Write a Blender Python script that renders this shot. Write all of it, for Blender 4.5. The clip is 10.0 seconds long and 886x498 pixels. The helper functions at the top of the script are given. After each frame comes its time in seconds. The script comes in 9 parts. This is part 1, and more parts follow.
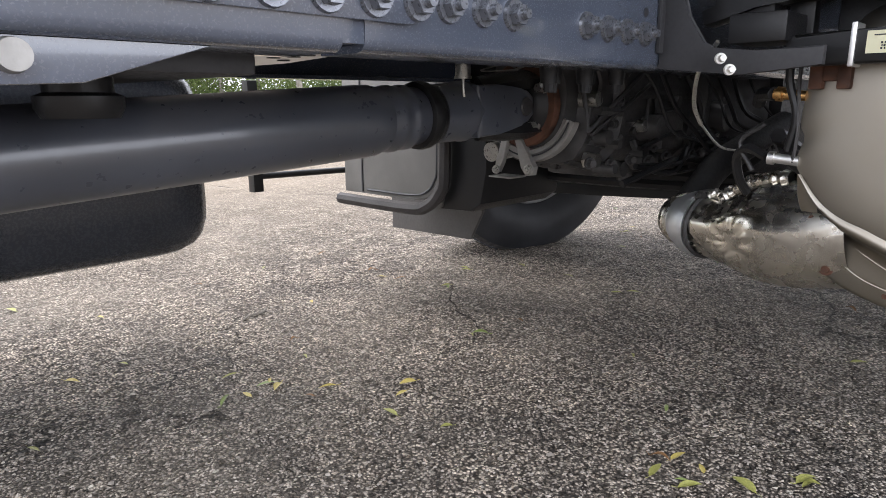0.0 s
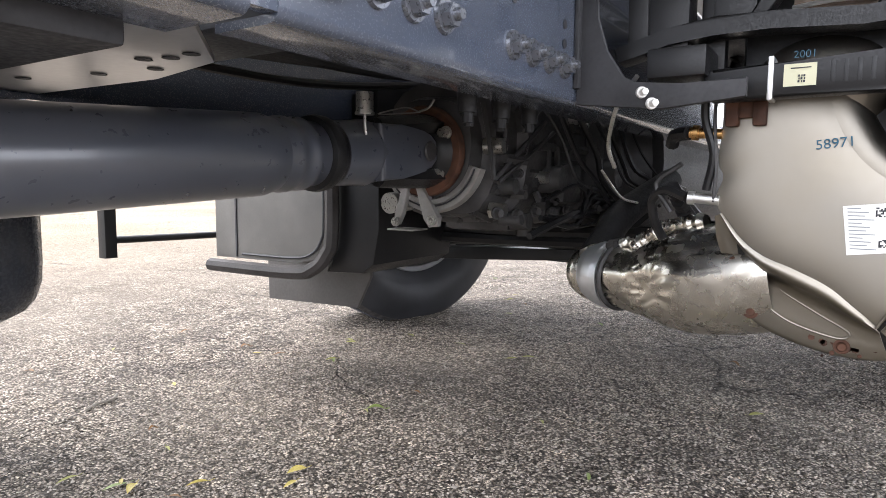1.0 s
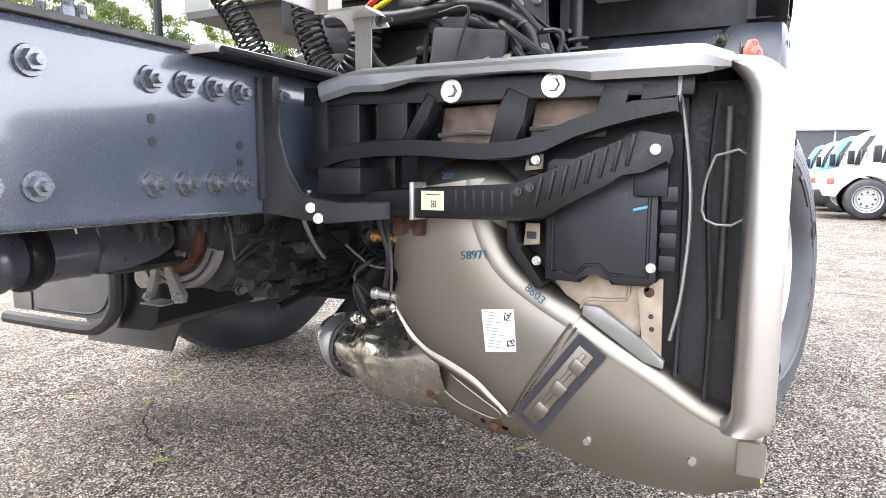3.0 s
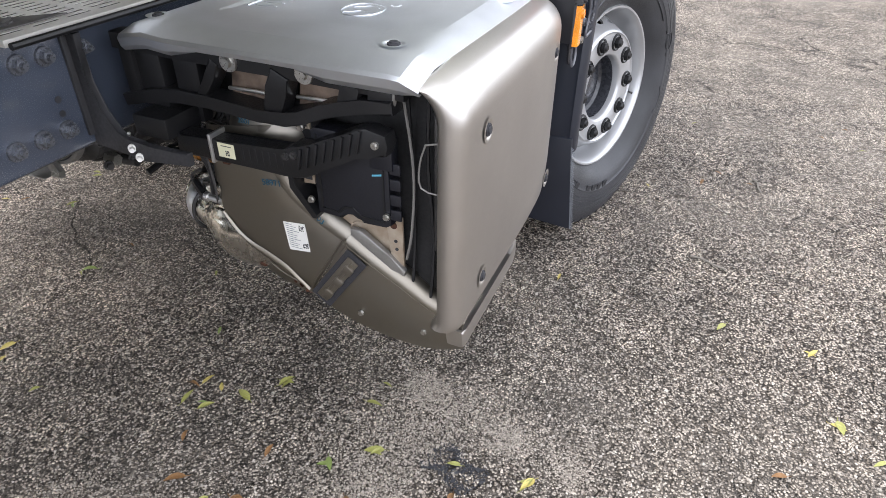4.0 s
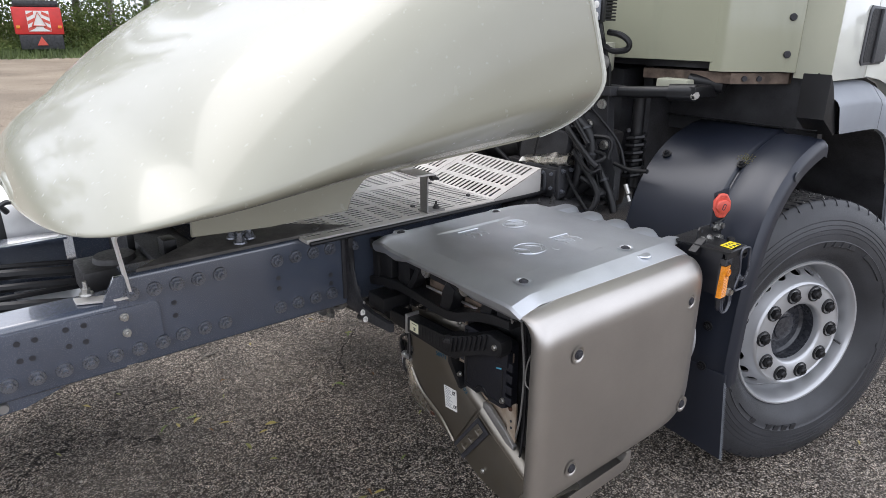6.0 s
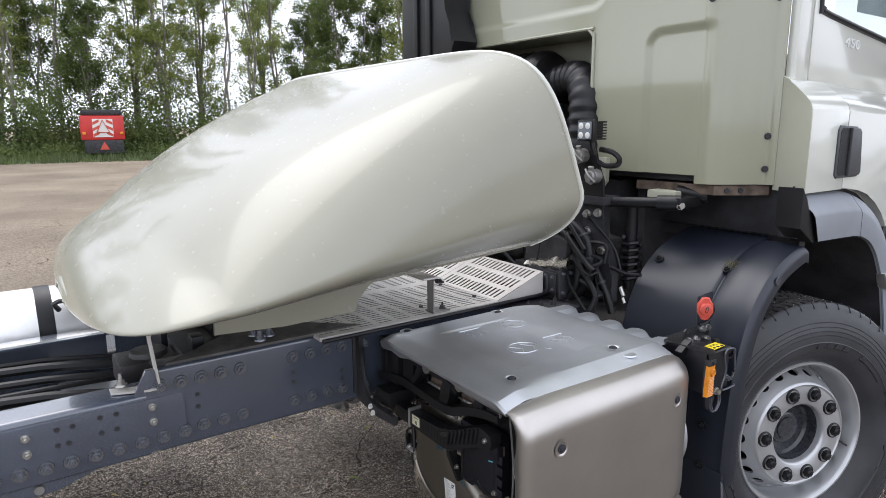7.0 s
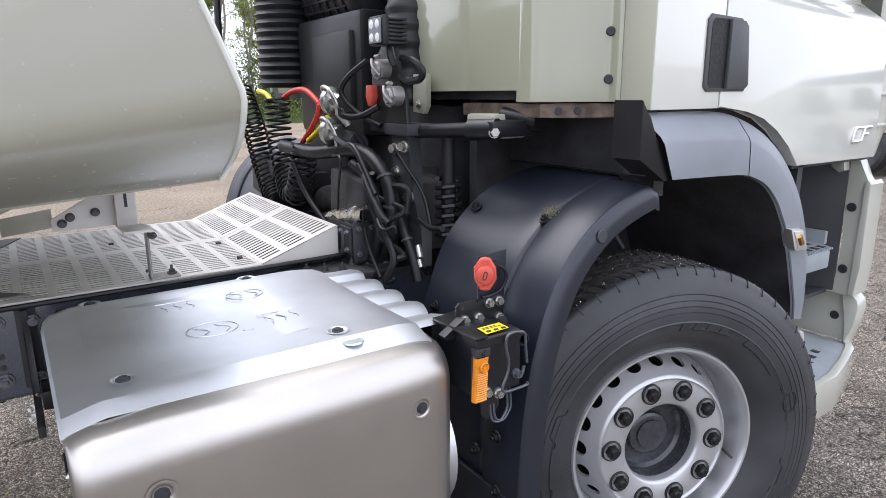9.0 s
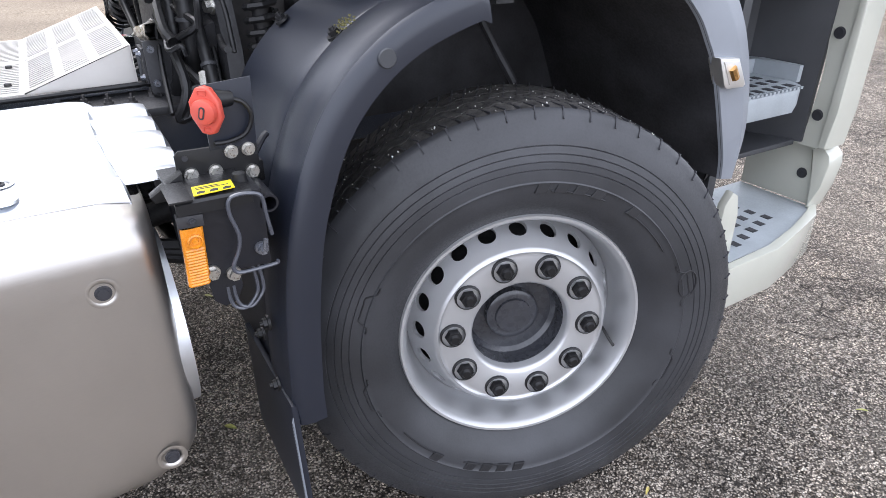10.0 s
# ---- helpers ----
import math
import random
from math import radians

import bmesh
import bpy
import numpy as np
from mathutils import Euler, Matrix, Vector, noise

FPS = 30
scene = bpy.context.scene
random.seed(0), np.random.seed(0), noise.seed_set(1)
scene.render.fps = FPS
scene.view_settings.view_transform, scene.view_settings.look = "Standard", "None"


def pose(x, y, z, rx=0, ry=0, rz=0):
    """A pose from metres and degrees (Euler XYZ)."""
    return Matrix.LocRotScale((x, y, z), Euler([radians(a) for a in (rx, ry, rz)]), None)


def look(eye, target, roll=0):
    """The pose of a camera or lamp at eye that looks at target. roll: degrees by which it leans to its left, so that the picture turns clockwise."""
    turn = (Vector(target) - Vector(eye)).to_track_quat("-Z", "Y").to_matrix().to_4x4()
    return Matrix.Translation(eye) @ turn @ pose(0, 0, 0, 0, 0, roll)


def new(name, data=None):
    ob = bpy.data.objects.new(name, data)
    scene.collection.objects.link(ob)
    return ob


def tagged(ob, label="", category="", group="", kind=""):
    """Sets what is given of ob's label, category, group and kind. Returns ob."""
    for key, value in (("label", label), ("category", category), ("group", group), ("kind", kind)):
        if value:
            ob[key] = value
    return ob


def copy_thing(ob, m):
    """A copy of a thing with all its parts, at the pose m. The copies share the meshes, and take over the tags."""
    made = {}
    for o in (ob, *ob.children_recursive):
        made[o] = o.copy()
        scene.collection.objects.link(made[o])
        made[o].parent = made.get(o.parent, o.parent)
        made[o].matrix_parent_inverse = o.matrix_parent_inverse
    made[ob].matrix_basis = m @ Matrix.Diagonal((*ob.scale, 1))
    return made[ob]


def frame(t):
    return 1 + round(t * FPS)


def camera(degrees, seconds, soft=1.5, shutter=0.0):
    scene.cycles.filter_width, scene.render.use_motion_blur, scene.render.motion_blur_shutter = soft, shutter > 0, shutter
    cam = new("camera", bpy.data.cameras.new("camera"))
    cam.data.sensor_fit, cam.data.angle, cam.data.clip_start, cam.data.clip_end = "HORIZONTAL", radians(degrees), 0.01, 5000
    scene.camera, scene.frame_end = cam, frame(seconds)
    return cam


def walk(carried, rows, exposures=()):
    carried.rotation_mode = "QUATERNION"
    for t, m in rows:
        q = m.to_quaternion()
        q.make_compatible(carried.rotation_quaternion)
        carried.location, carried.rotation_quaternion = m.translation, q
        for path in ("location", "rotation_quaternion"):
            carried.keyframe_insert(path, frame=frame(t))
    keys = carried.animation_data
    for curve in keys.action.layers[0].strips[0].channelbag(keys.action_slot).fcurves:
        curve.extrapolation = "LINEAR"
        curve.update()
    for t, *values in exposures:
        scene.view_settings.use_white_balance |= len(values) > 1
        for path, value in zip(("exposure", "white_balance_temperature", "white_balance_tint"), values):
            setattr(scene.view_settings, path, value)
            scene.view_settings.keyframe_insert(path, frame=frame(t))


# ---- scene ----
cam = camera(69.4, 10.0, 0.5)
PATH = [
    (0, (-2.573, -0.948, 0.707), (-1.184, 0.418, 0.256), -0.3),
    (0.5, (-2.536, -0.862, 0.655), (-0.928, 0.264, 0.272), 0.2),
    (1, (-2.508, -0.802, 0.627), (-0.834, 0.272, 0.425), 0.4),
    (1.5, (-2.471, -0.775, 0.596), (-0.773, 0.276, 0.471), 0.5),
    (2, (-2.431, -0.846, 0.624), (-0.712, 0.173, 0.533), 0.4),
    (2.5, (-2.398, -1.043, 0.699), (-0.645, -0.084, 0.622), 0.5),
    (3, (-2.381, -1.203, 0.834), (-0.595, -0.337, 0.597), 0.3),
    (3.2, (-2.371, -1.274, 0.929), (-0.6, -0.47, 0.462), 0.4),
    (4.3, (-2.36, -1.739, 1.482), (-0.959, -1.077, 0.219), 0.3),
    (4.5, (-2.366, -1.823, 1.536), (-1.029, -1.113, 0.229), 1.0),
    (5, (-2.31, -1.954, 1.618), (-0.949, -0.981, 0.521), 0.9),
    (5.5, (-2.287, -2.012, 1.614), (-0.978, -0.752, 0.777), 0.7),
    (6, (-2.442, -2.13, 1.645), (-1.269, -0.653, 0.981), 0.3),
    (6.2, (-2.493, -2.186, 1.659), (-1.347, -0.656, 1.072), 0.1),
    (7.3, (-2.399, -2.386, 1.725), (-1.263, -0.771, 1.409), -0.4),
    (7.5, (-2.305, -2.421, 1.709), (-1.163, -0.802, 1.439), -0.3),
    (8, (-2.098, -2.449, 1.652), (-0.956, -0.824, 1.422), -0.2),
    (8.5, (-1.804, -2.323, 1.57), (-0.667, -0.697, 1.321), -0.2),
    (9, (-1.448, -2.272, 1.518), (-0.362, -0.661, 1.046), -0.4),
    (9.5, (-1.076, -2.312, 1.465), (-0.054, -0.735, 0.779), -0.5),
    (10, (-0.782, -2.23, 1.4), (0.115, -0.704, 0.469), -0.3),
]
walk(cam, [(t, look(eye, target, roll)) for t, eye, target, roll in PATH], exposures=[(0,1.42,6550,14),(0.5,1.72,6550,14),(1.0,1.84,6550,14),(2.0,2.08,6500,12),(2.6,2.22,6500,11),(3.0,2.14,6500,13),(3.2,1.85,6500,14),(4.5,1.16,6500,12),(5.0,1.2,6350,10),(5.5,0.82,6350,13),(6.2,0.42,6400,14),(8.0,0.32,6400,15),(8.5,0.36,6400,16),(9.0,0.68,6300,16),(9.5,0.88,6250,16),(10,1.06,6250,15)])


# ---- light: bright overcast day ----
world = bpy.data.worlds.new("overcast")
scene.world = world
world.use_nodes = True
wn, wl = world.node_tree.nodes, world.node_tree.links
wn.clear()
sky = wn.new("ShaderNodeTexSky")
sky.sky_type, sky.sun_disc = "NISHITA", False
sky.sun_elevation, sky.sun_rotation = radians(60), radians(340)
sky.air_density, sky.dust_density, sky.ozone_density = 1.0, 4.0, 1.0
grey = wn.new("ShaderNodeHueSaturation")
grey.inputs["Saturation"].default_value = 0.22
cloudco = wn.new("ShaderNodeTexCoord")
cloud = wn.new("ShaderNodeTexNoise")
cloud.inputs["Scale"].default_value, cloud.inputs["Detail"].default_value = 3.0, 5.0
cloudmap = wn.new("ShaderNodeMapRange")
cloudmap.inputs["From Min"].default_value, cloudmap.inputs["From Max"].default_value = 0.3, 0.7
cloudmap.inputs["To Min"].default_value, cloudmap.inputs["To Max"].default_value = 0.75, 1.25
cloudmul = wn.new("ShaderNodeMix")
cloudmul.data_type, cloudmul.blend_type = "RGBA", "MULTIPLY"
cloudmul.inputs["Factor"].default_value = 1.0
back = wn.new("ShaderNodeBackground")
back.inputs["Strength"].default_value = 0.15
wout = wn.new("ShaderNodeOutputWorld")
wl.new(sky.outputs[0], grey.inputs["Color"])
wl.new(cloudco.outputs["Generated"], cloud.inputs["Vector"])
wl.new(cloud.outputs["Fac"], cloudmap.inputs["Value"])
veil = wn.new("ShaderNodeMix")
veil.data_type = "RGBA"
veil.inputs["Factor"].default_value = 0.8
veil.inputs["B"].default_value = (9.0, 9.6, 10.5, 1)
wl.new(grey.outputs[0], veil.inputs["A"])
wl.new(veil.outputs["Result"], cloudmul.inputs["A"])
wl.new(cloudmap.outputs[0], cloudmul.inputs["B"])
wl.new(cloudmul.outputs["Result"], back.inputs["Color"])
wl.new(back.outputs[0], wout.inputs[0])

sun = new("sun", bpy.data.lights.new("sun", "SUN"))
sun.data.energy, sun.data.angle, sun.data.color = 1.0, radians(45), (1.0, 0.97, 0.92)
sun.matrix_world = look((-2, 5.5, 10), (0, 0, 0))


# ---- materials ----
def mat(name, col, rough=0.5, metal=0.0, var=0.15, scale=6.0, bump=0.1, fine=120.0, coat=0.0, col2=None, rvar=0.12, stretch=(1, 1, 1), dist=0.002, spec=0.5):
    """A surface with broad stains, fine grain in gloss and relief."""
    m = bpy.data.materials.new(name)
    m.use_nodes = True
    n, l = m.node_tree.nodes, m.node_tree.links
    b = n["Principled BSDF"]
    b.inputs["Metallic"].default_value = metal
    b.inputs["Coat Weight"].default_value = coat
    b.inputs["Coat Roughness"].default_value = 0.06
    b.inputs["Specular IOR Level"].default_value = spec
    co, mp = n.new("ShaderNodeTexCoord"), n.new("ShaderNodeMapping")
    mp.inputs["Scale"].default_value = stretch
    l.new(co.outputs["Object"], mp.inputs["Vector"])
    big, small = n.new("ShaderNodeTexNoise"), n.new("ShaderNodeTexNoise")
    big.inputs["Scale"].default_value, big.inputs["Detail"].default_value = scale, 6.0
    small.inputs["Scale"].default_value, small.inputs["Detail"].default_value = fine, 3.0
    l.new(co.outputs["Object"], big.inputs["Vector"])
    l.new(mp.outputs["Vector"], small.inputs["Vector"])
    ramp = n.new("ShaderNodeValToRGB")
    ramp.color_ramp.elements[0].position, ramp.color_ramp.elements[1].position = 0.32, 0.68
    lo = col2 or tuple(c * (1 - var) for c in col)
    hi = tuple(min(1.0, c * (1 + var)) for c in col) if not col2 else col
    ramp.color_ramp.elements[0].color, ramp.color_ramp.elements[1].color = (*lo, 1), (*hi, 1)
    l.new(big.outputs["Fac"], ramp.inputs["Fac"])
    l.new(ramp.outputs["Color"], b.inputs["Base Color"])
    r = n.new("ShaderNodeMapRange")
    r.inputs["From Min"].default_value, r.inputs["From Max"].default_value = 0.3, 0.7
    r.inputs["To Min"].default_value, r.inputs["To Max"].default_value = max(0.02, rough - rvar), min(1.0, rough + rvar)
    l.new(small.outputs["Fac"], r.inputs["Value"])
    l.new(r.outputs[0], b.inputs["Roughness"])
    if bump:
        bp = n.new("ShaderNodeBump")
        bp.inputs["Strength"].default_value, bp.inputs["Distance"].default_value = bump, dist
        l.new(small.outputs["Fac"], bp.inputs["Height"])
        l.new(bp.outputs["Normal"], b.inputs["Normal"])
    return m


CHASSIS = mat("chassis_paint", (0.066, 0.080, 0.112), 0.25, 0.0, 0.12, 5, 0.025, 420, spec=1.0, coat=1.0, rvar=0.05)
DUSTY = mat("dusty_chassis_plate", (0.095, 0.09, 0.085), 0.6, 0.0, 0.5, 12, 0.1, 200)
CHASSIS_IN = mat("dusty_black_steel", (0.030, 0.030, 0.033), 0.55, 0.0, 0.5, 9, 0.15, 150)
BLACK = mat("black_plastic", (0.011, 0.011, 0.012), 0.40, 0.0, 0.3, 8, 0.08, 300, spec=0.4)
BOLT = mat("phosphated_bolt", (0.20, 0.21, 0.235), 0.30, 0.7, 0.2, 30, 0.03, 200, rvar=0.08)
# black plastic, the blue of reflected sky mixed into its base colour
GUARD = mat("black_mudguard_sky_tint", (0.0120, 0.0150, 0.0245), 0.40, 0.0, 0.12, 3, 0.04, 420, rvar=0.04, spec=0.6)
SHAFT = mat("drive_shaft_paint", (0.056, 0.061, 0.076), 0.30, 0.0, 0.25, 5, 0.0, 60, coat=0.35, rvar=0.03, spec=0.8)
HUB = mat("glossy_dark_hub_paint", (0.036, 0.038, 0.045), 0.28, 0.0, 0.2, 20, 0.0, 60, coat=0.4)
# tank tone with shade and dark ground reflection put in; also dark truck windows
NAVY = mat("shade_dark_tank", (0.026, 0.029, 0.036), 0.26, 0.0, 0.2, 4, 0.05, 200)
RUBBER = mat("black_rubber", (0.034, 0.035, 0.039), 0.45, 0.0, 0.35, 5, 0.12, 200)
LETTER = mat("clean_black_rubber", (0.016, 0.016, 0.018), 0.55, 0.0, 0.2, 20, 0.05, 200)
TREAD = mat("worn_tread_rubber", (0.062, 0.058, 0.055), 0.75, 0.0, 0.6, 40, 0.6, 260)
# cab cream with the shade of the rear wall put into the colour
CREAM = mat("cream_gloss_paint_shaded", (0.335, 0.338, 0.246), 0.16, 0.0, 0.03, 2, 0.0, 200, coat=0.9, rvar=0.04)
CREAM_IN = mat("cream_unpolished", (0.42, 0.42, 0.33), 0.4, 0.0, 0.06, 4, 0.04, 200)
PALE = mat("pale_cream_bumper_paint", (0.52, 0.52, 0.45), 0.22, 0.0, 0.05, 4, 0.02, 200, coat=0.6, rvar=0.05)
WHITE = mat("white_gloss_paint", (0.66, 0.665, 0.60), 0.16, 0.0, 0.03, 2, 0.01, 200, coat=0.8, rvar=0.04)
SHELL = mat("cream_shell_paint", (0.318, 0.310, 0.244), 0.27, 0.0, 0.04, 3, 0.0, 60, coat=0.34, rvar=0.004)
# base lightened and blued for the sky that the top cover reflects
STEEL = mat("brushed_stainless_skylit", (0.72, 0.745, 0.78), 0.45, 1.0, 0.08, 5, 0.03, 90, stretch=(1, 9, 9), rvar=0.07)
# same steel, its weaker light on the side put in as darker, warmer colour
STEEL_SIDE = mat("satin_stainless_cover_dimmed", (0.555, 0.528, 0.496), 0.40, 1.0, 0.06, 4, 0.05, 70, stretch=(1, 10, 10), rvar=0.06)
# warm heat tint, darkened further in place of dark surroundings it would reflect
SHIELD = mat("heat_tinted_darkened_stainless", (0.285, 0.266, 0.235), 0.42, 1.0, 0.07, 5, 0.0, 60, rvar=0.02, col2=(0.28, 0.25, 0.203))
FOIL = mat("crumpled_foil", (0.66, 0.63, 0.57), 0.27, 1.0, 0.10, 9, 0.10, 34, rvar=0.06, dist=0.004)
ZINC = mat("zinc_bolt", (0.55, 0.54, 0.51), 0.35, 1.0, 0.05, 12, 0.03, 300)
FOOT = mat("cast_alloy", (0.30, 0.29, 0.275), 0.5, 0.6, 0.15, 14, 0.15, 160)
RUST = mat("rusty_steel", (0.10, 0.044, 0.026), 0.75, 0.2, 0.5, 30, 0.3, 120)
CASTING = mat("dirty_cast_aluminium", (0.062, 0.060, 0.060), 0.48, 0.4, 0.4, 9, 0.25, 110)
ALU = mat("bare_aluminium", (0.78, 0.775, 0.76), 0.42, 1.0, 0.12, 8, 0.05, 140, stretch=(8, 1, 1))
PLATE = mat("aluminium_walkway", (0.64, 0.61, 0.57), 0.45, 0.22, 0.10, 6, 0.05, 160, stretch=(1, 6, 1))
RIMPAINT = mat("silver_rim_paint", (0.53, 0.535, 0.545), 0.33, 0.6, 0.05, 5, 0.015, 90, rvar=0.04)
GREYPL = mat("grey_plastic", (0.22, 0.235, 0.26), 0.45, 0.0, 0.10, 5, 0.1, 400, rvar=0.05)
HANDLE = mat("grey_handle_plastic", (0.058, 0.060, 0.064), 0.42, 0.0, 0.1, 6, 0.08, 400)
DARKGREY = mat("dark_grey_plastic", (0.045, 0.047, 0.052), 0.5, 0.0, 0.15, 6, 0.12, 400)
STEPGREY = mat("light_grey_step", (0.33, 0.36, 0.38), 0.5, 0.0, 0.12, 9, 0.1, 200)
BOXGREY = mat("warm_grey_panel", (0.16, 0.155, 0.145), 0.5, 0.0, 0.2, 6, 0.1, 200)
BOXDARK = mat("dusty_brown_black", (0.040, 0.036, 0.035), 0.6, 0.0, 0.3, 10, 0.12, 200)
# near-black that holds the shade of interiors and undersides in its colour
SHADEBLACK = mat("shade_black_steel", (0.008, 0.008, 0.009), 0.6, 0.0, 0.4, 10, 0.15, 150)
CTRL = mat("navy_black_plastic", (0.0075, 0.008, 0.012), 0.45, 0.0, 0.2, 8, 0.06, 300)
TANRUST = mat("brown_rusty_sheet", (0.17, 0.125, 0.095), 0.65, 0.2, 0.5, 22, 0.2, 120)
TANSHEET = mat("tan_sheet_with_rust_stains", (0.46, 0.39, 0.31), 0.5, 0.3, 0.4, 26, 0.1, 120, col2=(0.30, 0.22, 0.15))
ORANGE = mat("amber_reflector", (0.74, 0.25, 0.012), 0.25, 0.0, 0.15, 40, 0.5, 260, coat=0.5)
REDPL = mat("faded_red_plastic", (0.62, 0.09, 0.06), 0.42, 0.0, 0.12, 20, 0.08, 200)
REDHOSE = mat("red_hose", (0.62, 0.03, 0.02), 0.4, 0.0, 0.1, 30, 0.1, 200)
YELLOW = mat("yellow_sticker", (0.85, 0.66, 0.02), 0.4, 0.0, 0.05, 30, 0.0, 200)
PAPER = mat("white_label", (0.78, 0.77, 0.73), 0.6, 0.0, 0.04, 30, 0.0, 200)
INK = mat("dark_print", (0.03, 0.03, 0.035), 0.6, 0.0, 0.1, 30, 0.0, 200)
TEAL = mat("teal_marker_ink", (0.012, 0.09, 0.15), 0.5, 0.0, 0.1, 60, 0.0, 200)
BRASS = mat("brass_fitting", (0.62, 0.36, 0.14), 0.35, 1.0, 0.15, 60, 0.05, 300)
REDPAINT = mat("red_trailer_paint", (0.60, 0.035, 0.03), 0.4, 0.0, 0.15, 2, 0.05, 60)
LEAFDARK = mat("hedge_leaves", (0.20, 0.25, 0.08), 0.6, 0.0, 0.5, 0.6, 0.0, 9, col2=(0.07, 0.105, 0.035), spec=0.25)
LEAFMID = mat("tree_leaves", (0.37, 0.40, 0.12), 0.6, 0.0, 0.5, 0.7, 0.0, 9, col2=(0.15, 0.21, 0.07), spec=0.25)
for leafy in (LEAFDARK, LEAFMID):
    n, l = leafy.node_tree.nodes, leafy.node_tree.links
    thin_leaf, both = n.new("ShaderNodeBsdfTranslucent"), n.new("ShaderNodeMixShader")
    l.new(n["Color Ramp"].outputs["Color"], thin_leaf.inputs["Color"])
    both.inputs[0].default_value = 0.4
    l.new(n["Principled BSDF"].outputs[0], both.inputs[1])
    l.new(thin_leaf.outputs[0], both.inputs[2])
    l.new(both.outputs[0], n["Material Output"].inputs["Surface"])
BARK = mat("pale_bark", (0.22, 0.20, 0.17), 0.85, 0.0, 0.4, 3, 0.5, 20)
GRASS = mat("verge_grass", (0.12, 0.16, 0.05), 0.8, 0.0, 0.5, 0.8, 0.0, 12, col2=(0.06, 0.08, 0.03))

GLASS = bpy.data.materials.new("window_glass")
GLASS.use_nodes = True
gb = GLASS.node_tree.nodes["Principled BSDF"]
gb.inputs["Base Color"].default_value = (0.86, 0.93, 0.92, 1)
gb.inputs["Roughness"].default_value = 0.02
gb.inputs["Transmission Weight"].default_value = 0.95
gb.inputs["IOR"].default_value = 1.3


# ---- mesh tools ----
def obj(name, bm, material, parent=None, label="", smooth=38):
    me = bpy.data.meshes.new(name)
    bmesh.ops.recalc_face_normals(bm, faces=bm.faces[:])
    bm.to_mesh(me)
    bm.free()
    me.materials.append(material)
    if smooth:
        me.polygons.foreach_set("use_smooth", [True] * len(me.polygons))
        me.set_sharp_from_angle(angle=radians(smooth))
    ob = new(name, me)
    if parent:
        ob.parent = parent
        ob.matrix_parent_inverse = parent.matrix_world.inverted()
    if label:
        ob["label"] = label
    return ob


def part(name, bm, material, parent, label="", smooth=38):
    return obj(name, bm, material, parent, label, smooth)


def again(ob, place, parent=None, turn=None):
    """The same mesh once more at another place, as a part of the same thing."""
    o = bpy.data.objects.new(ob.name.split(".")[0], ob.data)
    scene.collection.objects.link(o)
    o.parent = parent or ob.parent
    o.matrix_parent_inverse = o.parent.matrix_world.inverted()
    o.matrix_basis = Matrix.Translation(place) @ (turn or Matrix())
    return o


def thing(name, label, category, place=(0, 0, 0), group=""):
    e = new(name)
    e.location = place
    e.empty_display_size = 0.1
    bpy.context.view_layer.update()
    return tagged(e, label, category, group)


def box(bm, x0, x1, y0, y1, z0, z1, bev=0.0, m=None, seg=2):
    r = bmesh.ops.create_cube(bm, size=1.0)
    v = r["verts"]
    for p in v:
        p.co = Vector((x0 + (p.co.x + 0.5) * (x1 - x0), y0 + (p.co.y + 0.5) * (y1 - y0), z0 + (p.co.z + 0.5) * (z1 - z0)))
    if bev:
        e = list({e for p in v for e in p.link_edges})
        out = bmesh.ops.bevel(bm, geom=e, offset=bev, segments=seg, affect="EDGES", profile=0.6)
        v = list({p for f in out["faces"] for p in f.verts} | {p for p in v if p.is_valid})
    if m is not None:
        bmesh.ops.transform(bm, matrix=m, verts=v)
    return bm


def prism(bm, pts, axis, a, b, bev=0.0, m=None, seg=2):
    """The outline pts, in the two other axes in order, drawn out along axis from a to b."""
    def at(p, c):
        return {"x": (c, p[0], p[1]), "y": (p[0], c, p[1]), "z": (p[0], p[1], c)}[axis]
    lo = [bm.verts.new(at(p, a)) for p in pts]
    hi = [bm.verts.new(at(p, b)) for p in pts]
    f0, f1 = bm.faces.new(lo), bm.faces.new(hi[::-1])
    for i in range(len(pts)):
        j = (i + 1) % len(pts)
        bm.faces.new((lo[i], hi[i], hi[j], lo[j]))
    v = lo + hi
    if bev:
        e = list(set(f0.edges) | set(f1.edges))
        out = bmesh.ops.bevel(bm, geom=e, offset=bev, segments=seg, affect="EDGES", profile=0.6, clamp_overlap=True)
        v = list({p for f in out["faces"] for p in f.verts} | {p for p in v if p.is_valid})
    if m is not None:
        bmesh.ops.transform(bm, matrix=m, verts=v)
    return bm


def basis(direction):
    d = Vector(direction).normalized()
    s = Vector((0, 0, 1)) if abs(d.z) < 0.9 else Vector((1, 0, 0))
    u = d.cross(s).normalized()
    return d, u, u.cross(d)


def rod(bm, p0, p1, r0, r1=None, seg=16, cap=True):
    p0, p1 = Vector(p0), Vector(p1)
    r1 = r0 if r1 is None else r1
    d, u, w = basis(p1 - p0)
    rings = []
    for p, r in ((p0, r0), (p1, r1)):
        rings.append([bm.verts.new(p + r * (math.cos(k * math.tau / seg) * u + math.sin(k * math.tau / seg) * w)) for k in range(seg)])
    for k in range(seg):
        j = (k + 1) % seg
        bm.faces.new((rings[0][k], rings[0][j], rings[1][j], rings[1][k]))
    if cap:
        bm.faces.new(rings[0][::-1])
        bm.faces.new(rings[1])
    return bm


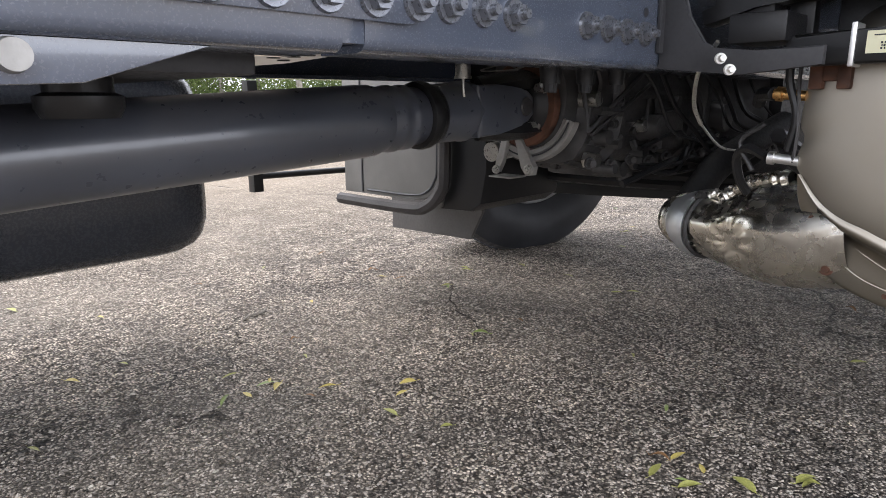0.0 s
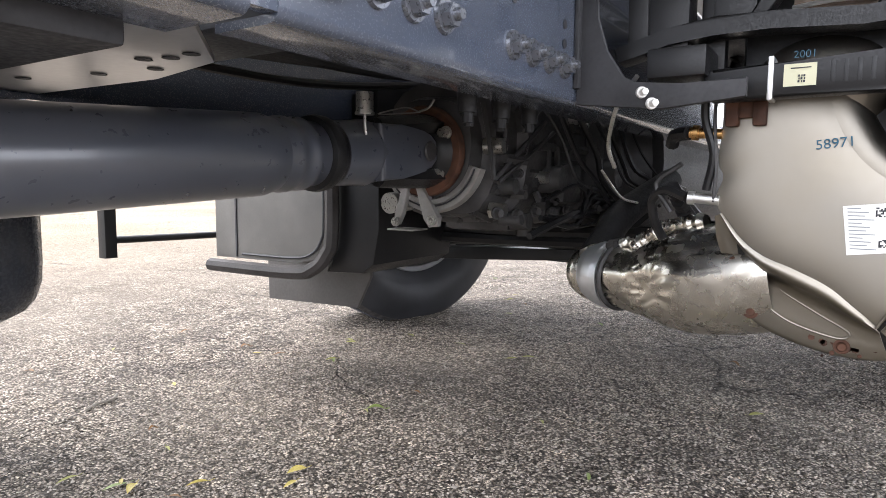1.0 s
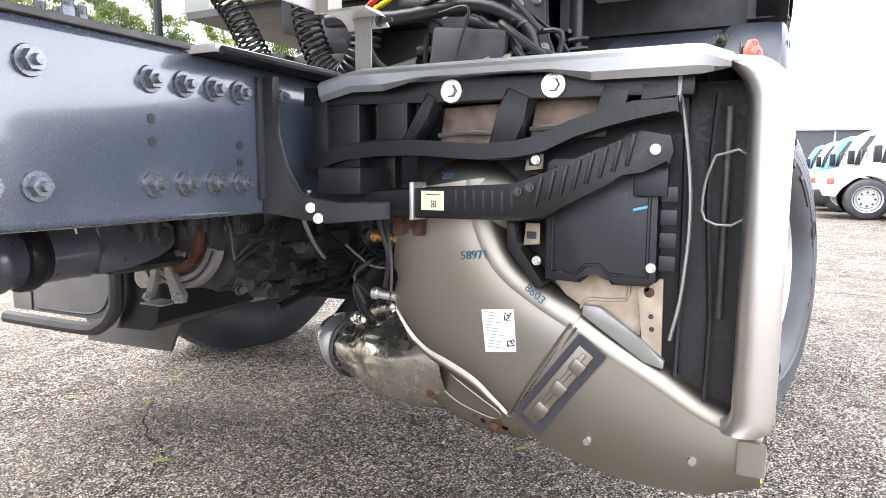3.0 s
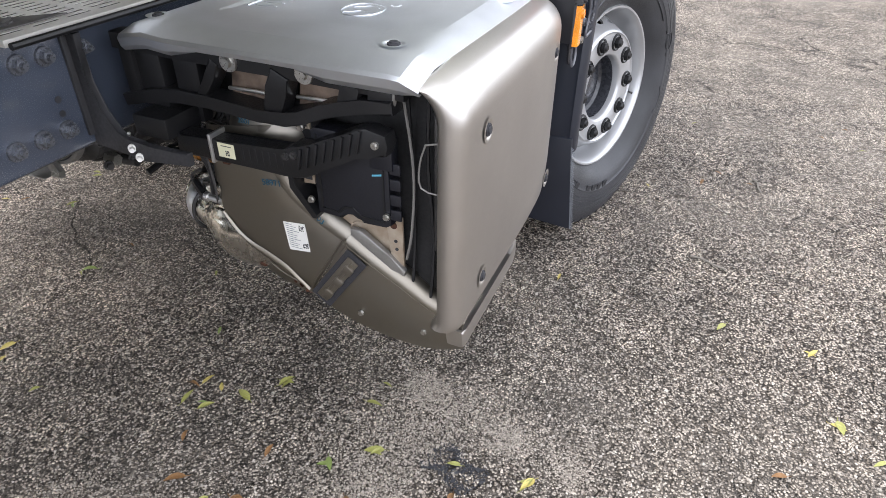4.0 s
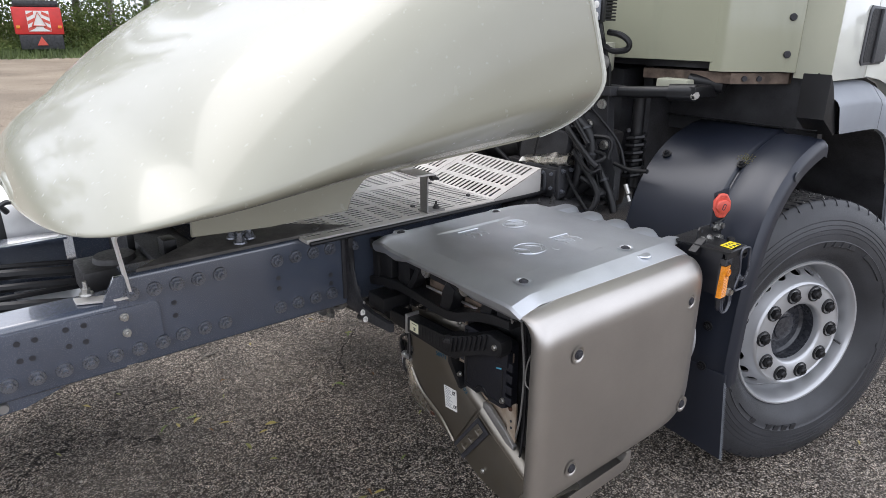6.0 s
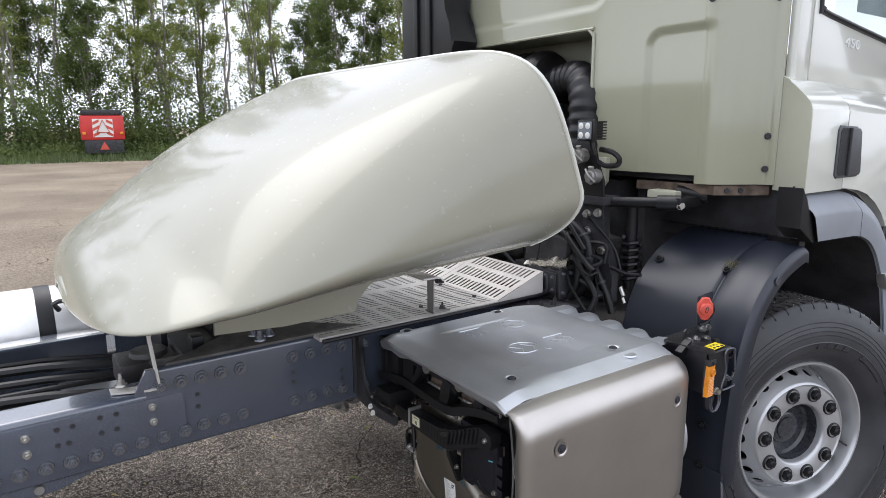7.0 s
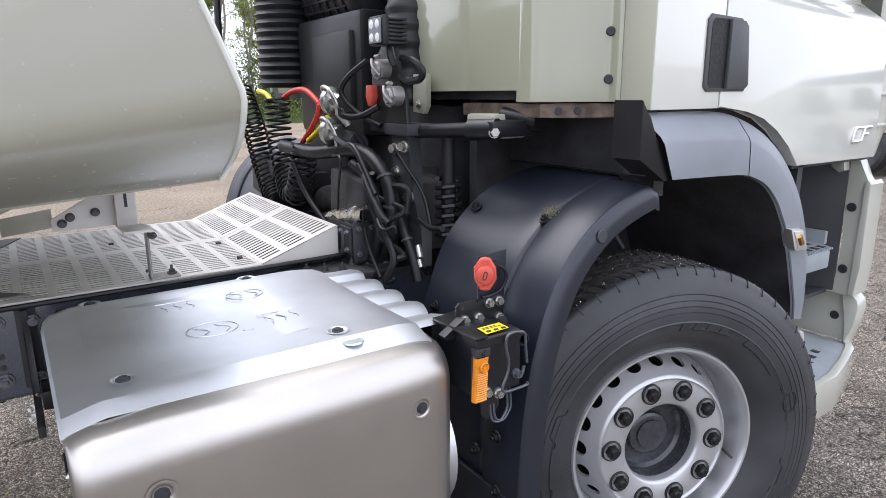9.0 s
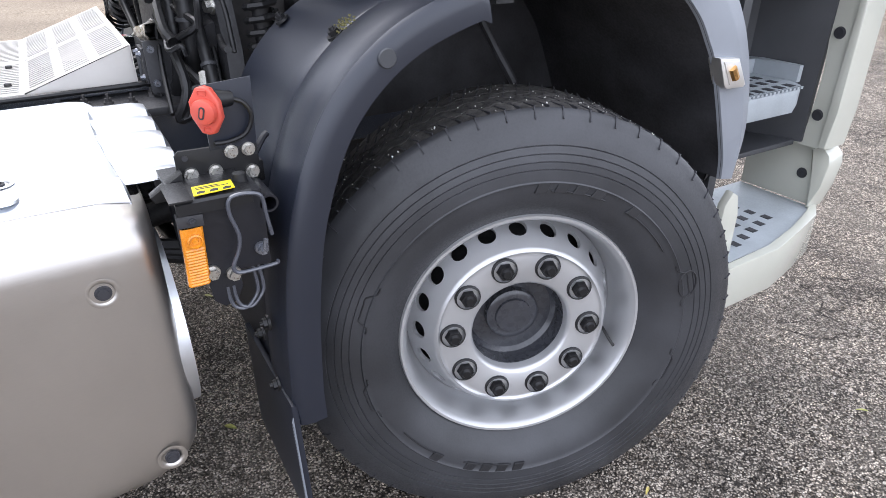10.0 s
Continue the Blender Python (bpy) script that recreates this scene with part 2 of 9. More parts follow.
def smooth_line(pts, n=6):
    pts = [Vector(p) for p in pts]
    if len(pts) < 3:
        return pts
    out = []
    ext = [2 * pts[0] - pts[1], *pts, 2 * pts[-1] - pts[-2]]
    for a, b, c, d in zip(ext, ext[1:], ext[2:], ext[3:]):
        for k in range(n):
            t = k / n
            out.append(0.5 * (2 * b + (c - a) * t + (2 * a - 5 * b + 4 * c - d) * t * t + (3 * b - a - 3 * c + d) * t ** 3))
    return out + [pts[-1]]


def hose(bm, pts, r, seg=8, n=6, radius=None):
    """A round bar or hose along a smooth line; radius(i) may vary it."""
    line = smooth_line(pts, n) if n > 1 else [Vector(p) for p in pts]
    d, u, w = basis(line[1] - line[0])
    rings = []
    for i, p in enumerate(line):
        t = (line[min(i + 1, len(line) - 1)] - line[max(i - 1, 0)]).normalized()
        u = (u - t * u.dot(t)).normalized()
        w = t.cross(u)
        q = radius(i) if radius else r
        rings.append([bm.verts.new(p + q * (math.cos(k * math.tau / seg) * u + math.sin(k * math.tau / seg) * w)) for k in range(seg)])
    for a, b in zip(rings, rings[1:]):
        for k in range(seg):
            j = (k + 1) % seg
            bm.faces.new((a[k], a[j], b[j], b[k]))
    bm.faces.new(rings[0][::-1])
    bm.faces.new(rings[-1])
    return bm


def lathe(bm, prof, m, seg=48, wobble=None):
    """Turns the profile of (radius, along) about the y axis of m."""
    rings = []
    for r, w in prof:
        ring = []
        for k in range(seg):
            a = k * math.tau / seg
            q = r + (wobble(a, w) if wobble else 0)
            ring.append(bm.verts.new(m @ Vector((q * math.cos(a), w, q * math.sin(a)))))
        rings.append(ring)
    for a, b in zip(rings, rings[1:]):
        for k in range(seg):
            j = (k + 1) % seg
            bm.faces.new((a[k], a[j], b[j], b[k]))
    return bm


def sheet(bm, rows, thick=None):
    """A skin over rows of points."""
    g = [[bm.verts.new(p) for p in row] for row in rows]
    for a, b in zip(g, g[1:]):
        for k in range(len(a) - 1):
            bm.faces.new((a[k], a[k + 1], b[k + 1], b[k]))
    if thick:
        bmesh.ops.recalc_face_normals(bm, faces=bm.faces[:])
        bmesh.ops.solidify(bm, geom=bm.faces[:], thickness=thick)
    return bm


def hexnut(bm, p, d, r=0.015, washer=0.021, h=0.014, stud=0.008, out=0.012):
    p, (d, u, w) = Vector(p), basis(d)
    rod(bm, p, p + d * 0.005, washer, washer * 0.94, 18)
    rod(bm, p + d * 0.005, p + d * (0.005 + h), r, r * 0.94, 6)
    if stud:
        rod(bm, p + d * (0.005 + h), p + d * (0.005 + h + out), stud, stud * 0.85, 10)
    return bm


def arc(cx, cy, r, a0, a1, n=6):
    return [(cx + r * math.cos(radians(a0 + (a1 - a0) * k / n)), cy + r * math.sin(radians(a0 + (a1 - a0) * k / n))) for k in range(n + 1)]


def text(name, body, size, m, material, parent, depth=0.001, label=""):
    cu = bpy.data.curves.new(name, "FONT")
    cu.body, cu.size, cu.extrude, cu.align_x, cu.align_y = body, size, depth, "CENTER", "CENTER"
    ob = new(name, cu)
    bpy.context.view_layer.update()
    me = bpy.data.meshes.new_from_object(ob)
    bpy.data.objects.remove(ob)
    me.materials.clear()
    me.materials.append(material)
    me.transform(m)
    o = new(name, me)
    o.parent = parent
    o.matrix_parent_inverse = parent.matrix_world.inverted()
    if label:
        o["label"] = label
    return o


def bolts(name, places, d, material, parent, label="", r=0.010, washer=0.013, h=0.010, stud=0.0, out=0.01):
    """One nut at each place, all pointing along d."""
    bm = hexnut(bmesh.new(), (0, 0, 0), d, r, washer, h, stud, out)
    b = part(name, bm, material, parent, label)
    b.matrix_basis = Matrix.Translation(places[0])
    for q in places[1:]:
        again(b, q)
    return b


# ---- ground ----
DRIFT = [(-1.90, -0.42, 0.07), (-1.85, -0.58, 0.09), (-1.83, -0.76, 0.09), (-1.80, -0.92, 0.10), (-1.66, -1.02, 0.13), (-1.52, -1.02, 0.11), (-1.43, -1.07, 0.11), (-1.33, -1.10, 0.10), (-1.25, -1.12, 0.10), (-1.22, -1.20, 0.09), (-1.17, -1.05, 0.05), (-1.72, -1.16, 0.13), (-1.56, -1.16, 0.10), (-1.60, -1.30, 0.11), (-1.70, -1.36, 0.12), (-1.26, -1.34, 0.04), (-1.30, -1.50, 0.05)]


def asphalt_material():
    m = bpy.data.materials.new("worn_chip_asphalt")
    m.use_nodes = True
    n, l = m.node_tree.nodes, m.node_tree.links
    b = n["Principled BSDF"]
    co = n.new("ShaderNodeTexCoord")

    def noise_at(scale, detail=4.0):
        t = n.new("ShaderNodeTexNoise")
        t.inputs["Scale"].default_value, t.inputs["Detail"].default_value = scale, detail
        l.new(co.outputs["Object"], t.inputs["Vector"])
        return t.outputs["Fac"]

    def ramp(src, p0, c0, p1, c1):
        r = n.new("ShaderNodeValToRGB")
        e = r.color_ramp.elements
        e[0].position, e[0].color, e[1].position, e[1].color = p0, (*c0, 1), p1, (*c1, 1)
        l.new(src, r.inputs["Fac"])
        return r.outputs["Color"]

    def mix(f, a, c, how="MIX"):
        x = n.new("ShaderNodeMix")
        x.data_type, x.blend_type = "RGBA", how
        if isinstance(f, float):
            x.inputs["Factor"].default_value = f
        else:
            l.new(f, x.inputs["Factor"])
        l.new(a, x.inputs["A"])
        l.new(c, x.inputs["B"])
        return x.outputs["Result"]

    chips = n.new("ShaderNodeTexVoronoi")
    chips.inputs["Scale"].default_value = 134
    l.new(co.outputs["Object"], chips.inputs["Vector"])
    sep = n.new("ShaderNodeSeparateColor")
    l.new(chips.outputs["Color"], sep.inputs[0])
    tone = ramp(sep.outputs[0], 0.0, (0.25, 0.215, 0.182), 1.0, (0.70, 0.62, 0.53))
    binder = ramp(noise_at(300), 0.35, (0.042, 0.036, 0.031), 0.7, (0.15, 0.128, 0.108))
    edge = ramp(chips.outputs["Distance"], 0.42, (1, 1, 1), 0.53, (0, 0, 0))
    near = mix(edge, binder, tone)
    # rare larger pale stones
    big = n.new("ShaderNodeTexVoronoi")
    big.inputs["Scale"].default_value = 42
    l.new(co.outputs["Object"], big.inputs["Vector"])
    bsep = n.new("ShaderNodeSeparateColor")
    l.new(big.outputs["Color"], bsep.inputs[0])
    pick = ramp(bsep.outputs[1], 0.93, (0, 0, 0), 0.95, (1, 1, 1))
    spot = ramp(big.outputs["Distance"], 0.22, (1, 1, 1), 0.32, (0, 0, 0))
    both = n.new("ShaderNodeMath")
    both.operation = "MULTIPLY"
    l.new(pick, both.inputs[0])
    l.new(spot, both.inputs[1])
    stone = n.new("ShaderNodeRGB")
    stone.outputs[0].default_value = (0.56, 0.525, 0.46, 1)
    near = mix(both.outputs[0], near, stone.outputs[0])
    # mottling at the size of a hand
    near = mix(1.0, near, ramp(noise_at(30, 5), 0.40, (0.68, 0.665, 0.65), 0.58, (1.18, 1.17, 1.16)), "MULTIPLY")
    # shade of the crevices between the lumps, painted in as dark noise
    near = mix(1.0, near, ramp(noise_at(64, 6), 0.42, (0.36, 0.335, 0.31), 0.47, (1.14, 1.14, 1.14)), "MULTIPLY")
    near = mix(1.0, near, ramp(noise_at(5, 4), 0.38, (0.70, 0.695, 0.69), 0.62, (1.16, 1.145, 1.12)), "MULTIPLY")
    # dust in broad patches
    dust = ramp(noise_at(1.1, 7), 0.42, (0, 0, 0), 0.72, (0.34, 0.34, 0.34))
    sand = ramp(noise_at(60), 0.3, (0.26, 0.225, 0.185), 0.7, (0.46, 0.405, 0.34))
    near = mix(dust, near, sand)
    # drift of fine pale sand where the rain washed it together
    cover = None
    for x, y, w in DRIFT:
        d = n.new("ShaderNodeVectorMath")
        d.operation = "DISTANCE"
        d.inputs[1].default_value = (x, y, 0)
        l.new(co.outputs["Object"], d.inputs[0])
        k = n.new("ShaderNodeMapRange")
        k.inputs["From Min"].default_value, k.inputs["From Max"].default_value = w * 1.9, w * 0.5
        l.new(d.outputs["Value"], k.inputs["Value"])
        if cover is None:
            cover = k.outputs[0]
        else:
            x2 = n.new("ShaderNodeMath")
            x2.operation = "MAXIMUM"
            l.new(cover, x2.inputs[0])
            l.new(k.outputs[0], x2.inputs[1])
            cover = x2.outputs[0]
    rough_edge = n.new("ShaderNodeMath")
    rough_edge.operation = "ADD"
    l.new(cover, rough_edge.inputs[0])
    edge_noise = n.new("ShaderNodeMath")
    edge_noise.operation = "ADD"
    l.new(noise_at(34, 8), edge_noise.inputs[0])
    l.new(noise_at(7, 8), edge_noise.inputs[1])
    l.new(edge_noise.outputs[0], rough_edge.inputs[1])
    spread = ramp(rough_edge.outputs[0], 1.27, (0, 0, 0), 1.72, (0.86, 0.86, 0.86))
    fine = ramp(noise_at(240, 3), 0.40, (0.12, 0.10, 0.083), 0.56, (0.66, 0.59, 0.50))
    near = mix(spread, near, fine)
    # towards the far yard bare brown grit takes over
    sp = n.new("ShaderNodeSeparateXYZ")
    l.new(co.outputs["Object"], sp.inputs[0])
    far = n.new("ShaderNodeMapRange")
    far.inputs["From Min"].default_value, far.inputs["From Max"].default_value = 1.2, 7.0
    l.new(sp.outputs["Y"], far.inputs["Value"])
    grit = ramp(noise_at(26, 8), 0.32, (0.27, 0.22, 0.165), 0.7, (0.50, 0.42, 0.33))
    broad = ramp(noise_at(0.35, 6), 0.35, (0.74, 0.72, 0.70), 0.7, (1.15, 1.12, 1.08))
    grit = mix(1.0, grit, broad, "MULTIPLY")
    col = mix(far.outputs[0], near, grit)
    # fine cracks
    warp = n.new("ShaderNodeMixRGB")
    warp.blend_type = "ADD"
    warp.inputs["Fac"].default_value = 0.35
    wn2 = n.new("ShaderNodeTexNoise")
    wn2.inputs["Scale"].default_value, wn2.inputs["Detail"].default_value = 3.0, 5.0
    l.new(co.outputs["Object"], wn2.inputs["Vector"])
    l.new(co.outputs["Object"], warp.inputs["Color1"])
    l.new(wn2.outputs["Color"], warp.inputs["Color2"])
    cr = n.new("ShaderNodeTexVoronoi")
    cr.feature = "DISTANCE_TO_EDGE"
    cr.inputs["Scale"].default_value = 1.3
    l.new(warp.outputs[0], cr.inputs["Vector"])
    gap = ramp(cr.outputs["Distance"], 0.003, (0.20, 0.19, 0.18), 0.010, (1, 1, 1))
    some = ramp(noise_at(0.9), 0.53, (1, 1, 1), 0.58, (0, 0, 0))
    white = n.new("ShaderNodeRGB")
    white.outputs[0].default_value = (1, 1, 1, 1)
    gap = mix(some, gap, white.outputs[0])
    col = mix(1.0, col, gap, "MULTIPLY")
    l.new(col, b.inputs["Base Color"])
    rr = n.new("ShaderNodeMapRange")
    rr.inputs["To Min"].default_value, rr.inputs["To Max"].default_value = 0.7, 0.95
    b.inputs["Specular IOR Level"].default_value = 0.3
    l.new(noise_at(8), rr.inputs["Value"])
    l.new(rr.outputs[0], b.inputs["Roughness"])
    bp, bp2 = n.new("ShaderNodeBump"), n.new("ShaderNodeBump")
    bp.invert = True
    bp.inputs["Strength"].default_value, bp.inputs["Distance"].default_value = 1.0, 0.012
    l.new(chips.outputs["Distance"], bp.inputs["Height"])
    bp2.inputs["Strength"].default_value, bp2.inputs["Distance"].default_value = 1.0, 0.05
    l.new(noise_at(22, 5), bp2.inputs["Height"])
    l.new(bp2.outputs["Normal"], bp.inputs["Normal"])
    l.new(bp.outputs["Normal"], b.inputs["Normal"])
    return m


ASPHALT = asphalt_material()


def ground_height(x, y):
    """Soft hollows of the yard, and the coarse grain of the asphalt where the camera passes."""
    z = 0.012 * noise.noise(Vector((x * 0.7, y * 0.7, 3.0))) if abs(x) < 9 and abs(y) < 9 else 0.0
    near = min(1.0, max(0.0, min(x + 3.2, 2.2 - x, y + 3.0, 2.6 - y) / 0.4))
    if near:
        z += near * (0.0042 * noise.noise(Vector((x * 21, y * 21, 1.0))) + 0.0034 * noise.noise(Vector((x * 47, y * 47, 5.0))))
    return z


wide = [-900, -200, -60, -20, -8, -6.5, -5, -4, -3.5]
along = wide + [-3.0 + 0.0115 * k for k in range(435)] + [2.3, 2.8, 3.5, 5, 8, 20, 60, 200, 900]
across = wide + [-2.8 + 0.0115 * k for k in range(452)] + [2.8, 3.5, 5, 8, 20, 60, 200, 900]
nx = len(along)
me = bpy.data.meshes.new("ground")
me.from_pydata([(x, y, ground_height(x, y)) for y in across for x in along], [], [(j * nx + i, j * nx + i + 1, (j + 1) * nx + i + 1, (j + 1) * nx + i) for j in range(len(across) - 1) for i in range(nx - 1)])
me.polygons.foreach_set("use_smooth", [True] * len(me.polygons))
me.materials.append(ASPHALT)
ground = tagged(new("ground", me), "worn chip asphalt yard fading to brown grit", "ground", kind="structure")


# ---- tractor truck: x ahead, the near side at -y ----
truck = thing("tractor_truck", "cream tractor truck with dark grey chassis, parked on asphalt", "truck")


def channel(y_web, inward, x0, x1, z0, z1, flange=0.08, t=0.008, r=0.014):
    """A C-section rail: the web's outer face at y_web, the flanges to the inside."""
    s = inward
    outer = [(y_web + s * flange, z0), *[(y_web + s * (r - r * math.sin(radians(a))), z0 + r - r * math.cos(radians(a))) for a in (0, 30, 60, 90)],
             *[(y_web + s * (r - r * math.cos(radians(a))), z1 - r + r * math.sin(radians(a))) for a in (0, 30, 60, 90)], (y_web + s * flange, z1)]
    inner = [(y_web + s * flange, z1 - t), (y_web + s * (t + 0.006), z1 - t), (y_web + s * t, z1 - t - 0.006), (y_web + s * t, z0 + t + 0.006), (y_web + s * (t + 0.006), z0 + t), (y_web + s * flange, z0 + t)]
    bm = bmesh.new()
    prism(bm, outer + inner, "x", x0, x1)
    return bm


rail_r = part("chassis_rail", channel(-0.400, 1, -2.13, 0.9, 0.757, 1.022), CHASSIS, truck, "dark blue-grey painted steel C-section rail with bolt rows")
part("chassis_rail", channel(0.400, -1, -2.13, 0.9, 0.757, 1.022), CHASSIS, truck)
part("rear_rail", channel(-0.4025, 1, -6.2, -2.16, 0.756, 0.953, 0.11), CHASSIS, truck)
part("rear_rail", channel(0.4025, -1, -6.2, -2.16, 0.756, 0.953, 0.11), CHASSIS, truck)

# slanted step at the end of the front rail, and the plate bolted over the joint
bm = bmesh.new()
prism(bm, [(-2.19, 0.765), (-2.13, 0.765), (-2.13, 1.02), (-2.155, 1.02), (-2.19, 0.955)], "y", -0.399, -0.383, 0.001)
part("rail_end", bm, CHASSIS, truck)
bm = bmesh.new()
prism(bm, [(-6.0, 0.788), *arc(-2.075, 0.806, 0.018, -90, 0, 4), *arc(-2.075, 0.917, 0.018, 0, 90, 4), (-2.17, 0.935), (-6.0, 0.935)], "y", -0.409, -0.4005, 0.0015)
joint_plate = part("joint_plate", bm, CHASSIS, truck)

# nuts of the rail, each one apart
bm = hexnut(bmesh.new(), (0, 0, 0), (0, -1, 0), 0.0145, 0.0205, 0.012, 0.0075, 0.009)
nut = part("bolt", bm, BOLT, rail_r, "dark hexagon nut on a bright washer")
nut.matrix_basis = Matrix.Translation((-1.709, -0.400, 0.967))
for x in (-1.648, -1.588, -1.530, -2.12, -2.062, -2.003, -1.944, -1.883):
    again(nut, (x, -0.4002, 0.967))
for x in (-1.710, -1.650, -1.590, -1.531, -1.884, -1.944, -2.005):
    again(nut, (x, -0.4002, 0.8145))
for k in range(16):
    again(nut, (-2.063 - 0.0603 * k, -0.4093, 0.8115 - 0.0007 * k))
bm = hexnut(bmesh.new(), (0, 0, 0), (0, -1, 0), 0.009, 0.0115, 0.010, 0.005, 0.008)
znut = part("zinc_bolt", bm, ZINC, rail_r, "small bright zinc nut")
znut.matrix_basis = Matrix.Translation((-2.148, -0.4093, 0.912))
for x, z in ((-2.148, 0.866), (-2.463, 0.906), (-2.463, 0.860)):
    again(znut, (x, -0.4093, z))
bm = rod(bmesh.new(), (0, 0.0, 0), (0, -0.0008, 0), 0.0075, None, 12)
hole = part("bolt_hole", bm, INK, rail_r, "empty dark bolt hole")
hole.matrix_basis = Matrix.Translation((-1.709, -0.4006, 0.911))
for x, z in ((-1.709, 0.877), (-1.531, 0.879), (-1.531, 0.849), (-2.017, 0.914), (-2.018, 0.875)):
    again(hole, (x, -0.4006, z))
for x, z in ((-2.39, 0.909), (-2.352, 0.909), (-2.284, 0.915), (-2.243, 0.915), (-2.365, 0.863), (-2.391, 0.863), (-2.284, 0.869), (-2.245, 0.870)):
    again(hole, (x, -0.4094, z))

# gusset plate of the cross member, with its scooped edges and nuts on top
bm = bmesh.new()
left = arc(-2.06, -0.10, 0.22, -65, 65, 10)
right = arc(-1.50, -0.10, 0.20, 115, 245, 10)
prism(bm, [(-2.10, -0.40), *left, (-2.10, 0.40), (-1.45, 0.40), *right, (-1.45, -0.40)], "z", 1.0225, 1.0325, 0.002)
gusset = part("cross_member_plate", bm, DUSTY, truck, "dusty scooped plate with nuts")
bm = hexnut(bmesh.new(), (0, 0, 0), (0, 0, 1), 0.014, 0.02, 0.014, 0.009, 0.014)
gnut = part("bolt", bm, BOLT, gusset)
gnut.matrix_basis = Matrix.Translation((-1.80, -0.30, 1.0325))
for x, y in ((-1.76, -0.33), (-1.80, -0.36), (-1.76, -0.27), (-1.84, -0.18), (-1.81, -0.10), (-1.84, -0.02)):
    again(gnut, (x, y, 1.0325))
bm = bmesh.new()
box(bm, -2.02, -1.88, -0.385, 0.385, 0.80, 1.0, 0.012)
part("cross_member", bm, CHASSIS_IN, truck)
bm = bmesh.new()
box(bm, -2.75, -2.69, -0.385, 0.385, 0.78, 0.93, 0.01)
part("cross_member", bm, CHASSIS_IN, truck)
# underside plate with holes, pale from below
bm = bmesh.new()
prism(bm, [(-2.34, -0.32), (-2.13, -0.29), (-1.995, -0.145), (-1.955, 0.03), (-1.965, 0.34), (-2.34, 0.34)], "z", 0.770, 0.778, 0.0015)
under = part("mounting_plate", bm, RIMPAINT, truck, "pale flat plate with punched holes")
bm = rod(bmesh.new(), (0, 0, 0), (0, 0, -0.001), 0.010, None, 12)
uh = part("hole", bm, INK, under)
uh.matrix_basis = Matrix.Translation((-2.024, 0.054, 0.7695))
for x, y in ((-2.054, -0.094), (-2.043, -0.13), (-2.045, -0.17), (-2.008, -0.047), (-2.06, 0.18)):
    again(uh, (x, y, 0.7695))

# drive shaft from the gearbox to the rear
bm = bmesh.new()
shaft_dir = Vector((-1.0, 0.0, -0.056)).normalized()
shaft_m = Matrix.Translation((-1.40, 0.0, 0.694)) @ shaft_dir.to_track_quat("Y", "Z").to_matrix().to_4x4()
lathe(bm, [(0.0, 0.385), (0.060, 0.385), (0.0655, 0.41), (0.066, 0.43), (0.066, 3.6), (0.0, 3.62)], shaft_m, 48)
shaft = part("drive_shaft", bm, SHAFT, truck, "thick black tubular drive shaft")
bm = bmesh.new()
lathe(bm, [(0.060, 0.40), (0.0615, 0.375), (0.063, 0.368), (0.063, 0.358), (0.0595, 0.352), (0.0595, 0.338), (0.062, 0.332), (0.062, 0.322), (0.057, 0.315), (0.055, 0.25)], shaft_m, 40)
part("weld_neck", bm, SHAFT, shaft)
bm = bmesh.new()
lathe(bm, [(0.056, 0.292), (0.0655, 0.289), (0.0675, 0.280), (0.0665, 0.268), (0.0645, 0.262), (0.0605, 0.258), (0.058, 0.24)], shaft_m, 40)
part("dust_collar", bm, BLACK, shaft, "black collar round the sliding joint")
bm = bmesh.new()
lathe(bm, [(0.0585, 0.27), (0.0600, 0.20), (0.0615, 0.175), (0.0635, 0.165), (0.0635, 0.158), (0.0610, 0.153), (0.0590, 0.13), (0.052, 0.10), (0.036, 0.07), (0.0, 0.062)], shaft_m, 40)
part("slip_sleeve", bm, SHAFT, shaft)
# shaft fork: a rounded tongue on the near and on the far side
bm = bmesh.new()
for s in (1, -1):
    prism(bm, [(0.054, 0.16), (0.052, 0.10), (0.046, 0.055), (0.040, 0.02), (0.034, -0.008), (0.020, -0.026), (-0.020, -0.026), (-0.034, -0.008), (-0.040, 0.02), (-0.046, 0.055), (-0.052, 0.10), (-0.054, 0.16)], "z", 0.046 * s - 0.014, 0.046 * s + 0.014, 0.010, shaft_m @ Matrix.Rotation(radians(90), 4, "Y"), 3)
part("joint_yoke", bm, SHAFT, shaft, "", 50)
bm = bmesh.new()
rod(bm, shaft_m @ Vector((0, 0.005, -0.062)), shaft_m @ Vector((0, 0.005, 0.062)), 0.024, None, 20)
rod(bm, shaft_m @ Vector((-0.058, 0.005, 0)), shaft_m @ Vector((0.058, 0.005, 0)), 0.024, None, 20)
part("joint_cross", bm, SHAFT, shaft)
for s in (-0.062, 0.062):
    bm = rod(bmesh.new(), shaft_m @ Vector((s, 0.005, 0)), shaft_m @ Vector((s * 1.06, 0.005, 0)), 0.021, 0.018, 20)
    part("bearing_cap", bm, CASTING, shaft)
# flange fork: broad curved ears above and below, sweeping back over the cross
bm = bmesh.new()
for s in (1, -1):
    rows = []
    for k in range(7):
        t = k / 6
        along = -0.06 + 0.165 * t
        half = 0.062 * (1 - t ** 3 * 0.62)
        rows.append([shaft_m @ Vector((half * u, along, s * (0.079 - 0.020 * u * u - 0.010 * t * t))) for u in (-1, -0.6, -0.2, 0.2, 0.6, 1)])
    sheet(bm, rows)
bmesh.ops.recalc_face_normals(bm, faces=bm.faces[:])
bmesh.ops.solidify(bm, geom=bm.faces[:], thickness=0.024)
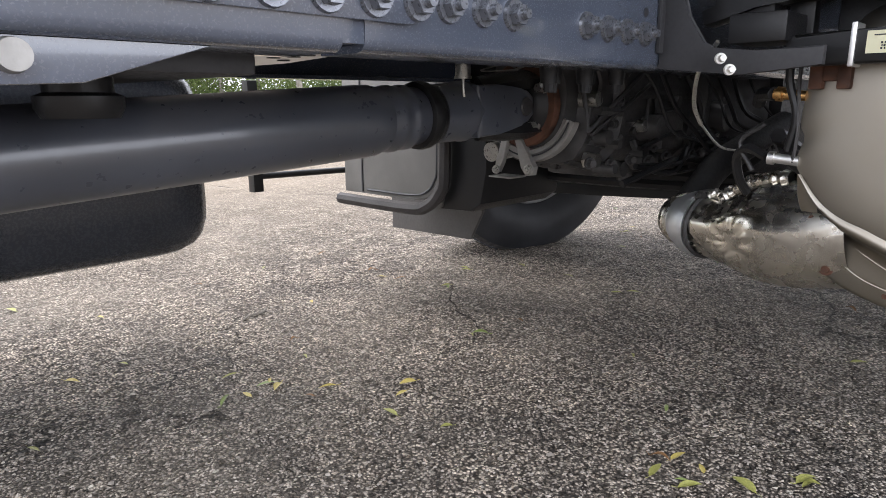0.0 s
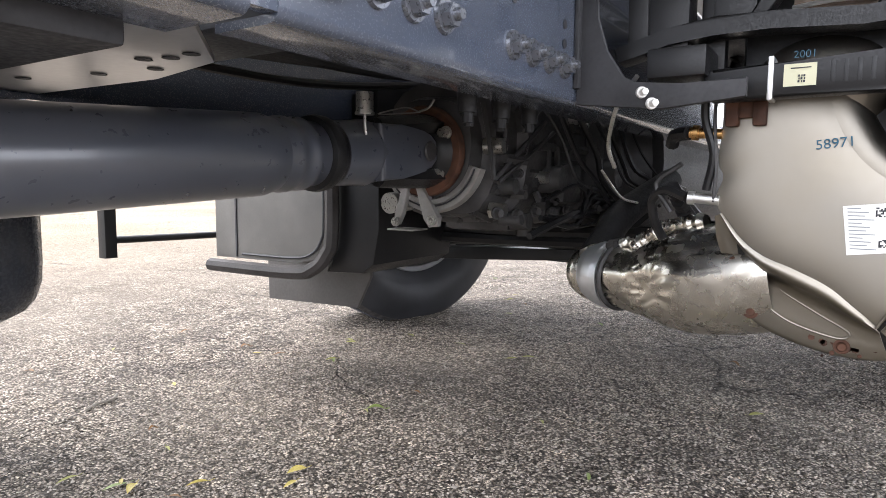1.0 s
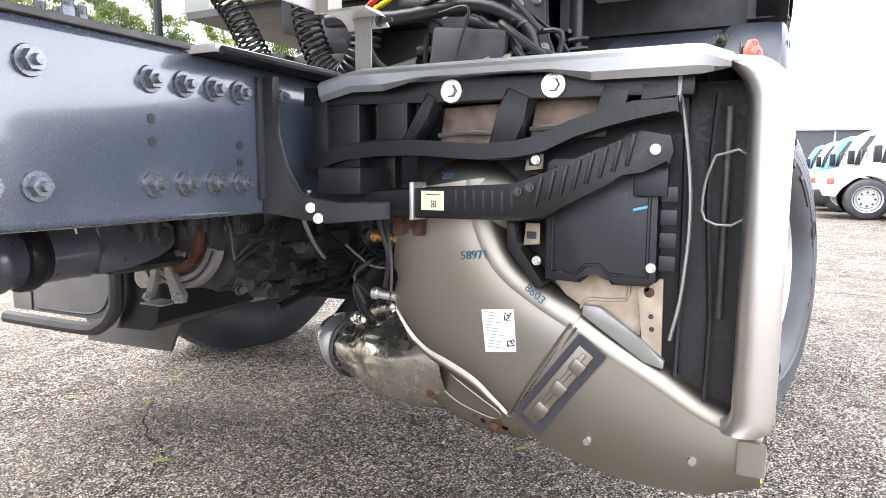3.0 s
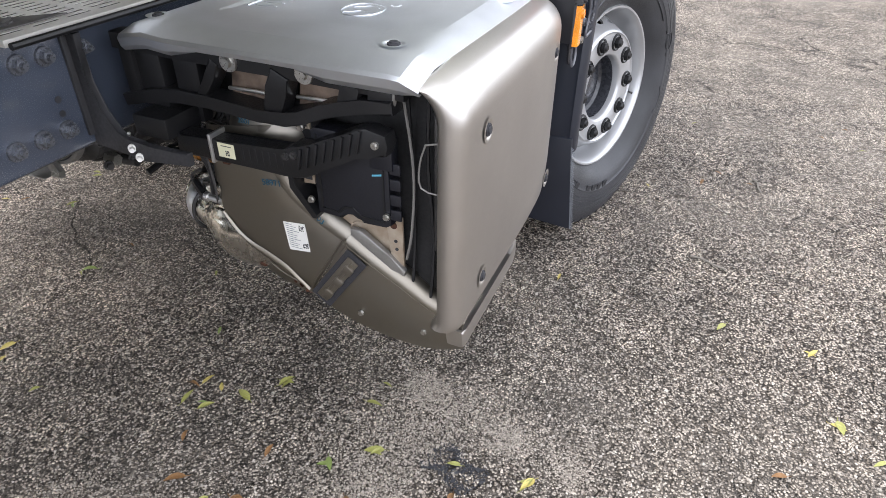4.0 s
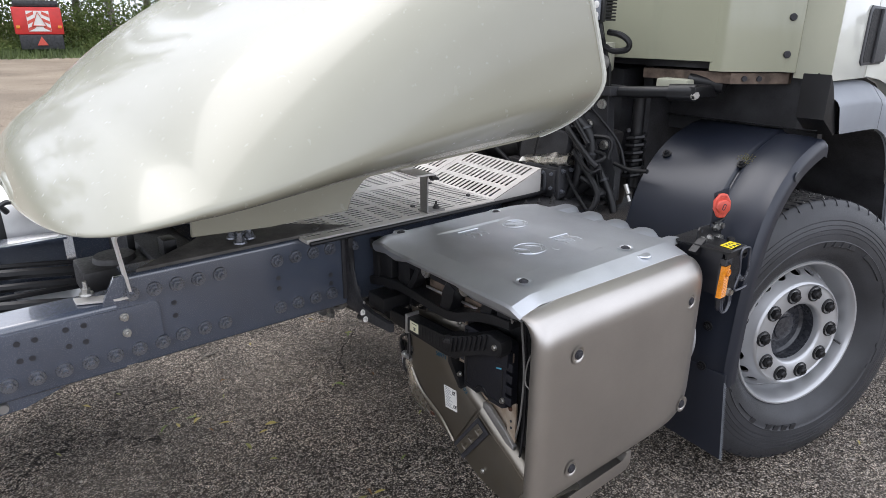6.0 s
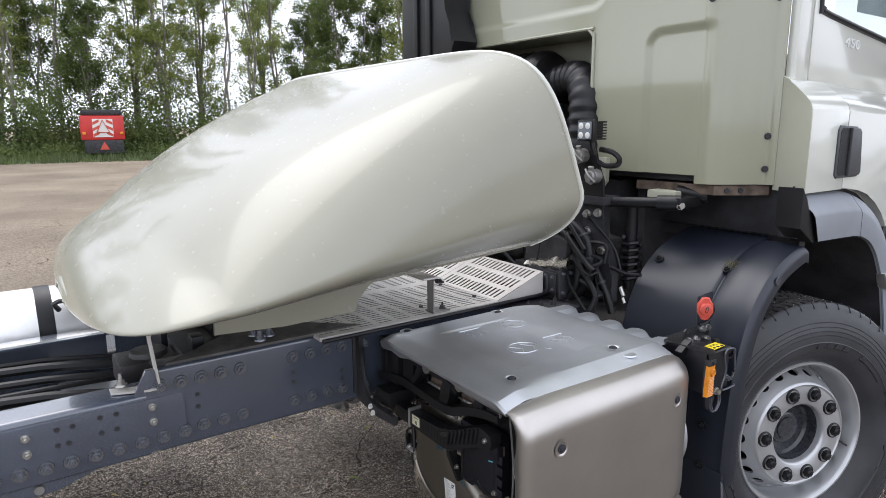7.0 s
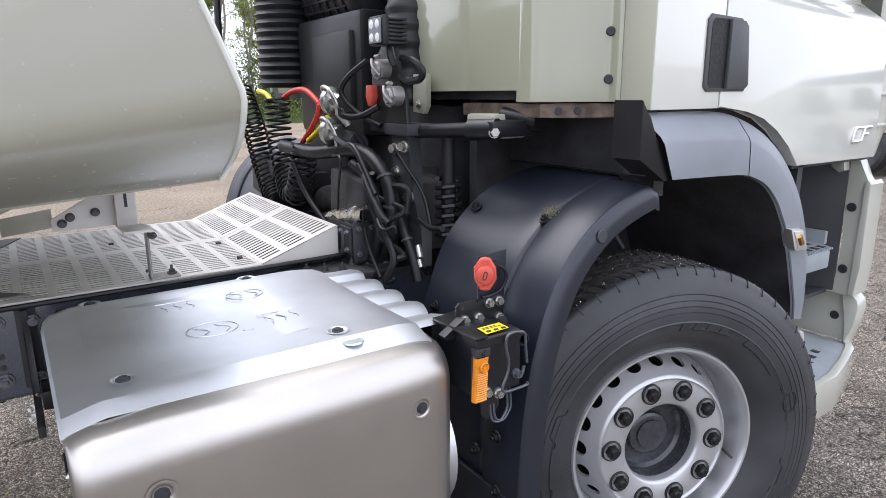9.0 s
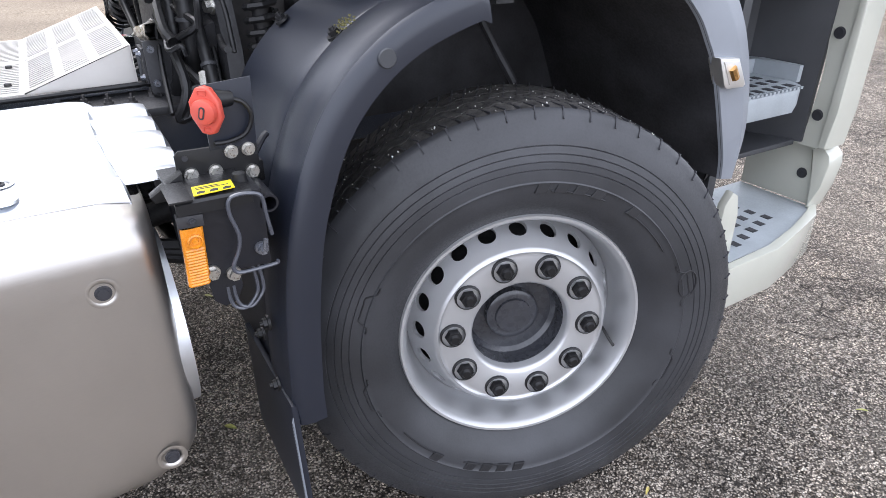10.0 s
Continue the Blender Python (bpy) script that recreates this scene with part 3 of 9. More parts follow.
lathe(bm, [(0.0, -0.026), (0.048, -0.028), (0.072, -0.040), (0.084, -0.056)], shaft_m, 32)
part("flange_yoke", bm, BLACK, shaft, "", 50)
bm = bmesh.new()
lathe(bm, [(0.0, -0.050), (0.096, -0.052), (0.099, -0.057), (0.099, -0.072), (0.07, -0.074)], shaft_m, 40)
part("joint_flange", bm, RUST, shaft, "rusty round flange")
bm = hexnut(bmesh.new(), (0, 0, 0), (-1, 0, -0.05), 0.0115, 0.0145, 0.016, 0)
jn = part("flange_bolt", bm, ZINC, shaft)
jn.matrix_basis = Matrix.Translation((-1.352, -0.066, 0.735))
for y, z in ((-0.048, 0.650), (0.060, 0.651), (0.061, 0.743)):
    again(jn, (-1.352, y, z))
bm = hose(bmesh.new(), [(-1.405, -0.035, 0.774), (-1.40, 0.0, 0.786), (-1.40, 0.035, 0.784), (-1.41, 0.07, 0.776), (-1.42, 0.03, 0.772), (-1.405, -0.035, 0.774)], 0.0016, 5, 4)
hose(bm, [(-1.40, -0.03, 0.776), (-1.395, -0.05, 0.783), (-1.392, -0.062, 0.80)], 0.0026, 5, 3)
part("wire_ring", bm, FOOT, shaft, "bright loop of wire on the joint")

# gearbox and engine underside
def casting(name, sections, material, parent, label="", seg=20, rough=0.006):
    """A lumpy casting: rounded sections (x, y half width, z low, z high)."""
    bm = bmesh.new()
    rows = []
    for x, hw, z0, z1 in sections:
        row = []
        for k in range(seg + 1):
            a = k * math.tau / seg
            c, s = math.cos(a), math.sin(a)
            q = (abs(c) ** 3 + abs(s) ** 3) ** (-1 / 3)
            y, z = hw * q * c, (z0 + z1) / 2 + (z1 - z0) / 2 * q * s
            j = rough * noise.noise(Vector((x * 11, y * 13, z * 13)))
            row.append((x, y + j, z + j))
        rows.append(row)
    sheet(bm, rows)
    bmesh.ops.remove_doubles(bm, verts=bm.verts[:], dist=0.0004)
    bmesh.ops.holes_fill(bm, edges=[e for e in bm.edges if e.is_boundary], sides=0)
    return part(name, bm, material, parent, label)


gear = casting("gearbox", [(-1.325, 0.08, 0.615, 0.78), (-1.318, 0.105, 0.59, 0.81), (-1.285, 0.115, 0.575, 0.82), (-1.275, 0.145, 0.555, 0.855), (-1.20, 0.155, 0.548, 0.87),
                           (-1.19, 0.18, 0.535, 0.89), (-1.17, 0.18, 0.535, 0.89), (-1.16, 0.165, 0.545, 0.88), (-1.0, 0.17, 0.54, 0.89), (-0.82, 0.18, 0.52, 0.91), (-0.80, 0.21, 0.50, 0.93), (-0.77, 0.21, 0.50, 0.93),
                           (-0.76, 0.19, 0.51, 0.92), (-0.62, 0.22, 0.49, 0.94), (-0.50, 0.27, 0.47, 0.96)], CASTING, truck, "dirty ribbed cast gearbox housing", 28)
bolts("housing_bolt", [(-1.192, 0.172 * math.cos(radians(150 + k * 17)), 0.712 + 0.168 * math.sin(radians(150 + k * 17))) for k in range(14)], (-1, 0, 0), CASTING, gear, "", 0.010, 0.012, 0.011)
bm = bmesh.new()
for x0, x1, a in ((-1.155, -0.82, 200), (-1.155, -0.82, 222), (-1.155, -0.82, 246), (-1.155, -0.82, 178), (-1.27, -1.195, 215), (-1.27, -1.195, 190), (-1.27, -1.195, 240)):
    c, s = math.cos(radians(a)), math.sin(radians(a))
    hose(bm, [(x0, 0.165 * c, 0.712 + 0.165 * s), (x1, 0.178 * c, 0.712 + 0.19 * s)], 0.011, 6, 1)
part("cooling_ribs", bm, CASTING, gear)
part("oil_sump", box(bmesh.new(), -1.10, -0.85, -0.09, 0.10, 0.51, 0.55, 0.018), CASTING, gear)
part("drain_plug", rod(bmesh.new(), (-0.95, -0.06, 0.515), (-0.95, -0.06, 0.49), 0.022, 0.02), CASTING, gear)
part("shift_housing", box(bmesh.new(), -1.02, -0.9, -0.2, -0.13, 0.58, 0.68, 0.015), CASTING, gear)
part("side_cover", rod(bmesh.new(), (-1.05, -0.13, 0.64), (-1.05, -0.21, 0.64), 0.035, 0.03), CASTING, gear)
part("side_cover", rod(bmesh.new(), (-0.72, -0.16, 0.66), (-0.72, -0.24, 0.66), 0.045, 0.04), CASTING, gear)
# bosses, webs and small pipes over the near flank of the housing
rb = random.Random(17)
for k in range(34):
    x, z = rb.uniform(-1.29, -0.55), rb.uniform(0.54, 0.84)
    y = -0.15 - 0.05 * (x + 1.3)
    r = rb.uniform(0.008, 0.020)
    part("boss", rod(bmesh.new(), (x, y + 0.03, z), (x, y - rb.uniform(0.004, 0.03), z), r * 1.25, r, rb.choice((6, 10, 12))), rb.choice((CASTING, CASTING, CASTING, ZINC)), gear)
for k in range(16):
    x, z = rb.uniform(-1.28, -0.65), rb.uniform(0.55, 0.83)
    y = -0.158 - 0.05 * (x + 1.3)
    dx, dz = rb.uniform(-0.09, 0.09), rb.uniform(-0.09, 0.09)
    part("web", hose(bmesh.new(), [(x, y, z), (x + dx, y - 0.008, z + dz)], rb.uniform(0.005, 0.010), 6, 1), CASTING, gear)
for k in range(7):
    x, z = rb.uniform(-1.2, -0.8), rb.uniform(0.5, 0.62)
    part("pipe", hose(bmesh.new(), [(x, -0.19, z), (x + 0.15, -0.22, z + rb.uniform(-0.04, 0.05)), (x + 0.3, -0.20, z + rb.uniform(-0.03, 0.08)), (x + 0.5, -0.22, z + rb.uniform(0, 0.1))], rb.uniform(0.004, 0.009), 6, 4), BLACK, gear)
# pale alloy ring below the flange, with its two strut legs and a small canister
bm = bmesh.new()
rows = []
for k in range(25):
    a = radians(198 + 140 * k / 24)
    c, q = math.cos(a), math.sin(a)
    rows.append([Vector((-1.328 + dx, -0.012 + r * c, 0.700 + r * q)) for r, dx in ((0.104, 0.0), (0.108, -0.010), (0.118, -0.012), (0.121, -0.004), (0.126, -0.006), (0.134, -0.004), (0.138, 0.012))])
sheet(bm, rows, 0.004)
ring = part("seal_ring", bm, FOOT, gear, "pale cast alloy ring")
bm = hose(bmesh.new(), [(-1.336, -0.012 + 0.1225 * math.cos(radians(200 + 12 * k)), 0.700 + 0.1225 * math.sin(radians(200 + 12 * k))) for k in range(12)], 0.0018, 5, 2)
part("ring_joint", bm, INK, ring)
for leg, knob in (([(0.050, 0.622), (0.030, 0.622), (0.050, 0.560), (0.062, 0.535), (0.074, 0.540), (0.068, 0.565)], (0.066, 0.542)), ([(0.014, 0.622), (-0.006, 0.622), (-0.024, 0.585), (-0.048, 0.555), (-0.044, 0.535), (-0.022, 0.532), (-0.008, 0.550)], (-0.030, 0.548))):
    part("strut_leg", prism(bmesh.new(), leg, "x", -1.352, -1.336, 0.003), FOOT, gear, "light cast alloy leg")
    bm = hexnut(bmesh.new(), (-1.352, *knob), (-1, 0, 0), 0.007, 0.011, 0.006, 0.004, 0.003)
    part("leg_bolt", bm, ZINC, gear)
bm = rod(bmesh.new(), (-1.352, 0.085, 0.583), (-1.25, 0.085, 0.590), 0.024, 0.024, 24)
part("canister", bm, ZINC, gear)
part("foot_plate", box(bmesh.new(), -1.36, -1.30, 0.015, 0.085, 0.5225, 0.5265, 0.001), FOOT, gear)
# curved web and deep ribs of the housing beside the ring
for pts, r in (([(-1.31, -0.13, 0.80), (-1.30, -0.145, 0.70), (-1.30, -0.155, 0.635)], 0.006), ([(-1.30, -0.155, 0.635), (-1.22, -0.175, 0.70), (-1.12, -0.19, 0.77)], 0.006), ([(-1.30, -0.165, 0.63), (-1.20, -0.18, 0.685), (-1.08, -0.195, 0.75)], 0.005), ([(-1.28, -0.14, 0.81), (-1.26, -0.16, 0.75), (-1.27, -0.158, 0.69)], 0.008)):
    part("web", hose(bmesh.new(), pts, r, 6, 5), CASTING, gear)
bolts("sump_bolt", [(-1.28 + 0.075 * k, -0.15 - 0.010 * k, 0.565 - 0.005 * (k % 2)) for k in range(8)], (-0.4, -1, 0), CASTING, gear, "", 0.010, 0.014, 0.012)
casting("engine_sump", [(-0.48, 0.30, 0.44, 0.97), (-0.2, 0.28, 0.38, 1.0), (0.3, 0.28, 0.38, 1.0), (0.9, 0.3, 0.4, 1.0)], CHASSIS_IN, truck)

# front axle, springs and steering rods
bm = bmesh.new()
hose(bm, [(0.02, -0.95, 0.50), (0.02, -0.6, 0.40), (0.02, -0.3, 0.36), (0.02, 0.3, 0.36), (0.02, 0.6, 0.40), (0.02, 0.95, 0.50)], 0.055, 10, 4)
axle = part("front_axle", bm, CHASSIS_IN, truck)
for y in (-0.42, 0.42):
    bm = bmesh.new()
    for k in range(3):
        hose(bm, [(-0.86 + 0.06 * k, y, 0.62 - 0.03 * k), (-0.4, y, 0.50 - 0.026 * k), (0.0, y, 0.47 - 0.024 * k), (0.45, y, 0.50 - 0.026 * k), (0.9 - 0.06 * k, y, 0.6 - 0.03 * k)], 0.02, 6, 4)
    part("leaf_spring", bm, CHASSIS_IN, axle)
bm = bmesh.new()
hose(bm, [(-0.35, -0.75, 0.43), (-0.37, 0.0, 0.42), (-0.35, 0.85, 0.42)], 0.02, 10, 3)
hose(bm, [(-0.55, 0.9, 0.45), (-0.62, 0.2, 0.455), (-0.55, -0.5, 0.47)], 0.024, 10, 3)
part("steering_rod", bm, BLACK, axle)
bm = bmesh.new()
prism(bm, [(-0.35, 0.375), (-0.35, 0.405), (0.4, 0.385), (0.85, 0.36), (0.85, 0.315), (0.4, 0.335)], "x", -0.33, -0.25, 0.012)
part("track_bar", bm, BLACK, axle, "black steel bar under the engine")
for z0, r in ((0.476, 0.010), (0.455, 0.014), (0.497, 0.007)):
    part("brake_pipe", hose(bmesh.new(), [(-0.72, 0.60, z0 - 0.004), (-0.70, 0.40, z0 - 0.014), (-0.70, 0.22, z0 - 0.008), (-0.70, 0.05, z0 + 0.006), (-0.68, -0.12, z0 + 0.01)], r, 8, 5), BLACK, axle)
part("pipe_clip", box(bmesh.new(), -0.725, -0.675, 0.018, 0.048, 0.440, 0.515, 0.004), BLACK, axle)
for z, y in ((0.47, 0.25), (0.50, 0.10)):
    part("brake_pipe", hose(bmesh.new(), [(-0.75, -0.45, z), (-0.78, y, z - 0.01), (-0.70, 0.75, z)], 0.018, 8, 4), BLACK, axle)


# ---- front wheels, turned to the right ----
def wheel(x, y, turn, hub_z=0.521):
    m = Matrix.Translation((x, y, hub_z)) @ Matrix.Rotation(radians(turn), 4, "Z") @ Matrix.Rotation(radians(2.6), 4, "X")
    R = 0.534
    bm = bmesh.new()
    prof = [(0.290, 0.000), (0.302, 0.012), (0.318, 0.030), (0.345, 0.048), (0.375, 0.056), (0.383, 0.0575), (0.386, 0.060), (0.389, 0.0575), (0.405, 0.058)]
    for r in (0.414, 0.430, 0.446, 0.463):
        w = 0.058 - 0.55 * max(0, r - 0.42) ** 1.35
        prof += [(r - 0.0014, w), (r - 0.0004, w - 0.0020), (r + 0.0006, w - 0.0020), (r + 0.0016, w - 0.0002)]
    prof += [(0.478, 0.0465), (0.490, 0.0415), (0.500, 0.0365), (0.512, 0.030), (0.520, 0.0265), (0.528, 0.022), (0.533, 0.014)]
    prof = [(0.29 + (r - 0.29) * 0.992, w) for r, w in prof]
    def seated(mesh):
        for v in mesh.verts:
            v.co.z = max(v.co.z, 0.001)
        return mesh
    tyre = part("tyre", seated(lathe(bm, prof, m, 120)), RUBBER, truck, "black truck tyre with ribbed sidewall")
    # tread with grooves and sipes
    bm = bmesh.new()
    w0, w1, grooves = 0.014, -0.236, (-0.035, -0.088, -0.138, -0.190)
    tread = [(R - 0.0025, w0)]
    for g in grooves:
        tread += [(R, g + 0.0038), (R - 0.012, g + 0.0028), (R - 0.012, g - 0.0028), (R, g - 0.0038)]
    tread += [(R - 0.003, w1), (0.515, -0.252)]
    # zigzag grooves
    rings = []
    for r, w in tread:
        ring = []
        for k in range(216):
            a = k * math.tau / 216
            zig = 0.009 * (1 if k % 4 < 2 else -1) if r > 0.506 and w1 + 0.02 < w < w0 - 0.02 else 0
            notch = -0.006 if k % 4 == 0 and r >= R - 0.0026 and (w > -0.03 or w < -0.19) else 0
            ring.append(bm.verts.new(m @ Vector(((r + notch) * math.cos(a), w + zig, (r + notch) * math.sin(a)))))
        rings.append(ring)
    for a, b in zip(rings, rings[1:]):
        for k in range(216):
            j = (k + 1) % 216
            bm.faces.new((a[k], a[j], b[j], b[k]))
    part("tread", seated(bm), TREAD, tyre, "dusty zigzag tread", 25)
    part("inner_sidewall", lathe(bmesh.new(), [(0.515, -0.252), (0.46, -0.272), (0.40, -0.276), (0.34, -0.262), (0.30, -0.238), (0.285, -0.23)], m, 96), RUBBER, tyre)
    # sipes across the ribs
    bm = bmesh.new()
    for k in range(54):
        q = m @ Matrix.Rotation(-k * math.tau / 54, 4, "Y") @ Matrix.Translation((0, 0.0243, 0.5225)) @ Matrix.Rotation(radians(126.5), 4, "X")
        box(bm, -0.0014, 0.0014, -0.013, 0.013, -0.0015, 0.004, 0, q)
    for k in range(108):
        a = k * math.tau / 108
        for w, dw in ((-0.010, 0.022), (-0.062, 0.016), (-0.113, 0.016), (-0.164, 0.016), (-0.213, 0.018)):
            q = m @ Matrix.Rotation(-a, 4, "Y")
            box(bm, -0.0012, 0.0012, w - dw, w + dw, R - 0.006, R + 0.0006, 0, q @ Matrix.Rotation(radians(18 if w > -0.1 else -18), 4, "Z"))
    tagged(part("tread_siping", bm, INK, tyre), kind="stuff")
    bm = bmesh.new()
    rt = random.Random(12)
    for k in range(420):
        q = m @ Matrix.Rotation(rt.uniform(0, math.tau), 4, "Y") @ Matrix.Translation((0, rt.uniform(-0.23, 0.008), R))
        e = rt.uniform(0.0006, 0.0017)
        rod(bm, q @ Vector((0, 0, -0.002)), q @ Vector((e * 0.4, 0, e)), e * 1.3, e * 0.6, 5)
    tagged(part("tread_grit", bm, PAPER, tyre), kind="stuff")
    # raised sidewall lettering, as plain blocks, and ornament
    def block(a, r, size_a, size_r, slant=0.0):
        q = m @ Matrix.Rotation(radians(-a), 4, "Y")
        bm = prism(bmesh.new(), [(-size_a / 2 - slant, r - size_r / 2), (size_a / 2 - slant, r - size_r / 2), (size_a / 2 + slant, r + size_r / 2), (-size_a / 2 + slant, r + size_r / 2)], "y", 0.050, 0.0595, 0.0008, q, 1)
        part("raised_block", bm, LETTER, tyre)
    for a0, n, step in ((88, 4, -6.6), (53, 1, -6.6), (-92, 4, -6.6), (-127, 1, -6.6)):
        for k in range(n):
            a = a0 + k * step
            block(90 - a, 0.374, 0.026, 0.022, -0.004)
    for c in (165, 345, 20, 200):
        pts = []
        for k in range(9):
            a = radians(c + (k - 4) * 2.1)
            r = 0.380 + (0.020 if 2 <= k <= 6 else 0.0) * (1 if c < 180 else 0.6)
            pts.append(m @ Vector((r * math.cos(a), 0.0578, r * math.sin(a))))
        part("raised_line", hose(bmesh.new(), pts, 0.0022, 5, 2), LETTER, tyre)
    for c in (95, 128, 275, 305):
        part("raised_line", hose(bmesh.new(), [m @ Vector((0.366 * math.cos(radians(c + 2.5 * k)), 0.0560, 0.366 * math.sin(radians(c + 2.5 * k)))) for k in range(9)], 0.0018, 5, 2), LETTER, tyre)
    ctr = Vector((0.398 * math.cos(radians(165)), 0.0585, 0.398 * math.sin(radians(165))))
    part("raised_ring", hose(bmesh.new(), [m @ (ctr + Vector((0.022 * math.cos(t * 0.5236), 0, 0.034 * math.sin(t * 0.5236)))) for t in range(13)], 0.002, 5, 2), LETTER, tyre)
    # rim: flange, barrel, pierced cone and flat bolting ring
    bm = bmesh.new()
    lathe(bm, [(0.288, -0.008), (0.2945, -0.002), (0.2965, 0.006), (0.293, 0.012), (0.287, 0.0115), (0.281, 0.004), (0.277, -0.006), (0.274, -0.02), (0.271, -0.06), (0.268, -0.085), (0.262, -0.095)], m, 96)
    rim = part("rim", bm, RIMPAINT, tyre, "silver painted steel rim with round hand holes")
    bm = bmesh.new()
    holes = 20
    r0, w0, r1, w1 = 0.213, -0.004, 0.262, -0.092
    for h in range(holes):
        a0 = math.tau * h / holes
        da = math.tau / holes
        outer = [(-0.5, -0.5), (-0.25, -0.5), (0, -0.5), (0.25, -0.5), (0.5, -0.5), (0.5, -0.25), (0.5, 0), (0.5, 0.25), (0.5, 0.5), (0.25, 0.5), (0, 0.5), (-0.25, 0.5), (-0.5, 0.5), (-0.5, 0.25), (-0.5, 0), (-0.5, -0.25)]
        def put(u, v, deep=0.0):
            a = a0 + u * da
            r, w = r0 + (r1 - r0) * (v + 0.5) - deep * 0.88, w0 + (w1 - w0) * (v + 0.5) - deep * 0.47
            return bm.verts.new(m @ Vector((r * math.cos(a), w, r * math.sin(a))))
        o = [put(u, v) for u, v in outer]
        ang = [math.atan2(v, u) for u, v in outer]
        c = [put(0.29 * math.cos(t), 0.05 + 0.23 * math.sin(t)) for t in ang]
        d = [put(0.29 * math.cos(t), 0.05 + 0.23 * math.sin(t), 0.009) for t in ang]
        for k in range(16):
            j = (k + 1) % 16
            bm.faces.new((o[k], o[j], c[j], c[k]))
            bm.faces.new((c[k], c[j], d[j], d[k]))
    bmesh.ops.remove_doubles(bm, verts=bm.verts[:], dist=0.0005)
    lathe(bm, [(0.213, -0.004), (0.209, 0.002), (0.203, 0.004), (0.200, 0.0005), (0.197, -0.001), (0.190, 0.0), (0.128, 0.0), (0.122, -0.004), (0.118, -0.012), (0.116, -0.05)], m, 80)
    part("disc", bm, RIMPAINT, rim)
    bm = bmesh.new()
    lathe(bm, [(0.117, -0.03), (0.114, -0.075), (0.105, -0.085), (0.068, -0.088), (0.066, -0.07), (0.060, -0.066), (0.046, -0.066), (0.044, -0.060), (0.030, -0.058), (0.0, -0.058)], m, 48)
    part("hub", bm, HUB, rim, "dark painted wheel hub with round cap")
    bm = bmesh.new()
    lathe(bm, [(0.258, -0.1), (0.258, -0.22), (0.20, -0.225), (0.20, -0.26), (0.0, -0.265)], m, 48)
    part("brake_drum", bm, CHASSIS_IN, tyre)
    bm = bmesh.new()
    lathe(bm, [(0.264, -0.10), (0.28, -0.22), (0.292, -0.238), (0.286, -0.242), (0.27, -0.235), (0.262, -0.15)], m, 64)
    part("rim_barrel", bm, RIMPAINT, tyre)
    bm = bmesh.new()
    lathe(bm, [(0.0315, -0.001), (0.030, 0.005), (0.027, 0.007)], Matrix(), 20)
    rod(bm, (0, 0.004, 0), (0, 0.019, 0), 0.0205, 0.018, 6)
    rod(bm, (0, 0.019, 0), (0, 0.025, 0), 0.013, 0.009, 12)
    cap = part("nut_cap", bm, BLACK, rim, "black plastic nut cap")
    for k in range(10):
        a = radians(2 + 36 * k)
        q = m @ Matrix.Translation((0.1675 * math.cos(a), 0, 0.1675 * math.sin(a)))
        if k == 0:
            cap.matrix_basis = q
        else:
            again(cap, (0, 0, 0), rim, q)
    bm = bmesh.new()
    hose(bm, [m @ Vector(p) for p in ((-0.247, -0.07, -0.075), (-0.243, -0.03, -0.078), (-0.245, 0.0, -0.085))], 0.004, 8, 3)
    part("valve", bm, CASTING, rim)
    return tyre


wheel(0.017, -1.237, 180 - 18.5)
wheel(0.0, 1.12, -18.5)


# ---- exhaust after-treatment box on the near side ----
bm = bmesh.new()
box(bm, -1.33, -0.78, -1.17, -0.63, 0.50, 0.97, 0.03)
# box body coloured near-black for the shade behind the covers
exhaust = part("exhaust_box", bm, SHADEBLACK, truck, "exhaust silencer box clad in brushed stainless covers")

# top cover: plateau, sloping rear band with stepped lip, sloping outer band
def top_z(x, y):
    z = 1.021 + 0.006 * (x + 1.33)
    if x < -1.375:
        z -= (-1.375 - x) * 0.26
    if x > -0.80:
        z -= (x + 0.80) ** 2 * 2.2
    fold = -1.110 - 0.016 * min(1.0, max(0.0, (-1.0 - x) / 0.43))
    if y < fold:
        z -= (fold - y) * 0.40
    if y > -0.56:
        z -= (y + 0.56) * 0.22
    z -= 0.0045 * (1 if -1.27 < x < -1.0 and -1.02 < y < -0.62 else 0)
    return z


def front_x(y):
    t = (y + 1.17) / 0.72
    return -0.735 - 0.02 * math.sin(t * 3.1) if y < -0.62 else -0.735 - 0.13 * ((y + 0.62) / 0.16) ** 2


ys = [-1.166, -1.158, -1.145, -1.13, -1.11, -1.098, -1.088, -1.07, -1.045, -1.022, -1.015, -0.98, -0.92, -0.85, -0.78, -0.70, -0.628, -0.62, -0.59, -0.56, -0.54, -0.52, -0.50, -0.488]
xs = [-1.436, -1.43, -1.42, -1.40, -1.385, -1.372, -1.35, -1.31, -1.275, -1.268, -1.22, -1.15, -1.08, -1.008, -1.0, -0.95, -0.90, -0.85, -0.80, -0.77, -0.745, -0.735]
def cover_pt(x, y):
    f = front_x(y)
    rear = -1.436 + (0.02 * ((y + 0.62) / 0.16) if y > -0.62 else 0)
    u = (x + 1.436) / (-0.735 + 1.436)
    px = rear + u * (f - rear)
    return Vector((px, y, top_z(px, y)))


def lip_low(y):
    if y > -0.645:
        return 0.034
    if y > -0.685:
        return 0.034 - 0.016 * (-0.645 - y) / 0.04
    if y > -0.915:
        return 0.018
    if y > -0.955:
        return 0.018 + 0.018 * (-0.915 - y) / 0.04
    return max(0.014, 0.036 - 0.55 * max(0.0, -1.126 - y))


rows = []
low = []
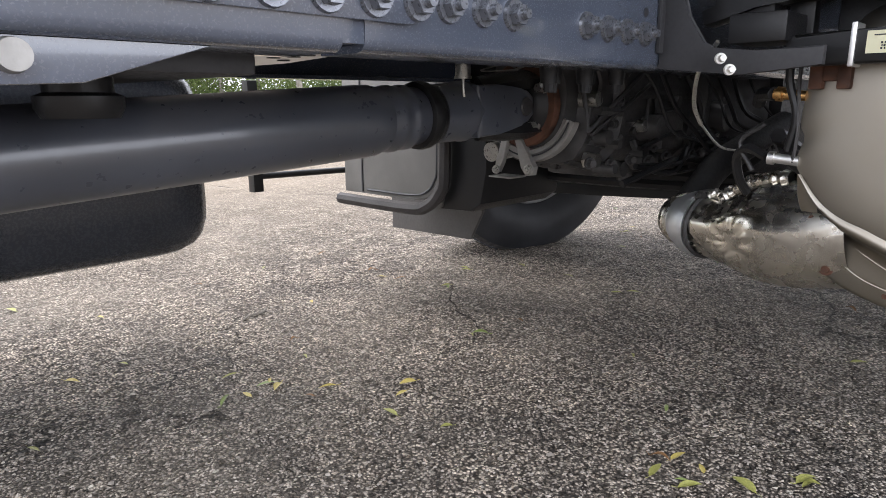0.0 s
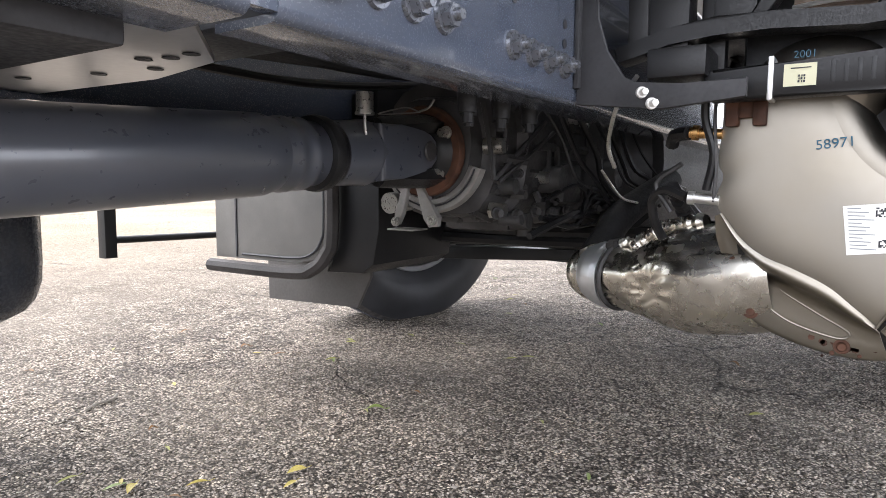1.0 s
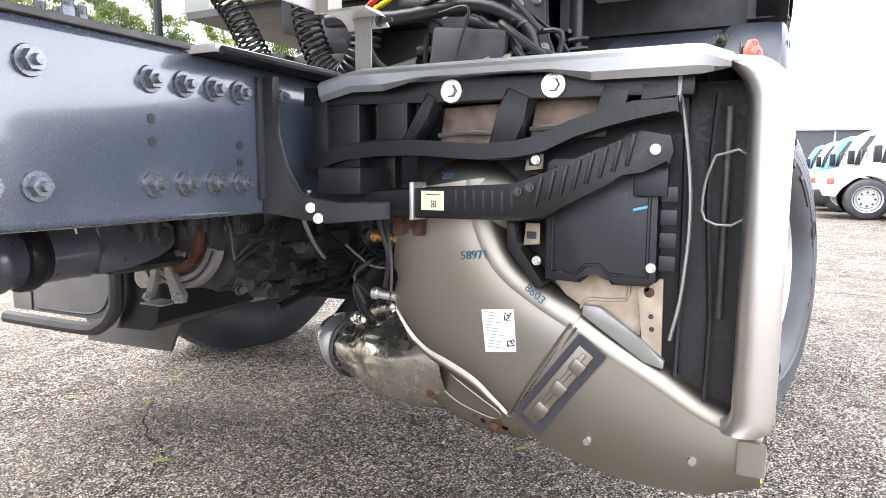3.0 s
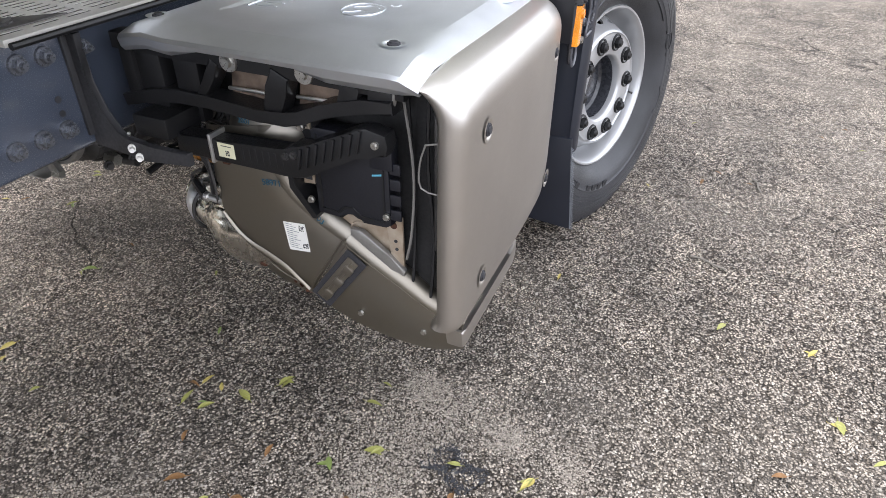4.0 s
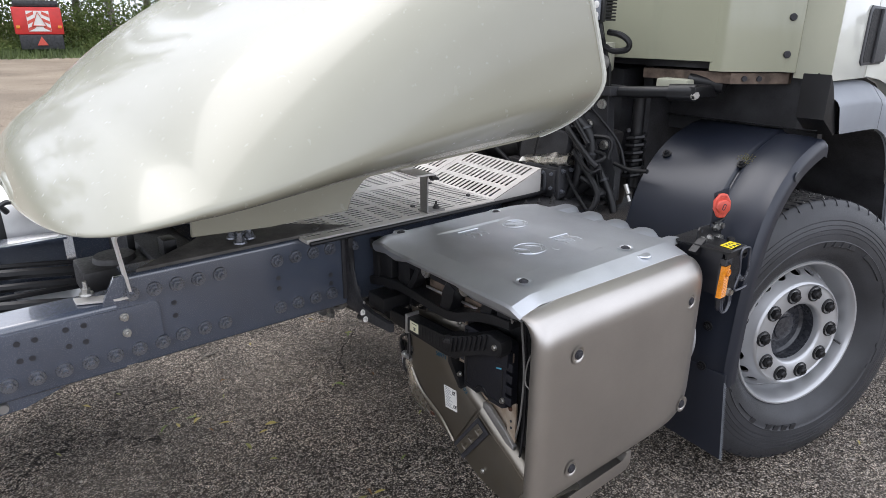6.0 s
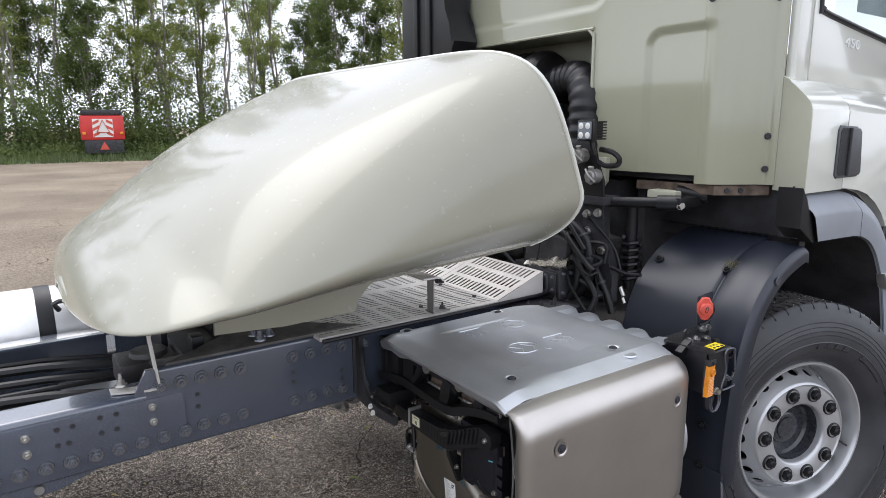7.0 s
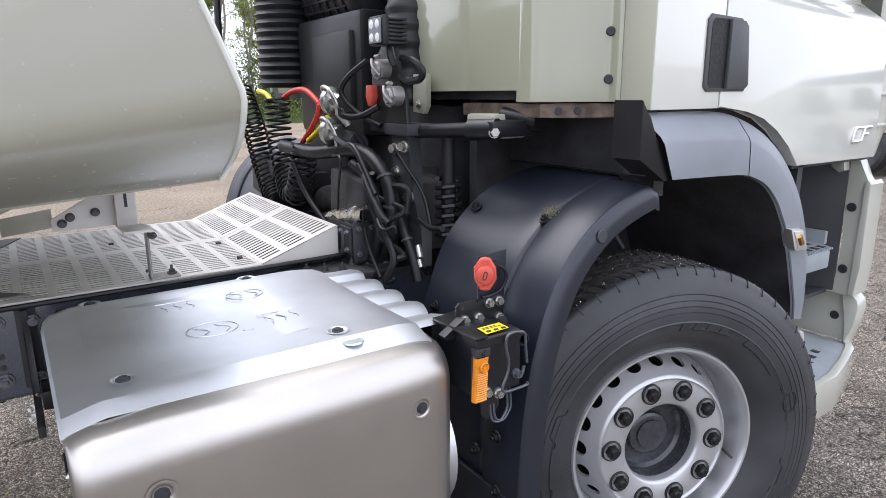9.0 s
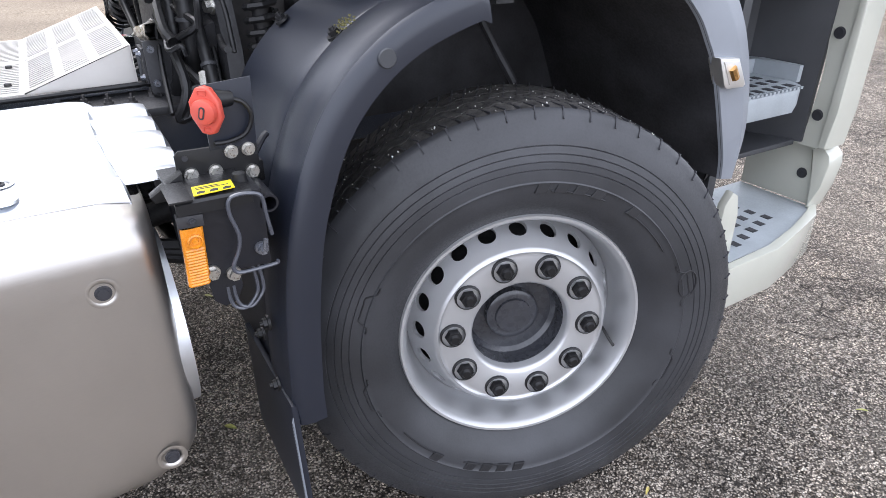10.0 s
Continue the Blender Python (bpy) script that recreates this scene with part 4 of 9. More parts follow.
for y in ys:
    top = [cover_pt(x, y) for x in xs]
    lip = top[0] + Vector((-0.006, 0, -0.007))
    rows.append([lip + Vector((0.012, 0, -lip_low(y) + 0.007)), lip + Vector((0.004, 0, -lip_low(y) * 0.5)), lip] + top + [top[-1] + Vector((0.006, 0, -0.014)), top[-1] + Vector((0.008, 0, -0.03))])
bm = bmesh.new()
sheet(bm, rows, 0.0025)
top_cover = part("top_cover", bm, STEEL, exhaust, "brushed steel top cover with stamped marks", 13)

# side cover with rolled edges
prof = [(-1.37, -1.19), (-1.415, -1.19), (-1.430, -1.196), (-1.437, -1.208), (-1.438, -1.222), (-1.433, -1.236), (-1.422, -1.2445), (-1.40, -1.247), (-1.30, -1.247), (-1.1, -1.246), (-0.95, -1.244), (-0.85, -1.241), (-0.78, -1.237), (-0.742, -1.230), (-0.722, -1.218), (-0.714, -1.20), (-0.714, -1.165)]
levels = []
for k in range(9):
    a = radians(k * 9)
    levels.append((0.918 + 0.062 * math.sin(a), 0.062 * (1 - math.cos(a)), 0))
levels = [(0.47, 0.014, 1), (0.478, 0.004, 0.85), (0.49, 0.0, 0.6), (0.505, 0.0, 0.3), (0.53, 0.0, 0.10), (0.57, 0.0, 0.0), (0.62, 0.0, 0.0), (0.70, 0.0, 0), (0.80, 0.0, 0), (0.88, 0, 0)] + levels + [(0.981, 0.075, 0), (0.983, 0.09, 0)]
rows = []
for z, dy, pull in levels:
    row = []
    for x, y in prof:
        k = max(0.0, (x + 0.95) / 0.21)
        sink = 0.984 - top_z(x, -1.162)
        row.append(Vector((x - pull * 0.07 * k, y + dy, z - sink * min(1.0, max(0.0, (z - 0.90) / 0.08)))))
    rows.append(row)
bm = bmesh.new()
sheet(bm, rows, 0.0025)
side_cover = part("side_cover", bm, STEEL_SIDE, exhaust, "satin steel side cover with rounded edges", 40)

# recessed fixing screws with dimples
def cover_screw(p, d, steel):
    bm = bmesh.new()
    p, (d, u, w) = Vector(p), basis(d)
    ring = [(0.026, 0.0012), (0.021, 0.002), (0.017, -0.0), (0.013, -0.004)]
    q = Matrix((( *u, 0), (*d, 0), (*w, 0), (0, 0, 0, 1))).transposed()
    q.translation = p
    lathe(bm, ring, q, 28)
    s = part("dimple", bm, steel, exhaust)
    bm = bmesh.new()
    rod(bm, p - d * 0.006, p + d * 0.002, 0.0135, 0.0125, 18)
    rod(bm, p + d * 0.002, p + d * 0.005, 0.0085, 0.008, 14)
    part("screw", bm, INK, exhaust, "black socket screw")


for x, y in ((-1.33, -0.513), (-1.332, -1.066), (-0.912, -1.069), (-0.945, -0.545)):
    cover_screw((x, y, top_z(x, y) + 0.001), (0, 0, 1), STEEL)
for x, z in ((-1.315, 0.883), (-0.807, 0.883), (-0.774, 0.522), (-1.306, 0.542)):
    cover_screw((x, -1.2485 if x < -1 else -1.2385, z), (0, -1, 0), STEEL_SIDE)

# stamped marks on the top
for cx, cy, r in ((-0.997, -0.694, 0.046), (-1.128, -0.888, 0.055)):
    bm = bmesh.new()
    loop = [(cx + r * math.cos(k * math.tau / 20), cy + 0.82 * r * math.sin(k * math.tau / 20), top_z(cx, cy) + 0.0008) for k in range(21)]
    hose(bm, loop, 0.0016, 6, 1)
    for s in (-1, 1):
        hose(bm, [(cx + s * 0.42 * r + 0.25 * r * math.sin(t * 1.1), cy - 0.5 * r + r * 0.25 * t, top_z(cx, cy) + 0.0006) for t in range(5)], 0.0014, 6, 2)
    part("stamped_ring", bm, STEEL, top_cover)
for cx, cy in ((-1.157, -0.680), (-0.978, -0.904)):
    bm = bmesh.new()
    for k in range(3):
        hose(bm, [(cx - 0.03 + 0.03 * k + 0.006 * math.sin(t * 1.6), cy - 0.028 + 0.014 * t, top_z(cx, cy) + 0.0006) for t in range(5)], 0.0014, 6, 2)
    hose(bm, [(cx - 0.045, cy + 0.036, top_z(cx, cy) + 0.0006), (cx + 0.04, cy + 0.036, top_z(cx, cy) + 0.0006)], 0.002, 6, 1)
    part("stamped_waves", bm, STEEL, top_cover)
bm = rod(bmesh.new(), (-1.063, -0.935, top_z(-1.063, -0.935)), (-1.063, -0.935, top_z(-1.063, -0.935) + 0.001), 0.012, 0.011, 16)
part("stamped_dot", bm, STEEL, top_cover)
bm = rod(bmesh.new(), (-0.905, -1.125, top_z(-0.905, -1.125) - 0.002), (-0.905, -1.125, top_z(-0.905, -1.125) + 0.0015), 0.024, 0.022, 24)
part("stamped_disc", bm, STEEL, top_cover)

# corrugated shield ahead of the top cover
rows = []
for i in range(41):
    t = i / 40
    y = -0.60 - 0.50 * t
    zz = 1.008 + 0.010 * math.tanh(3.0 * math.sin(t * math.tau * 4.5)) - 0.01 * t
    rows.append([(-0.76, y, zz + 0.004), (-0.72, y, zz), (-0.66, y, zz), (-0.635, y, zz - 0.006), (-0.625, y, zz - 0.03)])
bm = sheet(bmesh.new(), rows, 0.002)
part("ribbed_shield", bm, STEEL, exhaust, "corrugated bright aluminium heat shield")

# lower rail of the side cover
bm = bmesh.new()
prism(bm, [(-1.40, 0.452), (-1.385, 0.395), (-1.36, 0.388), (-1.04, 0.402), (-1.02, 0.42), (-1.02, 0.462), (-1.045, 0.466), (-1.06, 0.44), (-1.37, 0.432)], "y", -1.24, -1.20, 0.006)
part("lower_bar", bm, STEEL_SIDE, exhaust)

# heat shield facing the rear: main panel, rolled ridge, set-back flange, lower overlapping panel
XP = -1.368


def line2(pts, n):
    """n points evenly along the smooth line through pts (y, z)."""
    fine = smooth_line([(0, y, z) for y, z in pts], 12)
    at = [0.0]
    for p, q in zip(fine, fine[1:]):
        at.append(at[-1] + (q - p).length)
    out, k = [], 0
    for i in range(n):
        w = at[-1] * i / (n - 1)
        while k < len(fine) - 2 and at[k + 1] < w:
            k += 1
        out.append(fine[k].lerp(fine[k + 1], (w - at[k]) / max(1e-9, at[k + 1] - at[k])))
    return [(p.y, p.z) for p in out]


shield_left = [(-0.612, 0.80), (-0.612, 0.735), (-0.608, 0.675), (-0.609, 0.660), (-0.617, 0.642), (-0.609, 0.617), (-0.607, 0.600), (-0.616, 0.582), (-0.644, 0.540), (-0.678, 0.509), (-0.723, 0.487), (-0.771, 0.464), (-0.808, 0.438), (-0.841, 0.415)]
roll_line = [(-0.756, 0.822), (-0.764, 0.765), (-0.785, 0.708), (-0.821, 0.659), (-0.882, 0.616), (-0.946, 0.581)]
roll_low = [(-0.946, 0.581), (-1.001, 0.547), (-1.073, 0.508), (-1.153, 0.463), (-1.232, 0.440)]
rows = []
for (ya, za), (yb, zb) in zip(line2(shield_left, 44), line2(roll_line, 44)):
    rows.append([Vector((XP + 0.006 * (2 * u - 1) ** 4 - 0.0005, ya + (yb - ya) * u, za + (zb - za) * u)) for u in [k / 14 for k in range(15)]])
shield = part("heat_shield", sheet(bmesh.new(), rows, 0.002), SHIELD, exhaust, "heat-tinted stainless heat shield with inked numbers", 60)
# pressed flange set back below the main panel
flange_in = shield_left[7:]
flange_out = [(-0.597, 0.575), (-0.603, 0.531), (-0.624, 0.478), (-0.642, 0.425), (-0.669, 0.394), (-0.719, 0.370), (-0.778, 0.355), (-0.832, 0.352), (-0.862, 0.356)]
rows = []
for (ya, za), (yb, zb) in zip(line2(flange_in, 40), line2(flange_out, 40)):
    rows.append([Vector((x, ya + (yb - ya) * u, za + (zb - za) * u)) for u, x in ((-0.10, XP + 0.0015), (-0.04, XP - 0.002), (0.02, XP - 0.003), (0.07, XP), (0.13, XP + 0.018), (0.19, XP + 0.036), (0.25, XP + 0.045), (0.35, XP + 0.048), (0.60, XP + 0.050), (0.92, XP + 0.053), (0.98, XP + 0.056), (1.0, XP + 0.064), (1.0, XP + 0.075))])
flange = part("lower_flange", sheet(bmesh.new(), rows, 0.002), SHIELD, shield, "set-back flange with pressed bead", 60)
bm = hose(bmesh.new(), [(XP + 0.049, y, z) for y, z in ((-0.650, 0.500), (-0.672, 0.486), (-0.712, 0.452), (-0.765, 0.420), (-0.806, 0.396), (-0.79, 0.385), (-0.722, 0.404), (-0.678, 0.436), (-0.655, 0.470), (-0.650, 0.500))], 0.0020, 8, 5)
part("bead", bm, SHIELD, flange)
for y, z in ((-0.632, 0.500), (-0.663, 0.414), (-0.798, 0.372)):
    bm = rod(bmesh.new(), (XP + 0.054, y, z), (XP + 0.050, y, z), 0.013, 0.012, 16)
    rod(bm, (XP + 0.050, y, z), (XP + 0.044, y, z), 0.008, 0.006, 12)
    part("rivet", bm, RUST, flange, "rusty rivet with a stained ring")
# rolled edge, wide above the overlap and tighter below it
def roll(line, r0, r1, n, x0):
    pts = [Vector((0, y, z)) for y, z in line2(line, n)]
    rows = []
    for i, p in enumerate(pts):
        t = (pts[min(i + 1, n - 1)] - pts[max(i - 1, 0)]).normalized()
        nrm = Vector((0, t.z, -t.y))
        nrm = -nrm if nrm.z - nrm.y < 0 else nrm
        r = r0 + (r1 - r0) * i / (n - 1)
        row = [Vector((x0 + r * (1 - math.cos(radians(a))), p.y, p.z)) + nrm * (r * math.sin(radians(a))) for a in range(-6, 121, 9)]
        row.append(row[-1] + Vector((0.10, 0, 0)) - nrm * 0.03)
        rows.append(row)
    return sheet(bmesh.new(), rows, 0.002)


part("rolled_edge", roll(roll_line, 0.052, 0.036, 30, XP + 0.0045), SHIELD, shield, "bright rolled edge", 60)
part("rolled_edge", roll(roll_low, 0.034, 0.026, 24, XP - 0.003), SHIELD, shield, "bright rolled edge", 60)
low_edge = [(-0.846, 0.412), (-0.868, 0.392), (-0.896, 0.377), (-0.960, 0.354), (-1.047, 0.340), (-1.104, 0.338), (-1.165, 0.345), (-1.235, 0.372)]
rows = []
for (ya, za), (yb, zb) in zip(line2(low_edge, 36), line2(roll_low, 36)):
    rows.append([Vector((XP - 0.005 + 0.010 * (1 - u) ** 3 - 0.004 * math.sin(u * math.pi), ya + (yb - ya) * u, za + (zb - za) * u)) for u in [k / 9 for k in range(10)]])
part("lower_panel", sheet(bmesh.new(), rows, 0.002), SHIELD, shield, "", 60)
bm = bmesh.new()
for dy, dz, r in ((0.0, 0.0, 0.0022), (0.010, 0.006, 0.0020)):
    hose(bm, [(XP - 0.005, y + dy, z + dz) for y, z in ((-0.850, 0.412), (-0.872, 0.452), (-0.902, 0.500), (-0.935, 0.553), (-0.955, 0.585))], r, 8, 3)
part("overlap_bead", bm, SHIELD, shield)
bm = rod(bmesh.new(), (0, 0, 0), (-0.006, 0, 0), 0.008, 0.006, 12)
rivet = part("rivet", bm, ZINC, shield)
rivet.matrix_basis = Matrix.Translation((XP - 0.006, -0.979, 0.399))
for y, z in ((-1.14, 0.398), (-1.205, 0.405)):
    again(rivet, (XP - 0.006, y, z))
bm = bmesh.new()
rs2 = random.Random(6)
for _ in range(26):
    y, z = -0.80 + rs2.gauss(0, 0.03), 0.374 + rs2.gauss(0, 0.008)
    rod(bm, (XP + 0.0535, y, z), (XP + 0.0515, y, z), rs2.uniform(0.002, 0.006), None, 7)
part("rust_stain", bm, RUST, flange)
bm = bmesh.new()
clip = Matrix.Translation((XP - 0.0125, -0.93, 0.487)) @ Matrix.Rotation(radians(36), 4, "X")
box(bm, -0.002, 0.0, -0.028, 0.028, -0.092, 0.092, 0.0, clip)
part("slot", bm, INK, shield, "dark cut-out behind the clip")
bm = bmesh.new()
box(bm, -0.007, -0.003, -0.014, 0.016, -0.080, 0.080, 0.002, clip)
for k in (-0.05, 0.0, 0.05):
    box(bm, -0.014, -0.006, -0.016, 0.008, k - 0.012, k + 0.012, 0.004, clip)
box(bm, -0.012, -0.006, -0.004, 0.004, -0.075, 0.075, 0.003, clip)
part("clip", bm, SHIELD, shield, "pressed steel spring clip")
# paper label with unreadable print
bm = bmesh.new()
prism(bm, [(-0.787, 0.598), (-0.846, 0.604), (-0.852, 0.531), (-0.796, 0.524)], "x", XP - 0.0012, XP - 0.0002)
tag = part("paper_label", bm, PAPER, shield, "white paper label with small print", 0)
bm = bmesh.new()
for k in range(12):
    z = 0.595 - 0.0055 * k
    box(bm, XP - 0.0018, XP - 0.0011, -0.796 - (0.014, 0.024, 0.019, 0.030)[k % 4] - 0.0006 * k, -0.793 - 0.0006 * k, z - 0.0006, z + 0.0006)
part("print_lines", bm, GREYPL, tag, "", 0)
rq = random.Random(5)
for cy, cz in ((-0.836, 0.590), (-0.842, 0.545)):
    bm = bmesh.new()
    for i in range(7):
        for j in range(7):
            if rq.random() < 0.5:
                box(bm, XP - 0.0018, XP - 0.0011, cy - 0.007 + 0.002 * i, cy - 0.005 + 0.002 * i, cz - 0.007 + 0.002 * j, cz - 0.005 + 0.002 * j)
    tagged(part("print_specks", bm, INK, tag, "", 0), kind="stuff")


def rear_text(body, size, y, z, turn, material, parent, out=0.001):
    m = Matrix(((0, 0, -1, XP - out), (-1, 0, 0, y), (0, 1, 0, z), (0, 0, 0, 1))) @ Matrix.Rotation(radians(turn), 4, "Z")
    return text("inked_number", body, size, m, material, parent, 0.0004, "hand-inked teal number")


rear_text("58971", 0.021, -0.772, 0.692, 6, TEAL, shield)
rear_text("8603", 0.020, -0.884, 0.634, -38, TEAL, shield, 0.004)

# black wiring strap across, with ribs and a cream label
bm = bmesh.new()
prism(bm, [(-0.592, 0.763), (-0.592, 0.798), (-0.604, 0.806), (-0.855, 0.811), (-0.872, 0.820), (-0.892, 0.834), (-0.925, 0.832), (-0.985, 0.866), (-1.035, 0.892), (-1.055, 0.896), (-1.095, 0.888), (-1.100, 0.866), (-1.094, 0.846), (-1.057, 0.842), (-1.030, 0.832), (-1.003, 0.822), (-0.955, 0.790), (-0.914, 0.764), (-0.875, 0.760), (-0.604, 0.757)], "x", -1.434, -1.394, 0.006)
strap = part("cable_duct", bm, BLACK, exhaust, "ribbed black plastic cable duct")
for k in range(7):
    y = -0.765 - 0.016 * k
    part("rib", box(bmesh.new(), -1.4345, -1.43, y - 0.003, y + 0.003, 0.774, 0.806, 0.001), BLACK, strap)
for k in range(8):
    t = k / 7
    y, z = -0.905 - 0.135 * t, 0.803 + 0.062 * t
    part("rib", box(bmesh.new(), -1.440, -1.432, -0.003, 0.003, -0.020, 0.026, 0.0015, Matrix.Translation((0, y, z)) @ Matrix.Rotation(radians(12), 4, "X")), BLACK, strap)
for y, z in ((-0.873, 0.806), (-0.892, 0.812), (-1.075, 0.868)):
    part("duct_screw", hexnut(bmesh.new(), (-1.434, y, z), (-1, 0, 0), 0.005, 0.008, 0.003, 0), CASTING if y > -1 else ZINC, strap)
bm = box(bmesh.new(), -1.4345, -1.4325, -0.745, -0.703, 0.772, 0.804)
lab = part("cream_label", bm, mat("cream_sticker", (0.62, 0.60, 0.42), 0.6), strap)
bm = bmesh.new()
box(bm, -1.4352, -1.4344, -0.738, -0.712, 0.797, 0.7985)
for k in range(9):
    box(bm, -1.4352, -1.4344, -0.731 + 0.0035 * (k % 3), -0.7285 + 0.0035 * (k % 3) - 0.001 * (k % 2), 0.777 + 0.004 * (k // 3), 0.780 + 0.004 * (k // 3))
part("print_lines", bm, INK, lab, "", 0)
bm = box(bmesh.new(), -1.438, -1.39, -0.690, -0.682, 0.754, 0.818, 0.002)
part("cable_tie", bm, ALU, strap)
bm = bmesh.new()
for y in (-0.668, -0.628):
    box(bm, -1.385, -1.362, y - 0.010, y + 0.010, 0.722, 0.765, 0.004)
box(bm, -1.380, -1.366, -0.668, -0.628, 0.735, 0.765, 0.003)
part("rusty_bracket", bm, RUST, exhaust)

# control box and the carrier casting behind
bm = bmesh.new()
prism(bm, [(-0.905, 0.664), (-0.905, 0.850), (-0.915, 0.858), (-1.060, 0.858), (-1.076, 0.850), (-1.078, 0.672), (-1.066, 0.664), (-1.012, 0.662), (-1.004, 0.676), (-0.990, 0.684), (-0.974, 0.682), (-0.962, 0.662)], "x", -1.392, -1.345, 0.006)
ctrl = part("control_box", bm, CTRL, exhaust, "flat black control unit")
bm = hose(bmesh.new(), [(-1.3925, y, z) for y, z in ((-0.918, 0.845), (-0.918, 0.680), (-0.955, 0.676), (-0.972, 0.692), (-0.992, 0.694), (-1.008, 0.680), (-1.064, 0.678), (-1.064, 0.845))], 0.003, 6, 1)
part("cover_rim", bm, BLACK, ctrl)
part("chalk_mark", prism(bmesh.new(), [(-1.040, 0.778), (-1.041, 0.782), (-1.062, 0.787), (-1.066, 0.784)], "x", -1.3935, -1.3915), mat("pale_blue_chalk", (0.10, 0.36, 0.50), 0.7), ctrl)
for k in range(4):
    part("fin", box(bmesh.new(), -1.397, -1.391, -1.104, -1.080, 0.690 + 0.034 * k, 0.714 + 0.034 * k, 0.003), CTRL, ctrl)
part("connector", box(bmesh.new(), -1.402, -1.38, -1.090, -1.040, 0.800, 0.846, 0.005), CTRL, ctrl)
bolts("bolt", [(-1.393, y, z) for y, z in ((-0.893, 0.694), (-1.070, 0.694), (-0.888, 0.855), (-1.076, 0.862))], (-1, 0, 0), ZINC, ctrl, "small zinc bolt", 0.0055, 0.008, 0.005)
# pale plate edges and slotted tabs round the control box
for y0, y1, z0, z1 in ((-0.862, -0.892, 0.838, 0.868), (-0.862, -0.890, 0.715, 0.752), (-1.060, -1.080, 0.800, 0.830)):
    tab = part("tab", prism(bmesh.new(), [(y0, z0), (y0 - 0.004, z1), (y1, z1), (y1, z0 + 0.003)], "x", -1.372, -1.366, 0.001), TANSHEET, exhaust, "tan sheet metal tab")
    part("tab_slot", box(bmesh.new(), -1.3735, -1.3715, (y0 + y1) / 2 - 0.008, (y0 + y1) / 2 + 0.008, (z0 + z1) / 2 - 0.007, (z0 + z1) / 2 + 0.005), INK, tab)
bm = prism(bmesh.new(), [(-0.842, 0.757), (-0.856, 0.757), (-0.858, 0.722), (-0.905, 0.660), (-0.903, 0.650), (-0.893, 0.650), (-0.844, 0.712)], "x", -1.400, -1.352, 0.002)
part("corner_bracket", bm, BLACK, exhaust, "black angled bracket")
def beam(bm, pts, w, x0, x1, bev=0.004):
    """A flat bar along points (y, z), w wide."""
    left, right = [], []
    for i, q in enumerate(pts):
        a, b = pts[max(i - 1, 0)], pts[min(i + 1, len(pts) - 1)]
        d = Vector((b[0] - a[0], b[1] - a[1])).normalized()
        left.append((q[0] - d.y * w / 2, q[1] + d.x * w / 2))
        right.append((q[0] + d.y * w / 2, q[1] - d.x * w / 2))
    prism(bm, left + right[::-1], "x", x0, x1, bev)


bm = bmesh.new()
beam(bm, [(-0.445, 0.845), (-0.475, 0.853), (-0.53, 0.868), (-0.60, 0.879), (-0.68, 0.876), (-0.80, 0.868), (-0.86, 0.868), (-0.90, 0.880), (-0.95, 0.902), (-0.99, 0.914), (-1.04, 0.926), (-1.10, 0.932)], 0.026, -1.412, -1.36)
carrier = part("carrier_bracket", bm, BLACK, exhaust, "black ribbed carrier casting")
for bar, width, x0, x1 in (
        ([(-0.44, 0.972), (-0.60, 0.970), (-0.72, 0.968), (-0.86, 0.968), (-0.96, 0.966), (-1.12, 0.962)], 0.034, -1.404, -1.36),
        ([(-0.481, 0.850), (-0.479, 0.972)], 0.034, -1.409, -1.362),
        ([(-0.628, 0.872), (-0.628, 0.968)], 0.062, -1.402, -1.366),
        ([(-0.655, 0.878), (-0.690, 0.930), (-0.708, 0.962)], 0.022, -1.407, -1.368),
        ([(-0.832, 0.872), (-0.846, 0.925), (-0.862, 0.960)], 0.044, -1.4075, -1.367),
        ([(-1.000, 0.914), (-1.012, 0.960)], 0.040, -1.406, -1.369),
        ([(-1.070, 0.928), (-1.074, 0.960)], 0.050, -1.4055, -1.369),
):
    bm = bmesh.new()
    beam(bm, bar, width, x0, x1)
    part("carrier_bar", bm, BLACK, carrier)
for y0, y1, z0, z1 in ((-0.70, -0.815, 0.878, 0.945), (-0.865, -0.990, 0.885, 0.95)):
    bm = prism(bmesh.new(), [(y0, z0), (y0 - 0.01, z1), (y1, z1 + 0.004), (y1, z0 + 0.006)], "x", -1.36, -1.352, 0.002)
    part("inner_sheet", bm, TANRUST, carrier, "brown rusty inner sheet")
    bm = hose(bmesh.new(), [(-1.37, y0 - 0.004, z0 + 0.02), (-1.375, (y0 + y1) / 2, z0 + 0.024), (-1.37, y1 + 0.006, z0 + 0.022)], 0.004, 6, 3)
    part("inner_wire", bm, ALU, carrier)
for y, z in ((-0.745, 0.967), (-0.917, 0.968)):
    bm = bmesh.new()
    rod(bm, (-1.404, y, z), (-1.409, y, z), 0.020, 0.019, 24)
    rod(bm, (-1.409, y, z), (-1.415, y, z), 0.011, 0.009, 6)
    part("washer_bolt", bm, ZINC, carrier, "zinc bolt with a broad washer")
# rounded top of the silencer above the duct
bm = bmesh.new()
bmesh.ops.create_uvsphere(bm, u_segments=32, v_segments=18, radius=1.0)
bmesh.ops.transform(bm, matrix=Matrix.Translation((XP + 0.06, -0.748, 0.785)) @ Matrix.Diagonal((0.058, 0.108, 0.082, 1)), verts=bm.verts[:])
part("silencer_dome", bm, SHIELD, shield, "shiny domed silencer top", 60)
rear_text("2001", 0.016, -0.725, 0.828, 0, TEAL, shield)
